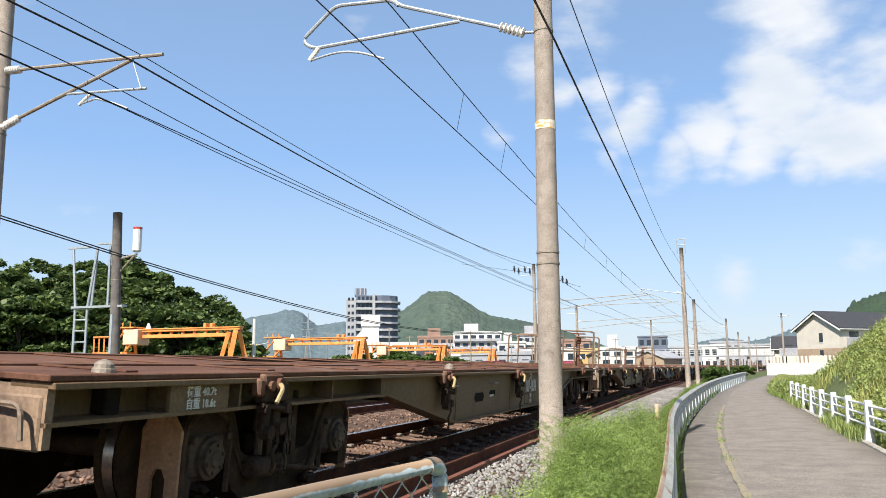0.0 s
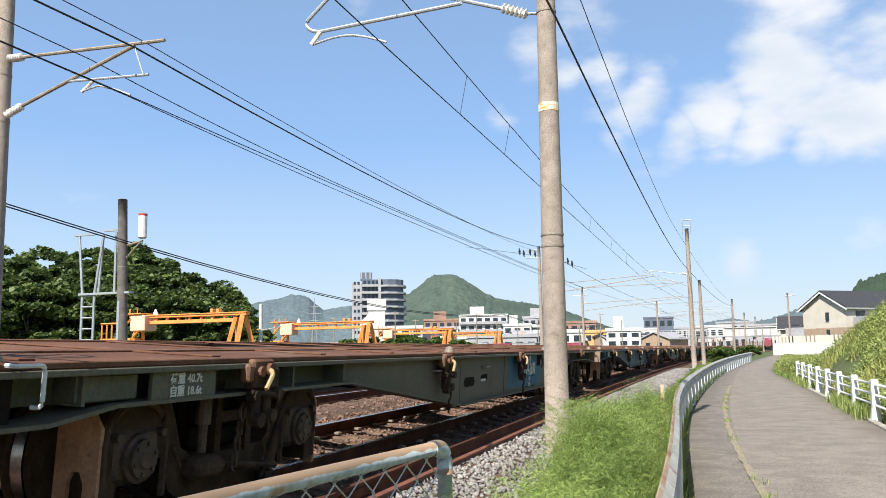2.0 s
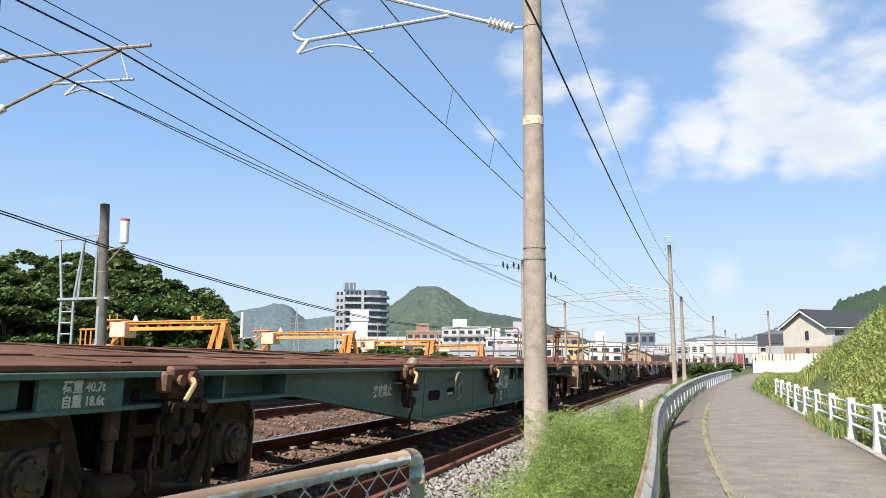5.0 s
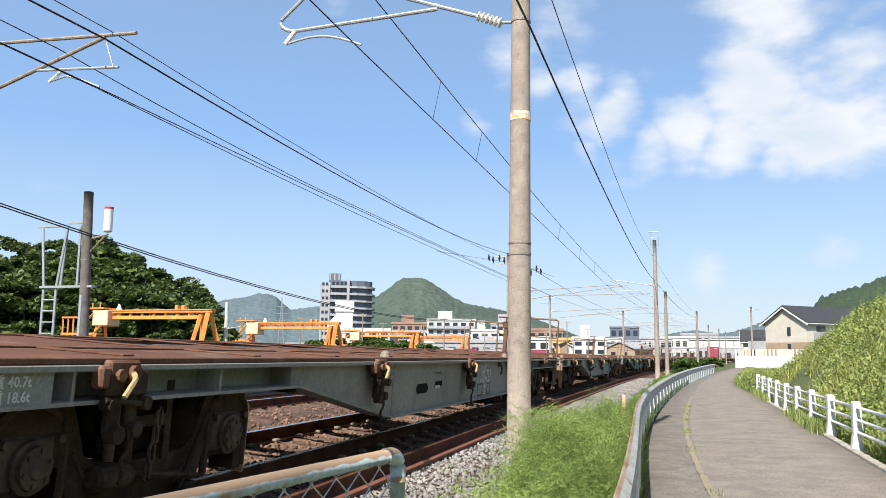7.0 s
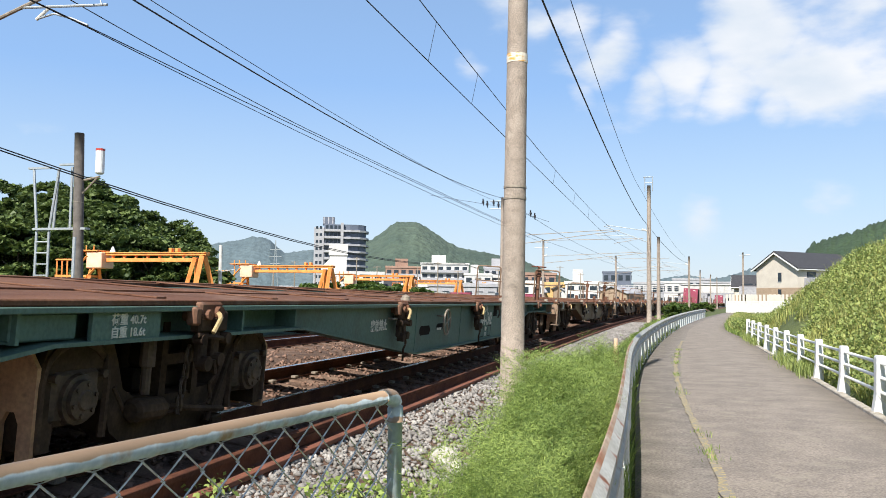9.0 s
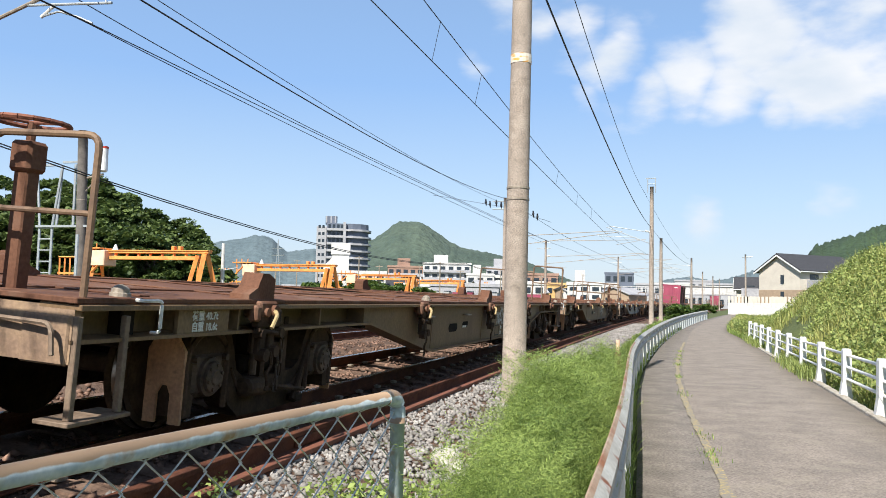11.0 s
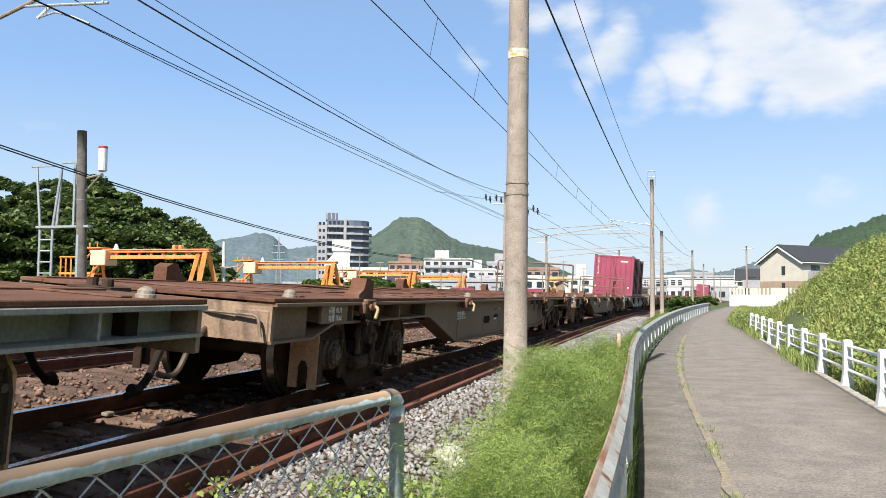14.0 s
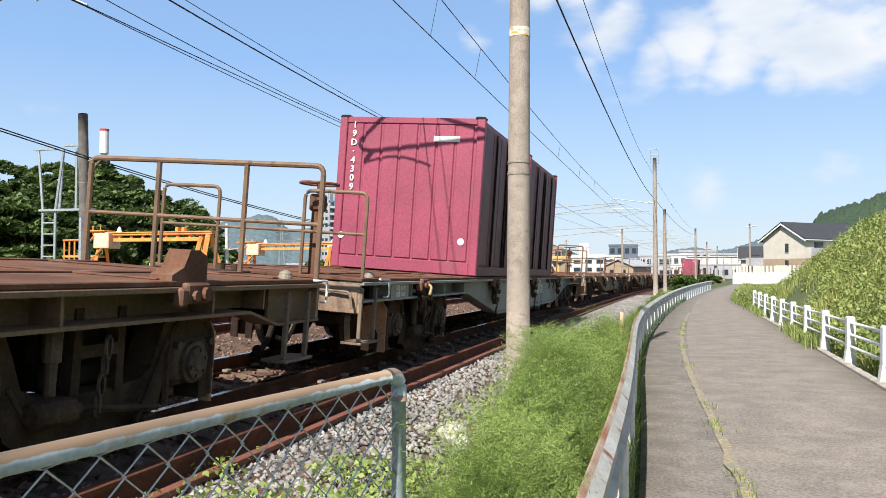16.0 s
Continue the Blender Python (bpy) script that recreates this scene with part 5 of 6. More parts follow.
# ---- chain-link fence at the trackside ----
cf = thing("chain_link_fence", "blue-grey pipe fence with galvanised chain-link mesh and rust stains", "fence")
FA, FB = Vector((-.858, 2.60, 0)), Vector((-1.50, -.87, 0))
FD = (FB - FA).normalized()
TOP = 1.175
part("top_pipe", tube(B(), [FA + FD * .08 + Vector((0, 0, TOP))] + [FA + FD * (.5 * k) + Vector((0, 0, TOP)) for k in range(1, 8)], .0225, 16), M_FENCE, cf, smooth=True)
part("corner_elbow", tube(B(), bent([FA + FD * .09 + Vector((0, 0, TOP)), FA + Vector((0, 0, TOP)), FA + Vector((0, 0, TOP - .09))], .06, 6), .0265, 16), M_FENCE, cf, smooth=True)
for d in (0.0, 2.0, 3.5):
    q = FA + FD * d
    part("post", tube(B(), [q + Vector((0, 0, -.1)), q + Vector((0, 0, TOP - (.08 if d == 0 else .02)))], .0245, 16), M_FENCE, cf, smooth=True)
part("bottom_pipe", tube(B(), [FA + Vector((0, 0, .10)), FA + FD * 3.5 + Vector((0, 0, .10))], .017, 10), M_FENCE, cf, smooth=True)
side = Vector((FD.y, -FD.x, 0))
bm = B()
pitch, rowh = .062, .056
for k in range(56):
    flip = k % 2
    pts = []
    base = .03 + k * pitch
    n = int((TOP - .12) / rowh)
    for i in range(n + 1):
        d = base + (pitch / 2 if i % 2 != flip else -pitch / 2)
        pts.append(FA + FD * d + side * (.004 if i % 2 != flip else -.004) + Vector((0, 0, TOP - .028 - i * rowh)))
    loop = [FA + FD * (base - pitch * .25) + side * .01 + Vector((0, 0, TOP - .004)), FA + FD * (base + pitch * .05) - side * .012 + Vector((0, 0, TOP - .018))]
    tube(bm, loop + pts, .0028, 5, False)
part("wire_mesh", bm, M_MESH, cf, "twisted galvanised wire diamonds")

# white broken concrete lump on the ballast
bm = B()
bmesh.ops.create_icosphere(bm, subdivisions=3, radius=1)
for v in bm.verts:
    v.co *= 1 + .35 * noise.noise(v.co * 1.3) + .12 * noise.noise(v.co * 4)
bmesh.ops.transform(bm, matrix=Matrix.Translation((-1.62, 6.25, .20)) @ Matrix.Rotation(.5, 4, "Z") @ Matrix.Diagonal((.13, .24, .13, 1)), verts=bm.verts)
tagged(part("concrete_lump", bm, M_LUMP), "pale broken lump of concrete on the ballast", "rubble")

# ---- scattered things in numbers ----
rng = np.random.default_rng(7)


def from_arrays(name, verts, faces, mat):
    me = bpy.data.meshes.new(name)
    verts, faces = np.asarray(verts, np.float32), np.asarray(faces, np.int32)
    k = faces.shape[1]
    me.vertices.add(len(verts))
    me.vertices.foreach_set("co", verts.ravel())
    me.loops.add(faces.size)
    me.loops.foreach_set("vertex_index", faces.ravel())
    me.polygons.add(len(faces))
    me.polygons.foreach_set("loop_start", np.arange(0, faces.size, k, dtype=np.int32))
    me.materials.append(mat)
    me.update(calc_edges=True)
    me.validate()
    return me


OCTA = np.array([(1, 0, 0), (-1, 0, 0), (0, 1, 0), (0, -1, 0), (0, 0, 1), (0, 0, -1)], np.float32)
OFACE = np.array([(0, 2, 4), (2, 1, 4), (1, 3, 4), (3, 0, 4), (2, 0, 5), (1, 2, 5), (3, 1, 5), (0, 3, 5)], np.int32)


def stones(name, centres, size, mat, label):
    """Angular stones, each a jittered eight-sided lump."""
    n = len(centres)
    r = size * rng.uniform(.6, 1.25, (n, 1, 1))
    v = OCTA[None] * rng.uniform(.65, 1.2, (n, 6, 1)) + rng.normal(0, .22, (n, 6, 3))
    a = rng.uniform(0, 6.28, n)
    ca, sa = np.cos(a), np.sin(a)
    tilt = rng.uniform(-.8, .8, n)
    v = v * r
    x, y, z = v[..., 0].copy(), v[..., 1].copy(), v[..., 2].copy()
    z, y = z * np.cos(tilt)[:, None] - y * np.sin(tilt)[:, None], z * np.sin(tilt)[:, None] + y * np.cos(tilt)[:, None]
    v[..., 0], v[..., 1], v[..., 2] = x * ca[:, None] - y * sa[:, None], x * sa[:, None] + y * ca[:, None], z * .8
    v += centres[:, None, :]
    f = (OFACE[None] + 6 * np.arange(n)[:, None, None]).reshape(-1, 3)
    return tagged(new(name, from_arrays(name, v.reshape(-1, 3), f, mat)), label, "ballast", kind="stuff")


def bed_points(n, off, x0, x1, s0, s1, z, cant, h, power=1.6):
    """Points on a track bed, denser near the start."""
    out = np.empty((n, 3), np.float32)
    for i in range(n):
        s = s0 + (s1 - s0) * rng.random() ** power
        x = rng.uniform(x0, x1)
        hh = h if np.isscalar(h) else np.interp(x, h[0], h[1])
        out[i] = track_pose(s, off, z, cant) @ Vector((x, 0, hh))
    return out


SHOULDER = ((0, .95, 1.45, 2.4, 2.95), (-.19, -.19, -.19, -.135, -.25))
stones("ballast_stones", bed_points(26000, 0, 1.0, 2.95, 1.5, 50, RAIL_Z, CANT, SHOULDER), .029, M_STONE, "grey crushed stone ballast along the shoulder")
stones("ballast_stones", np.concatenate([bed_points(6500, 0, -1.6, 1.0, -1, 45, RAIL_Z, CANT, -.18), bed_points(6000, -3.85, -1.5, 1.6, 0, 60, RAIL_Z + .12, 2.5, -.185)]), .038, M_STONE_RUST, "rust-stained crushed stone ballast between the rails")


def leaves(name, pos, size, mat, up=0.5, aspect=1.6):
    """Many small leaf quads, folded a little, at the given places."""
    n = len(pos)
    d = rng.normal(0, 1, (n, 3))
    d /= np.linalg.norm(d, axis=1)[:, None]
    nrm = rng.normal(0, 1, (n, 3))
    nrm[:, 2] = np.abs(nrm[:, 2]) + up
    nrm /= np.linalg.norm(nrm, axis=1)[:, None]
    a = np.cross(nrm, d)
    a /= np.linalg.norm(a, axis=1)[:, None] + 1e-9
    b = np.cross(nrm, a)
    s = size * rng.uniform(.6, 1.3, (n, 1))
    v = np.stack([pos - a * s * aspect * .5, pos + b * s * .5 + nrm * s * .12, pos + a * s * aspect * .5, pos - b * s * .5 + nrm * s * .12], 1)
    f = np.arange(4 * n).reshape(n, 4)
    return from_arrays(name, v.reshape(-1, 3), f, mat)


def blades(name, base, height, width, mat, lean=.35):
    """Thin grass blades of two segments."""
    n = len(base)
    a = rng.uniform(0, 6.28, n)
    side = np.stack([np.cos(a), np.sin(a), np.zeros(n)], 1)
    out = np.stack([-np.sin(a), np.cos(a), np.zeros(n)], 1)
    h = (height * rng.uniform(.5, 1.3, n))[:, None]
    l = (lean * rng.uniform(.1, 1.4, n))[:, None]
    w = width
    up = np.array([0, 0, 1.0])
    mid = base + up * h * .6 + out * h * l * .35
    tip = base + up * h + out * h * l
    v = np.stack([base - side * w, base + side * w, mid + side * w * .8, tip, mid - side * w * .8], 1)
    f = (np.array([[0, 1, 2, 4], [4, 2, 3, 3]])[None] + 5 * np.arange(n)[:, None, None])
    tri = np.concatenate([np.array([[0, 1, 2], [0, 2, 4], [4, 2, 3]])[None] + 5 * np.arange(n)[:, None, None]], 0).reshape(-1, 3)
    return from_arrays(name, v.reshape(-1, 3), tri, mat)


def weed_mesh(name, plants, branches, leaflets):
    """Feathery weeds (x, y, z, height): each stem carries rising side shoots, each shoot a double row of thin leaflets."""
    V = []
    for x, y, z, h in plants:
        ln = rng.normal(0, .11, 2)
        t = np.sort(rng.uniform(.10, 1.0, branches))
        a = rng.uniform(0, 6.28, branches)
        reach = (h * .36 * (1.08 - t) ** .8 + .035) * rng.uniform(.7, 1.25, branches)
        root = np.stack([x + ln[0] * t * t * h, y + ln[1] * t * t * h, z + t * h], 1)
        out = np.stack([np.cos(a), np.sin(a), rng.uniform(.25, 1.1, branches)], 1)
        u = np.linspace(.12, 1.0, leaflets)[None, :, None]
        spine = root[:, None] + out[:, None] * reach[:, None, None] * u
        spine[..., 2] -= .30 * reach[:, None] * u[..., 0] ** 2
        sway = np.where(np.arange(leaflets) % 2, 1.0, -1.0)[None, :] * rng.uniform(.6, 1.3, (branches, leaflets))
        ll = (.010 + .0007 * y + .085 * reach)[:, None] * (1.15 - .75 * u[..., 0])
        side = np.stack([-np.sin(a), np.cos(a), np.zeros(branches)], 1)[:, None]
        tip = spine + (side * sway[..., None] + out[:, None] * .75) * ll[..., None] + rng.normal(0, .006, (branches, leaflets, 3))
        perp = np.stack([np.cos(a), np.sin(a), np.zeros(branches)], 1)[:, None] * (.0013 + .00028 * y) + np.array([0, 0, .0012])
        V.append(np.stack([spine - perp, spine + perp, tip], 2).reshape(-1, 3))
        # the stem, two crossed slips
        top = np.array([x + ln[0] * h, y + ln[1] * h, z + h])
        foot = np.array([x, y, z])
        for e in ((.0035, 0, 0), (0, .0035, 0)):
            V.append(np.stack([foot - np.array(e), foot + np.array(e), top]))
    V = np.concatenate(V)
    return from_arrays(name, V, np.arange(len(V)).reshape(-1, 3), M_WEED)


def weed_places(n, y0, y1, power):
    out = []
    while len(out) < n:
        y = y0 + (y1 - y0) * rng.random() ** power
        edge = line(y, 2.62)[0] + .22 * noise.noise(Vector((y * .6, 1, 1)))
        edge = max(edge, -.92 - .085 * (y - 3)) if y < 9 else edge
        right = guard_x(y) - .20
        edge = min(edge + .40 * smooth(11, 18, y), right - .30)
        x = rng.uniform(edge, right)
        clump = noise.noise(Vector((x * 1.5, y * .9, 3)))
        if clump < -.38 and rng.random() < .7:
            continue
        h = min(1.02, .56 + .32 * rng.random() + .62 * max(-.4, clump)) * (.62 if x < edge + .22 else 1) * (1.0 - .36 * smooth(10.5, 16, y))
        h *= 1 + .15 * smooth(.75, .15, right - x) if y < 12 else 1
        if y < 9 and edge + .40 < x < right - .25 and rng.random() < .06:
            h = min(1.12, h * 1.35)
        out.append((x, y, ground_z(x, y), h))
    return out


tagged(new("weeds", weed_mesh("weeds", weed_places(1250, 2.6, 11.0, 1.25), 60, 12)), "bright green feathery weeds between ballast and guard rail", "weeds", kind="stuff")
tagged(new("weeds", weed_mesh("weeds", weed_places(2800, 10.5, 46.0, 1.6), 32, 6)), "bright green feathery weeds along the bend of the guard rail", "weeds", kind="stuff")
# strip of grass under the guard rail and at the path's edge
n = 6500
yy = 2.0 + 45 * rng.random(n) ** 1.7
base = np.array([(guard_x(y) + rng.uniform(-.20, .10) * (1 if y < 20 else .6), y, -.02 + path_z(y)) for y in yy])
tagged(new("grass", blades("grass", base, .22, .005, M_WEED, .7)), "green grass growing under the guard rail", "grass", kind="stuff")
# small plants behind the chain-link fence
n = 15000
base = np.array([(rng.uniform(-2.7, -1.05), rng.uniform(1.4, 4.9), .1) for _ in range(n)])
base = base[[noise.noise(Vector((p[0] * 1.6, p[1] * 1.6, 7))) > .02 for p in base]]
tagged(new("grass", leaves("grass", base + np.stack([rng.normal(0, .05, len(base)), rng.normal(0, .05, len(base)), rng.uniform(0, .28, len(base))], 1), 0.028, M_WEED, .3)), "low green weeds on the ballast behind the fence", "weeds", kind="stuff")


# bank: grass blades and creeper leaves
def bank_points(n, y0, y1, x_extra, power=1.0):
    out = []
    while len(out) < n:
        y = y0 + (y1 - y0) * rng.random() ** power
        x = path_right(y) + .2 + x_extra * rng.random() ** 1.2
        out.append((x, y, ground_z(x, y)))
    return np.array(out)


g = bank_points(46000, 2, 76, 9.5, 1.1)
dens = np.array([noise.noise(Vector((p[0] * .35, p[1] * .22, 2))) for p in g])
grass = g[dens > -.35]
tagged(new("grass", blades("grass", grass, .50, .010, M_GRASS, .7)), "dry yellow-green long grass on the bank", "grass", kind="stuff")
cr = bank_points(175000, 4, 74, 9.5, 1.1)
d2 = np.array([noise.noise(Vector((p[0] * .4, p[1] * .25, 11))) for p in cr])
cr = cr[d2 > -.10]
cr[:, 2] += rng.uniform(0, .45, len(cr)) * (1 + np.clip(d2[d2 > -.10], 0, 1))
tagged(new("creeper", leaves("creeper", cr, .068, M_KUDZU, .4, 1.25)), "leafy green creepers over the bank", "creeper", kind="stuff")
gs = np.array([(path_right(y) + .03 + 1.8 * rng.random() ** 1.5, y, -.02) for y in 34 + 40 * rng.random(9000)])
gs[:, 2] = [ground_z(p[0], p[1]) for p in gs]
tagged(new("grass", blades("grass", gs, .26, .012, M_WEED, .6)), "green grass beside the bend of the path", "grass", kind="stuff")
ty = np.array([(path_left(y) + .715 + rng.normal(0, .06), y, .02 + path_z(y)) for y in rng.uniform(5, 27, 1500)])
ty = ty[[noise.noise(Vector((0, p[1] * .9, 5))) > .12 for p in ty]]
tagged(new("grass", blades("grass", ty, .05, .004, M_WEED, .8)), "tiny weeds in the cracks of the path", "grass", kind="stuff")
wfg = np.array([(wf_x(y) + rng.normal(-.05, .12), y, path_z(y)) for y in np.concatenate([rng.uniform(17.5, 23.5, 2200), rng.uniform(30, 36, 1200)])])
tagged(new("grass", blades("grass", wfg, .25, .007, M_KUDZU, .7)), "weeds growing round the white fence posts", "grass", kind="stuff")


# ---- trees ----
def crown_mesh(seed, r, h, n_clump, n_leaf, leaf, mat):
    """A crown of flattened leaf clumps with gaps between them."""
    q = np.random.default_rng(seed)
    pos = []
    for k in range(n_clump):
        t = q.uniform(.0, 1)
        rad = r * math.sqrt(max(.05, 1 - (1.6 * (t - .38)) ** 2)) * q.uniform(.45, 1.0)
        a = q.uniform(0, 6.28)
        c = np.array([rad * math.cos(a), rad * math.sin(a), h * (.28 + .72 * t)])
        s = r * q.uniform(.20, .36)
        p = q.normal(0, 1, (n_leaf, 3))
        p /= np.linalg.norm(p, axis=1)[:, None]
        p *= (q.uniform(.55, 1.0, n_leaf)[:, None]) * np.array([s, s, s * .50])
        pos.append(c + p)
    return leaves("crown", np.concatenate(pos), leaf, mat, .8, 1.3)


CROWNS = [crown_mesh(s, 3.6, 7.5, 34, 120, .42, M_LEAF_TREE) for s in (1, 2, 3, 4)]
TRUNKS = []
for s in range(2):
    bm = tube(B(), [(0, 0, -.4), (.1, 0, 1.6), (.05, .15, 3.4), (-.1, .1, 5.8)], [.30, .22, .16, .05], 8)
    for k in range(5):
        a = k * 1.3 + s
        tube(bm, [(.05, .1, 2.2 + .5 * k), (1.4 * math.cos(a), 1.4 * math.sin(a), 3.6 + .5 * k)], [.10, .03], 5)
    TRUNKS.append(mesh_of("trunk", bm, M_BARK))
q = random.Random(5)


def tree(x, y, z, s, k, label="dense dark green broadleaf tree on the wooded slope beyond the yard"):
    t = thing("tree", label, "tree", "trees", Matrix.Translation((x, y, z)) @ Matrix.Rotation(q.uniform(0, 6), 4, "Z") @ Matrix.Scale(s, 4))
    put(TRUNKS[k % 2], t, Matrix(), "trunk")
    put(CROWNS[k % 4], t, Matrix(), "crown")
    return t


def wood_height(az):
    """Height of the wood's skyline, in degrees over the eye, by its bearing."""
    return np.interp(az, (-52, -47, -44.5, -42, -40.5, -38.2, -36, -34, -32.5, -31, -30), (6.6, 7.1, 7.1, 6.9, 7.4, 7.6, 6.3, 5.4, 4.5, 3.4, 2.2))


k = 0
for row, dist in enumerate((74, 80, 87, 95, 103)):
    az = -54.0 + row * .7
    while az < -32.0:
        top = 1.5 + dist * math.tan(radians(float(wood_height(az)))) * (.62 + .095 * row)
        s = q.uniform(.8, 1.1)
        z = top - 7.7 * s
        x, y = dist * math.sin(radians(az)), dist * math.cos(radians(az))
        tree(x, y, z, s, k)
        k += 1
        az += q.uniform(2.2, 3.0)
# the slope under the wood
bm = B()
rows_ = []
for dist in (66, 72, 80, 90, 102, 130):
    rows_.append([bm.verts.new((dist * math.sin(radians(a)), dist * math.cos(radians(a)), 0.0 if dist == 66 else max(.2, (dist - 66) / 36 * (dist * math.tan(radians(float(wood_height(a)))) - 8)))) for a in np.linspace(-60, -29, 32)])
for r0, r1 in zip(rows_, rows_[1:]):
    for i in range(31):
        bm.faces.new((r0[i], r0[i + 1], r1[i + 1], r1[i]))
tagged(part("ground_slope", bm, M_GROUND, smooth=True), "dark wooded slope beyond the goods yard", "hillside", kind="structure")
BUSH = [crown_mesh(s, 1.6, 2.0, 16, 130, .22, M_LEAF_BUSH) for s in (11, 12)]


def bush(x, y, s, k, z=-.3):
    ob = tagged(new("bush", BUSH[k % 2]), "green leafy bush beside the railway", "bush", "bushes")
    ob.matrix_basis = Matrix.Translation((x, y, z)) @ Matrix.Rotation(q.uniform(0, 6), 4, "Z") @ Matrix.Scale(s, 4)


for i, (s, off, sz) in enumerate(((68, 3.0, .75), (72, 3.4, .8), (78, 3.2, .85), (84, 3.6, .7), (88, 3.1, .75), (96, 3.4, .8), (104, 3.6, .8), (112, 4.5, .9), (120, 3.5, .7))):
    x, y, _ = line(s, off)
    bush(x, y, sz, i)
for i, (x, y, sz) in enumerate(((-34, 75, 1.5), (-31, 82, 1.6), (-36, 84, 1.7), (-33, 92, 1.6), (-29, 95, 1.5), (-38, 100, 2), (-35, 108, 1.8), (-7, 95, .9), (-9, 120, 1.0))):
    bush(x, y, sz, i)


# ---- gantry cranes in the goods yard ----
def gantry(y, x0, x1, z, label):
    g = thing("gantry_crane", label, "gantry crane", "gantry cranes of the yard", Matrix.Translation((x0, y, 0)))
    L = x1 - x0
    bm = B()
    box(bm, (.8, -.25, z - .16), (L, .25, z), .02)
    box(bm, (2.2, -.22, z - .62), (L - .8, .22, z - .36), .02)
    for k in range(7):
        box(bm, (2.6 + k * (L - 3.6) / 7, -.10, z - .37), (2.72 + k * (L - 3.6) / 7, .10, z - .15))
    part("main_beam", bm, M_ORANGE, g)
    bm = B()
    box(bm, (.8, -.32, z), (L, .32, z + .08), .01)
    part("rail_plate", bm, M_ORANGE, g)
    for s in (-1, 1):
        part("leg", tube(B(), [(L - .35, s * .2, z - .2), (L - .15 + .3 * s, s * 1.3, .4)], .20, 4), M_ORANGE, g)
        part("leg", tube(B(), [(L - .9, s * .2, z - .3), (L - 1.6, s * .9, .4)], .17, 4), M_ORANGE, g)
        part("leg", tube(B(), [(1.2, s * .2, z - .2), (1.0, s * 1.2, .4)], .15, 4), M_ORANGE, g)
    for k in range(4):
        h = .8 + k * .75
        part("brace", tube(B(), [(L - .35, -1.2 + .25 * k, h), (L - 1.4 + .1 * k, .8 - .1 * k, h)], .06, 4), M_ORANGE, g)
    part("cabin", box(B(), (.9, -.7, z - 1.1), (2.2, .7, z + .05), .05), M_ORANGE_PALE, g, "faded cabin box")
    part("machine_housing", box(B(), (.0, -.6, .5), (1.6, .6, 1.7), .05), M_ORANGE, g)
    for x in (-1.6, -1.15, -.7, -.25, .35):
        part("stanchion", tube(B(), [(x, -.7, .5), (x, -.7, z - (.45 if x < 0 else .1))], .07, 4), M_ORANGE, g)
    part("cabin_roof", box(B(), (-.1, -.8, z + .12), (1.9, .8, z + .22), .02), M_ORANGE, g)
    for x in (.25, .8, 1.45):
        part("roof_post", tube(B(), [(x, -.6, z - .1), (x, -.6, z + .55)], .05, 4), M_ORANGE, g)
    part("brace", tube(B(), [(-.25, -.7, z - 1.4), (1.0, -.7, z - .2)], .08, 4), M_ORANGE, g)
    part("brace", tube(B(), [(.35, -.7, z - 2.4), (1.6, -.6, z - 1.1)], .09, 4), M_ORANGE, g)
    for x in (L * .72, L * .77):
        part("rail_clamp", box(B(), (x - .12, -.2, z + .08), (x + .12, .2, z + .36), .03), M_ORANGE, g)
    part("walkway", box(B(), (-1.7, -.75, z - 1.75), (1.0, .75, z - 1.6)), M_ORANGE, g)
    part("hand_rail", tube(B(), [(-1.65, -.75, z - .5), (-.2, -.75, z - .5)], .07, 4), M_ORANGE, g)
    for s in (-1.2, 1.2):
        for x in (1.0, L - .1):
            part("wheel_block", box(B(), (x - .2, s - .35, .0), (x + .2, s + .35, .45), .04), M_ORANGE, g)
    part("lamp", tube(B(), [(2.6, 0, z + .08), (2.6, 0, z + .5)], [.22, .06], 8), M_WHITE_PAINT, g)
    return g


GL = "orange steel gantry crane with a pale cabin spanning the goods yard"
for y, x0, x1, z in ((50, -41.0, -30.6, 4.5), (70, -39.8, -29.4, 4.45), (97, -40, -29.8, 4.4), (124, -40, -30, 4.5), (152, -40, -30, 4.6), (182, -38, -29, 4.7)):
    gantry(y, x0, x1, z, GL)


# ---- buildings ----
def bearing(az, d):
    return d * math.sin(radians(az)), d * math.cos(radians(az))


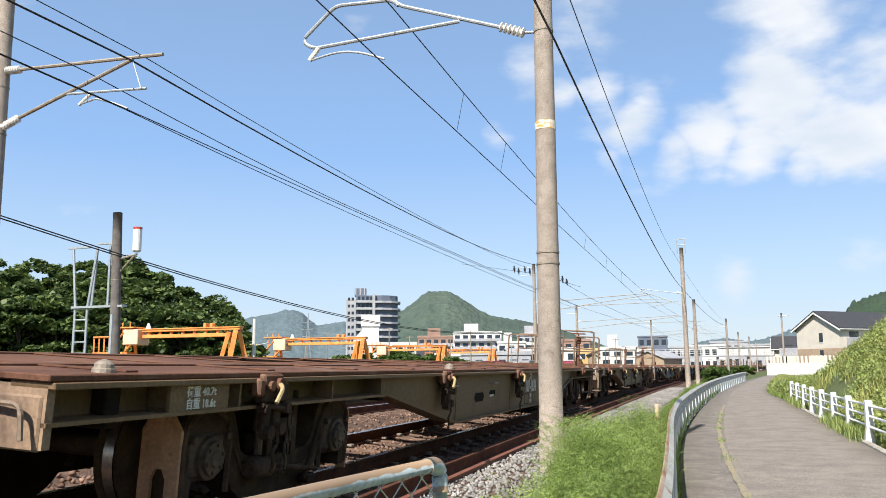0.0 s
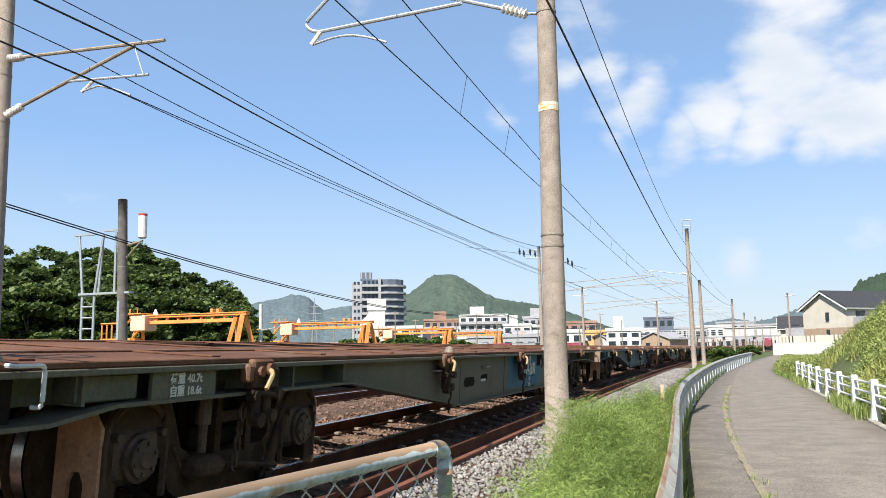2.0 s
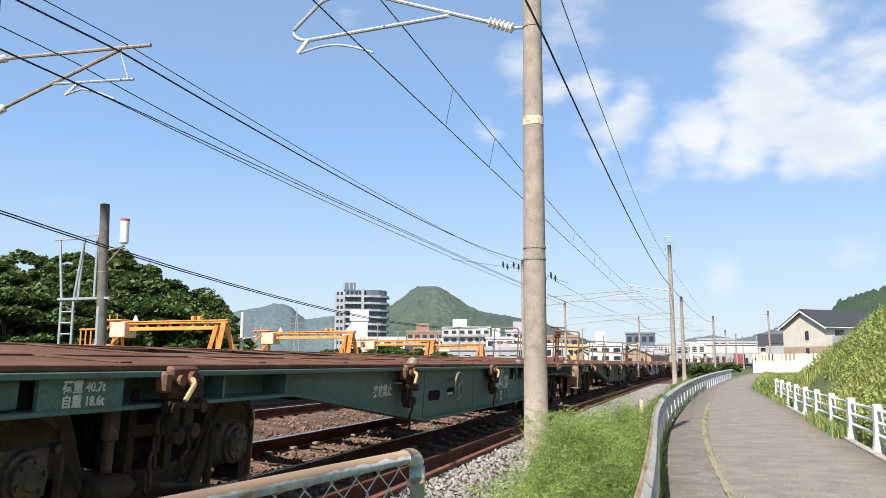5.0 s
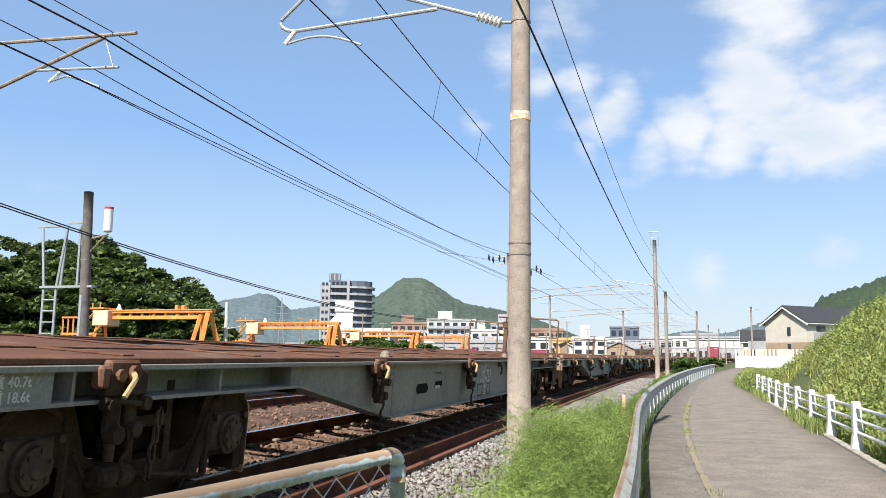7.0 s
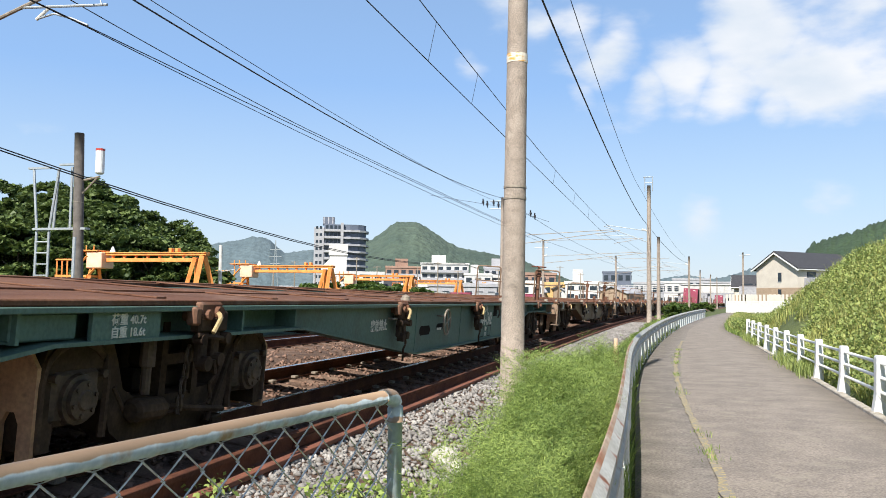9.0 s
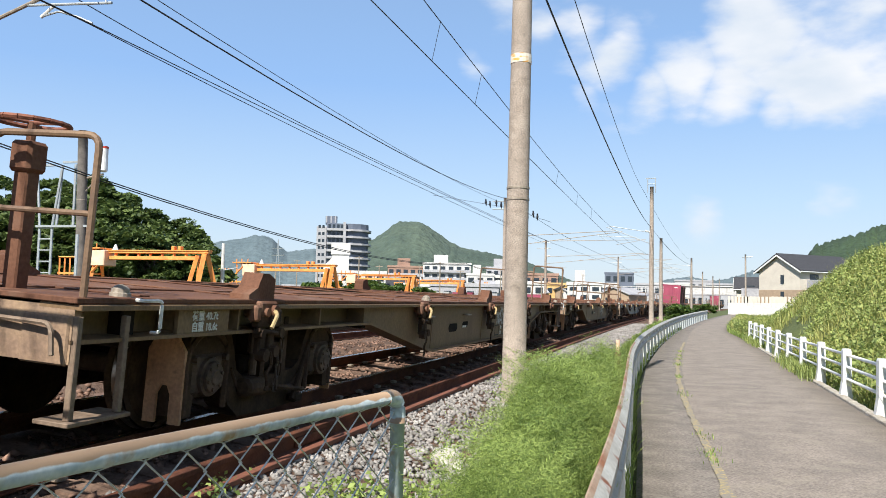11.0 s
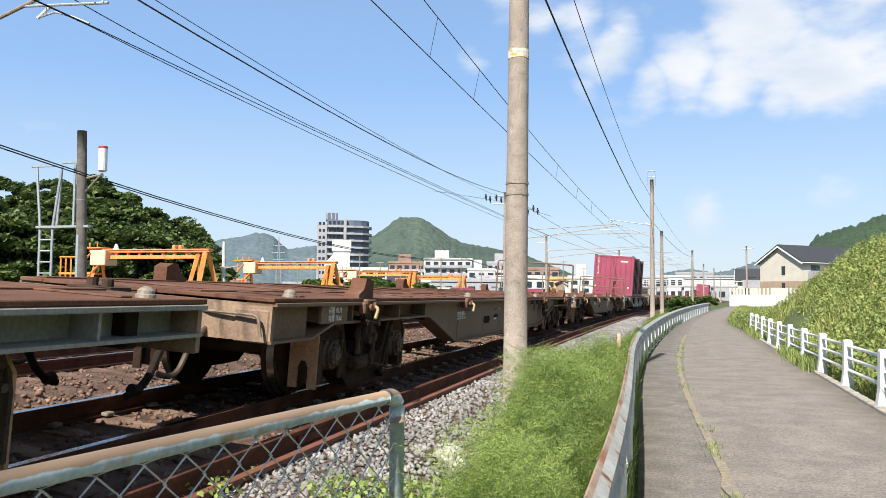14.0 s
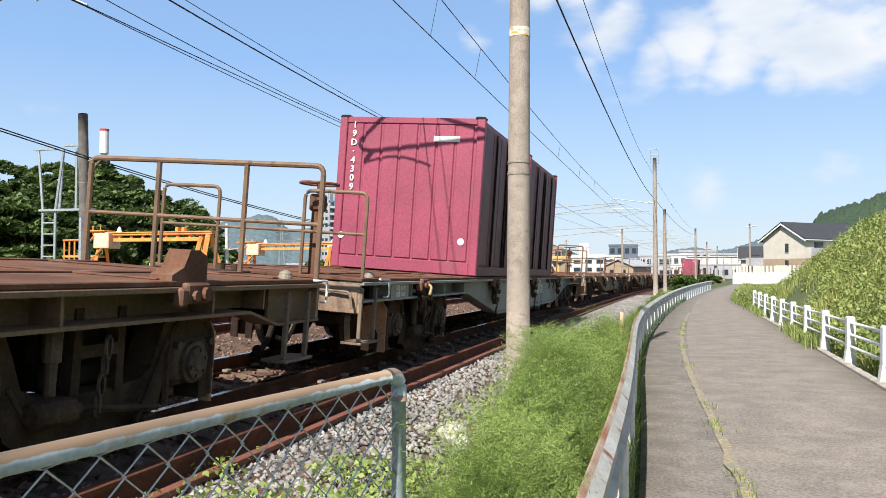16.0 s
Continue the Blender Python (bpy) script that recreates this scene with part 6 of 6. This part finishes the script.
def block(az, d, width, depth, height, wall, floors, cols, label, turn=0.0, z=0.0, roofbox=True, balcony=None, band=None, name="building", wins=True):
    """A town building that faces the camera's side: walls, flat roof with parapet, windows, balconies."""
    x, y = bearing(az, d)
    b = thing(name, label, "building", "buildings of the town", Matrix.Translation((x, y, z)) @ Matrix.Rotation(radians(-az + turn), 4, "Z"))
    part("wall", box(B(), (-width / 2, 0, -2), (width / 2, depth, height), .1), wall, b)
    part("parapet", box(B(), (-width / 2 - .2, -.2, height), (width / 2 + .2, depth + .2, height + .7), .05), wall if band is None else band, b)
    if roofbox:
        part("roof_box", box(B(), (-width * .28, depth * .2, height + .7), (width * .02, depth * .6, height + 3.2), .05), wall, b)
    fh = height / floors
    if wins:
        cw = width / cols
        win = B()
        box(win, (-cw * .30, -.12, 0), (cw * .30, .02, fh * .48), .03)
        wm = mesh_of("window", win, M_GLASS)
        wd = B()
        dw = depth / 3
        box(wd, (-.02, -dw * .25, 0), (.12, dw * .25, fh * .45), .03)
        wdm = mesh_of("window", wd, M_GLASS)
        for f in range(floors):
            for c in range(cols):
                put(wm, b, Matrix.Translation((-width / 2 + (c + .5) * cw, 0, f * fh + fh * .32)), "window")
            for c in range(3):
                put(wdm, b, Matrix.Translation((width / 2, (c + .5) * dw, f * fh + fh * .35)), "window")
            if balcony:
                part("balcony", box(B(), (-width / 2 + .1, -1.2, f * fh), (width / 2 - .1, -.05, f * fh + fh * .36), .04), balcony, b)
    return b


# the tall apartment house with rounded balconies
def apartment():
    az, d = -22.4, 340
    x, y = bearing(az, d)
    b = thing("apartment_tower", "tall slate-blue apartment tower with white balcony bands", "apartment building", "buildings of the town", Matrix.Translation((x, y, 0)) @ Matrix.Rotation(radians(-az), 4, "Z"))
    H, F = 32.6, 11
    part("wall", box(B(), (-11, 0, -2), (-6.8, 14, H - 1.5), .1), M_GREY_WALL, b)
    part("core", box(B(), (-6.8, .6, -2), (1.0, 14, H), .1), M_SLATE_WALL, b)
    bm = B()
    outline = [(1.0, .6), (4, .2), (7.5, 1.0), (10.0, 3.2), (11, 6.5), (11, 14), (1.0, 14)]
    prism(bm, outline, 2, -2, H)
    part("wing", bm, M_SLATE_WALL, b)
    part("divider", box(B(), (.1, -1.2, -2), (1.3, 1.2, H + .6), .05), M_GREY_WALL, b)
    part("penthouse", box(B(), (-7.5, 4, H), (-2.5, 9, H + 3.4), .1), M_SLATE_WALL, b)
    for x0 in (-7.3, -5.4, -3.6):
        part("penthouse_frame", box(B(), (x0, 3.9, H + .5), (x0 + .5, 4.0, H + 3.4)), M_GREY_WALL, b)
    fh = H / F
    for f in range(1, F):
        z = f * fh
        part("balcony", box(B(), (-6.7, -1.1, z - .25), (.1, .6, z + .75), .05), M_GREY_WALL, b)
        bm = B()
        prism(bm, [(1.3, -1.1), (4.3, -1.4), (8.2, -.4), (11.0, 2.4), (12.2, 6.4), (12.2, 12), (11, 12), (11, 6.5), (10, 3.2), (7.5, 1.0), (4, .2), (1.3, .5)], 2, z - .25, z + .55)
        part("balcony", bm, M_GREY_WALL, b)
        for xx in (-10.3, -8.7):
            part("window", box(B(), (xx, -.1, z + .8), (xx + 1.0, .05, z + 2.0)), M_GLASS, b)
        for xx in (-6.2, -4.4, -2.6, -.9):
            part("window", box(B(), (xx, .5, z + 1.0), (xx + 1.1, .62, z + 2.5)), M_GLASS, b)
    return b


apartment()
block(-21.3, 175, 12.5, 12, 6.6, M_WHITE_WALL, 3, 5, "white low warehouse block behind the cranes", roofbox=False)
x, y = bearing(-22.6, 185)
wt = thing("white_tower", "white stepped concrete tower with a sloped flank", "building", "buildings of the town", Matrix.Translation((x, y, 0)) @ Matrix.Rotation(radians(22.6), 4, "Z"))
part("shaft", prism(B(), [(-2.6, 0), (2.2, 0), (2.2, 13.5), (-1.6, 13.5), (-1.6, 10.5), (-3.6, 8.4), (-3.6, 0)], 1, 0, 5), M_WHITE_WALL, wt)
part("cap", box(B(), (-1.9, -.3, 11.2), (2.5, 5.3, 13.8), .1), M_WHITE_WALL, wt)
block(-17.6, 260, 14, 10, 11.4, M_BROWN_WALL, 4, 6, "brown town house block with flat roof", balcony=M_GREY_WALL)
block(-14.9, 250, 15, 11, 12.2, M_WHITE_WALL, 5, 6, "white five-storey apartment block", balcony=M_GREY_WALL)
block(-12.5, 230, 8, 8, 8.4, M_WHITE_WALL, 3, 3, "small white town building")
block(-10.9, 240, 10, 9, 10.8, M_GREY_WALL, 4, 5, "grey four-storey town building", balcony=M_WHITE_WALL)
block(-8.2, 210, 9, 8, 8.1, M_BROWN_WALL, 3, 4, "brown brick town building", roofbox=False)
block(-6.7, 190, 7.5, 8, 5.2, M_OCHRE_WALL, 2, 4, "ochre two-storey workshop beside the yard", roofbox=False)
block(-5.15, 170, 7, 9, 5.0, M_WHITE_WALL, 3, 3, "white three-storey building beside the railway")
block(-2.75, 320, 11, 10, 12.7, M_SLATE_WALL, 3, 4, "dark slate-blue office block", roofbox=False, wins=True)
block(-19.3, 240, 9, 9, 7.5, M_GREY_WALL, 3, 4, "grey low town building", roofbox=False)
block(-9.6, 150, 9, 7, 4.5, M_WHITE_WALL, 2, 4, "white low railway shed", roofbox=False)
block(-13.6, 140, 12, 6, 3.7, M_GREY_WALL, 1, 6, "grey low goods shed in the yard", roofbox=False)
block(-16.3, 150, 10, 6, 3.7, M_WHITE_WALL, 1, 5, "white low goods shed in the yard", roofbox=False)
block(-24.8, 150, 9, 6, 2.9, M_GREY_WALL, 1, 4, "grey low goods shed in the yard", roofbox=False)
for i, (az, d, w, h, m) in enumerate(((0.8, 300, 12, 8.4, M_WHITE_WALL), (2.2, 330, 14, 10.4, M_GREY_WALL), (-0.6, 280, 10, 7.6, M_GREY_WALL), (4.6, 300, 16, 8.4, M_GREY_WALL), (-4, 290, 12, 7.8, M_WHITE_WALL))):
    block(az, d, w, 8, h, m, 2, 5, "distant low town building", roofbox=False)

# small gabled houses and stored containers between the yard and the town
def cottage(az, d, w, l, turn, wall, z=0.0):
    x, y = bearing(az, d)
    c = thing("cottage", "small distant house with a grey pitched roof", "house", "small houses beyond the yard", Matrix.Translation((x, y, z)) @ Matrix.Rotation(radians(-az + turn), 4, "Z"))
    e, r = 3.6, 5.0
    part("wall", prism(B(), [(-w / 2, -1), (w / 2, -1), (w / 2, e), (0, r - .1), (-w / 2, e)], 1, 0, l), wall, c)
    for s in (-1, 1):
        part("roof", prism(B(), [(0, r), (s * (w / 2 + .4), e - .2), (s * (w / 2 + .4), e), (0, r + .2)], 1, -.4, l + .4), M_ROOF if turn > 0 else M_GREY_WALL, c)
    for k in range(2):
        part("window", box(B(), (-w * .3 + k * w * .4, -.08, 1.6), (-w * .3 + k * w * .4 + 1.1, .02, 2.8), .02), M_GLASS, c)


for i in range(22):
    az = -19.5 + i * .82 + q.uniform(-.2, .2)
    cottage(az, 195 + q.uniform(-25, 30), q.uniform(5.5, 7.5), q.uniform(6, 9), q.choice((-75, -30, 25, 70)), q.choice((M_PLASTER, M_GREY_WALL, M_WHITE_WALL, M_TAN, M_BROWN_WALL)), q.uniform(-.5, .8))
for i, (az, d, m) in enumerate(((-15.6, 118, M_WHITE_WALL), (-13.9, 122, M_CONTAINER), (-12.1, 119, M_GREY_WALL), (-10.2, 125, M_WHITE_WALL), (-17.8, 130, M_GREY_WALL), (-8.9, 130, M_CONTAINER), (-20.4, 112, M_WHITE_WALL))):
    x, y = bearing(az, d)
    c = thing("stored_container", "weathered freight container standing in the goods yard", "container", "containers in the yard", Matrix.Translation((x, y, 0)) @ Matrix.Rotation(radians(q.uniform(-15, 15)), 4, "Z"))
    part("body", box(B(), (-1.85, 0, -.1), (1.85, 2.4, 2.5), .04), m, c)
    for k in range(6):
        part("rib", box(B(), (-1.7 + k * .6, -.03, .1), (-1.55 + k * .6, .02, 2.4), .01), m, c)
    part("roof", box(B(), (-1.9, -.05, 2.5), (1.9, 2.45, 2.58), .02), m, c)
for i in range(16):
    x, y = bearing(-27 + i * 1.45, 95 + 9 * (i % 4))
    m = thing("yard_mast", "slim grey lighting mast in the goods yard", "mast", "yard masts", Matrix.Translation((x, y, 0)))
    h = 4.6 + (i * 37 % 10) * .22
    part("shaft", tube(B(), [(0, 0, -.2), (0, 0, h)], [.10, .06], 8), M_GALV_BROWN, m)
    part("arm", tube(B(), [(-.5, 0, h - .15), (.5, 0, h - .15)], .04, 6), M_GALV_BROWN, m)

# footbridge of the station across the lines
fb = thing("footbridge", "long pale covered footbridge over the railway lines", "footbridge")
x0, y0 = bearing(-4.4, 230)
x1, y1 = bearing(6.2, 235)
yaw = math.atan2(y1 - y0, x1 - x0)
fb.matrix_basis = Matrix.Translation((x0, y0, 2.1)) @ Matrix.Rotation(yaw, 4, "Z")
LB = math.hypot(x1 - x0, y1 - y0)
part("deck", box(B(), (0, -1.2, 1.9), (LB, 1.2, 2.2), .05), M_GREY_WALL, fb)
part("roof", box(B(), (LB * .55, -1.6, 4.3), (LB, 1.6, 4.55), .05), M_WHITE_WALL, fb)
part("side_panel", box(B(), (LB * .55, -1.25, 2.2), (LB, -1.15, 4.3), .02), M_WHITE_WALL, fb)
for k in range(23):
    xx = LB * k / 22
    part("upright", box(B(), (xx - .08, -1.25, 2.2), (xx + .08, -1.05, 4.0), .01), M_WHITE_WALL, fb)
    if k % 4 == 0:
        part("pier", box(B(), (xx - .3, -.5, -2.4), (xx + .3, .5, 1.9), .04), M_GREY_WALL, fb)
for z in (2.9, 3.5, 4.0):
    part("hand_rail", box(B(), (0, -1.25, z - .05), (LB * .55, -1.15, z + .05)), M_WHITE_WALL, fb)


# ---- houses beyond the bank ----
def house(x, y, turn, w, l, eave, ridge, z, label, base_mat=None):
    """Two-storey gabled house; gable end faces local -y."""
    h = thing("house", label, "house", "houses beyond the bank", Matrix.Translation((x, y, z)) @ Matrix.Rotation(radians(turn), 4, "Z"))
    bm = prism(B(), [(-w / 2, -1.5), (w / 2, -1.5), (w / 2, eave), (0, ridge - .12), (-w / 2, eave)], 1, 0, l)
    part("wall", bm, M_PLASTER, h, "cream plastered wall")
    part("lower_cladding", box(B(), (-w / 2 - .04, -.04, -1.5), (w / 2 + .04, l + .04, eave * .46), .02), base_mat or M_TAN, h, "tan lower cladding")
    for s in (-1, 1):
        e = .55
        dx, dz = w / 2 + e, (ridge - eave) * (w / 2 + e) / (w / 2)
        bm = prism(B(), [(0, ridge), (s * dx, ridge - dz), (s * dx, ridge - dz + .22), (0, ridge + .24)], 1, -.5, l + .5)
        part("roof", bm, M_ROOF, h, "dark tiled roof slope")
        bm = prism(B(), [(0, ridge - .22), (s * dx, ridge - dz - .22), (s * dx, ridge - dz - .0), (0, ridge)], 1, -.55, -.42)
        part("barge_board", bm, M_WHITE_PAINT, h)
        part("gutter", tube(B(), [(s * (dx + .05), -.5, ridge - dz), (s * (dx + .05), l + .5, ridge - dz)], .07, 6), M_WHITE_PAINT, h)
    for wx, wz in ((.6, eave * .62), (.6, .9)):
        wdw = part("window", box(B(), (wx - .3, -.08, wz), (wx + .3, .02, wz + 1.3), .01), M_GLASS, h)
        part("frame", box(B(), (wx - .38, -.06, wz - .08), (wx + .38, .0, wz), .01), M_WHITE_PAINT, wdw)
    for k in range(3):
        yy = l * (.15 + .3 * k)
        wdw = part("window", box(B(), (w / 2 - .02, yy, eave * .62), (w / 2 + .08, yy + 1.7, eave * .62 + 1.4), .01), M_GLASS, h)
        part("frame", box(B(), (w / 2, yy - .08, eave * .62 - .08), (w / 2 + .12, yy + 1.78, eave * .62), .01), M_WHITE_PAINT, wdw)
    part("balcony", box(B(), (w / 2, l * .1, eave * .48), (w / 2 + 1.2, l * .55, eave * .48 + 1.3), .03), M_GREY_WALL, h)
    return h


house(16.6, 124, -50, 7.4, 12.5, 5.3, 7.5, 1.4, "cream two-storey house with dark tiled gable roof")
house(12.2, 139, -96, 5.6, 7.0, 2.7, 4.3, 1.6, "low house with dark tiled roof behind its neighbour")
for az, d, w in ((5.4, 105, 3.5), (6.9, 104, 4.0), (8.3, 100, 4.0)):
    x, y = bearing(az, d)
    lw = thing("garden_wall", "pale low concrete garden wall with fence slats", "wall", "garden walls", Matrix.Translation((x, y, 1.1)) @ Matrix.Rotation(radians(-az), 4, "Z"))
    part("base", box(B(), (-w / 2, 0, -1.5), (w / 2, .2, .7), .02), M_WHITE_WALL, lw)
    for k in range(9):
        part("slat", box(B(), (-w / 2 + k * w / 9, .05, .7), (-w / 2 + k * w / 9 + w / 14, .12, 1.5), .01), M_PLASTER, lw)


# ---- hills ----
def hill(name, d, profile, depth, mat, label, rough):
    """A hill as a ridge: (bearing, degrees over the eye) along its skyline, falling away before and behind."""
    bm = B()
    az = np.linspace(profile[0][0], profile[-1][0], 240)
    el = np.interp(az, [p[0] for p in profile], [p[1] for p in profile])
    rows = []
    for k, f in enumerate((-1, -.75, -.5, -.3, -.15, 0, .3, 1)):
        hgt = math.cos(f * math.pi / 2) ** 1.2 if abs(f) < 1 else 0
        row = []
        for a, e in zip(az, el):
            dd = d + f * depth
            z = 1.5 + d * math.tan(radians(e)) * hgt
            z += rough * noise.noise(Vector((a * 3.1, f * 6, d))) * (.3 + hgt) + rough * .5 * noise.noise(Vector((a * 11, f * 20, d)))
            row.append(bm.verts.new((dd * math.sin(radians(a)), dd * math.cos(radians(a)), z if abs(f) < 1 else -5)))
        rows.append(row)
    for r0, r1 in zip(rows, rows[1:]):
        for i in range(len(az) - 1):
            bm.faces.new((r0[i], r0[i + 1], r1[i + 1], r1[i]))
    return tagged(part(name, bm, mat, smooth=True), label, "hill", kind="structure")


hill("backdrop_hill_near", 1500, [(-24, 0.40), (-22.3, 2.2), (-20.62, 3.91), (-19.7, 4.47), (-19.02, 5.03), (-18.41, 5.46), (-17.94, 5.41), (-17.24, 5.48), (-16.85, 5.42), (-16.14, 5.03), (-15.43, 4.55), (-14.73, 4.09), (-13.95, 3.71), (-12.86, 3.5), (-11.61, 3.28), (-9.14, 2.74), (-8.15, 2.35), (-7.06, 1.88), (-6.19, 1.56), (-4, 1.05), (-1, 0.72)], 420, M_HILL, "steep green wooded hill with a flat top", 2.0)
hill("backdrop_hill_far", 2300, [(-36, 1.22), (-33, 3.0), (-31.3, 3.55), (-30.37, 3.73), (-29.22, 3.95), (-28.41, 4.21), (-27.75, 4.11), (-27.3, 3.98), (-26.76, 3.46), (-26.23, 3.09), (-25.63, 3.18), (-24.43, 3.37), (-22.4, 2.83), (-20, 2.09), (-16, 1.38), (-10, 0.91)], 500, M_HILL_FAR, "distant hills coloured blue-green for haze", 3.0)
hill("backdrop_hill_right", 520, [(7.5, 1.21), (8.8, 2.64), (9.6, 3.66), (10, 4.02), (11.6, 4.40), (13, 4.94), (14.2, 5.36), (17, 6.23), (22, 7.04), (30, 7.22)], 150, M_HILL_WOOD, "dark green wooded hill behind the houses", 2.5)
hill("backdrop_hill_low", 1100, [(-6, 0.70), (-3.5, 1.16), (-1, 1.27), (0.5, 1.65), (2, 1.89), (3.4, 1.62), (4.6, 1.79), (6, 2.28), (7.5, 2.11), (10, 1.57)], 250, M_HILL_FAR, "low green hills beyond the town, coloured for haze", 2.0)

# steel pylon and small masts far off
py = thing("power_pylon", "thin grey lattice power pylon on the far hillside", "pylon", "", Matrix.Translation((*bearing(-26.9, 700), 8)))
for s in (-1, 1):
    part("leg", tube(B(), [(s * 3.5, 0, -8), (s * .6, 0, 30), (0, 0, 42)], .35, 4), M_GALV, py)
for z, w in ((22, 5), (28, 6), (34, 5)):
    part("arm", tube(B(), [(-w, 0, z), (w, 0, z)], .3, 4), M_GALV, py)
for az, d, h in ((-30.6, 60, 5.2), (-46.9, 52, 3.4)):
    x, y = bearing(az, d)
    m = thing("yard_mast", "slim pale concrete mast in the goods yard", "mast", "yard masts", Matrix.Translation((x, y, 0)))
    part("shaft", tube(B(), [(0, 0, -.2), (0, 0, h)], [.16, .12], 10), M_WHITE_WALL, m)
    part("arm", tube(B(), [(-.2, 0, h * .62), (1.2, 0, h * .66)], .04, 6), M_GALV, m)
# birds on the cross bars
for i, (az, el) in enumerate(((-12.2, 6.7), (-11.9, 6.55), (-11.45, 6.65), (-11.1, 6.5), (-9.2, 5.65), (-8.8, 5.9), (-8.5, 5.7))):
    d = 56
    x, y = bearing(az, d)
    b = thing("bird", "small dark bird perched on a wire", "bird", "birds on the wires", Matrix.Translation((x, y, 1.5 + d * math.tan(radians(el + .3)))))
    bm = B()
    bmesh.ops.create_icosphere(bm, subdivisions=2, radius=.12, matrix=Matrix.Diagonal((.7, .8, 1.2, 1)))
    part("body", bm, M_WIRE, b)
    part("tail", tube(B(), [(0, .05, -.06), (0, .12, -.24)], [.05, .03], 6), M_WIRE, b)
    part("head", tube(B(), [(0, -.03, .10), (0, -.06, .18), (0, -.16, .17)], [.06, .06, .01], 6), M_WIRE, b)
wire("perch_wire", [(bearing(-16, 56)[0], bearing(-16, 56)[1], 8.8), (bearing(-10.6, 56)[0], bearing(-10.6, 56)[1], 8.0), (bearing(-7.5, 56)[0], bearing(-7.5, 56)[1], 7.0)], .012, "thin wire on which birds perch")


def motions():
    key_train()


motions()
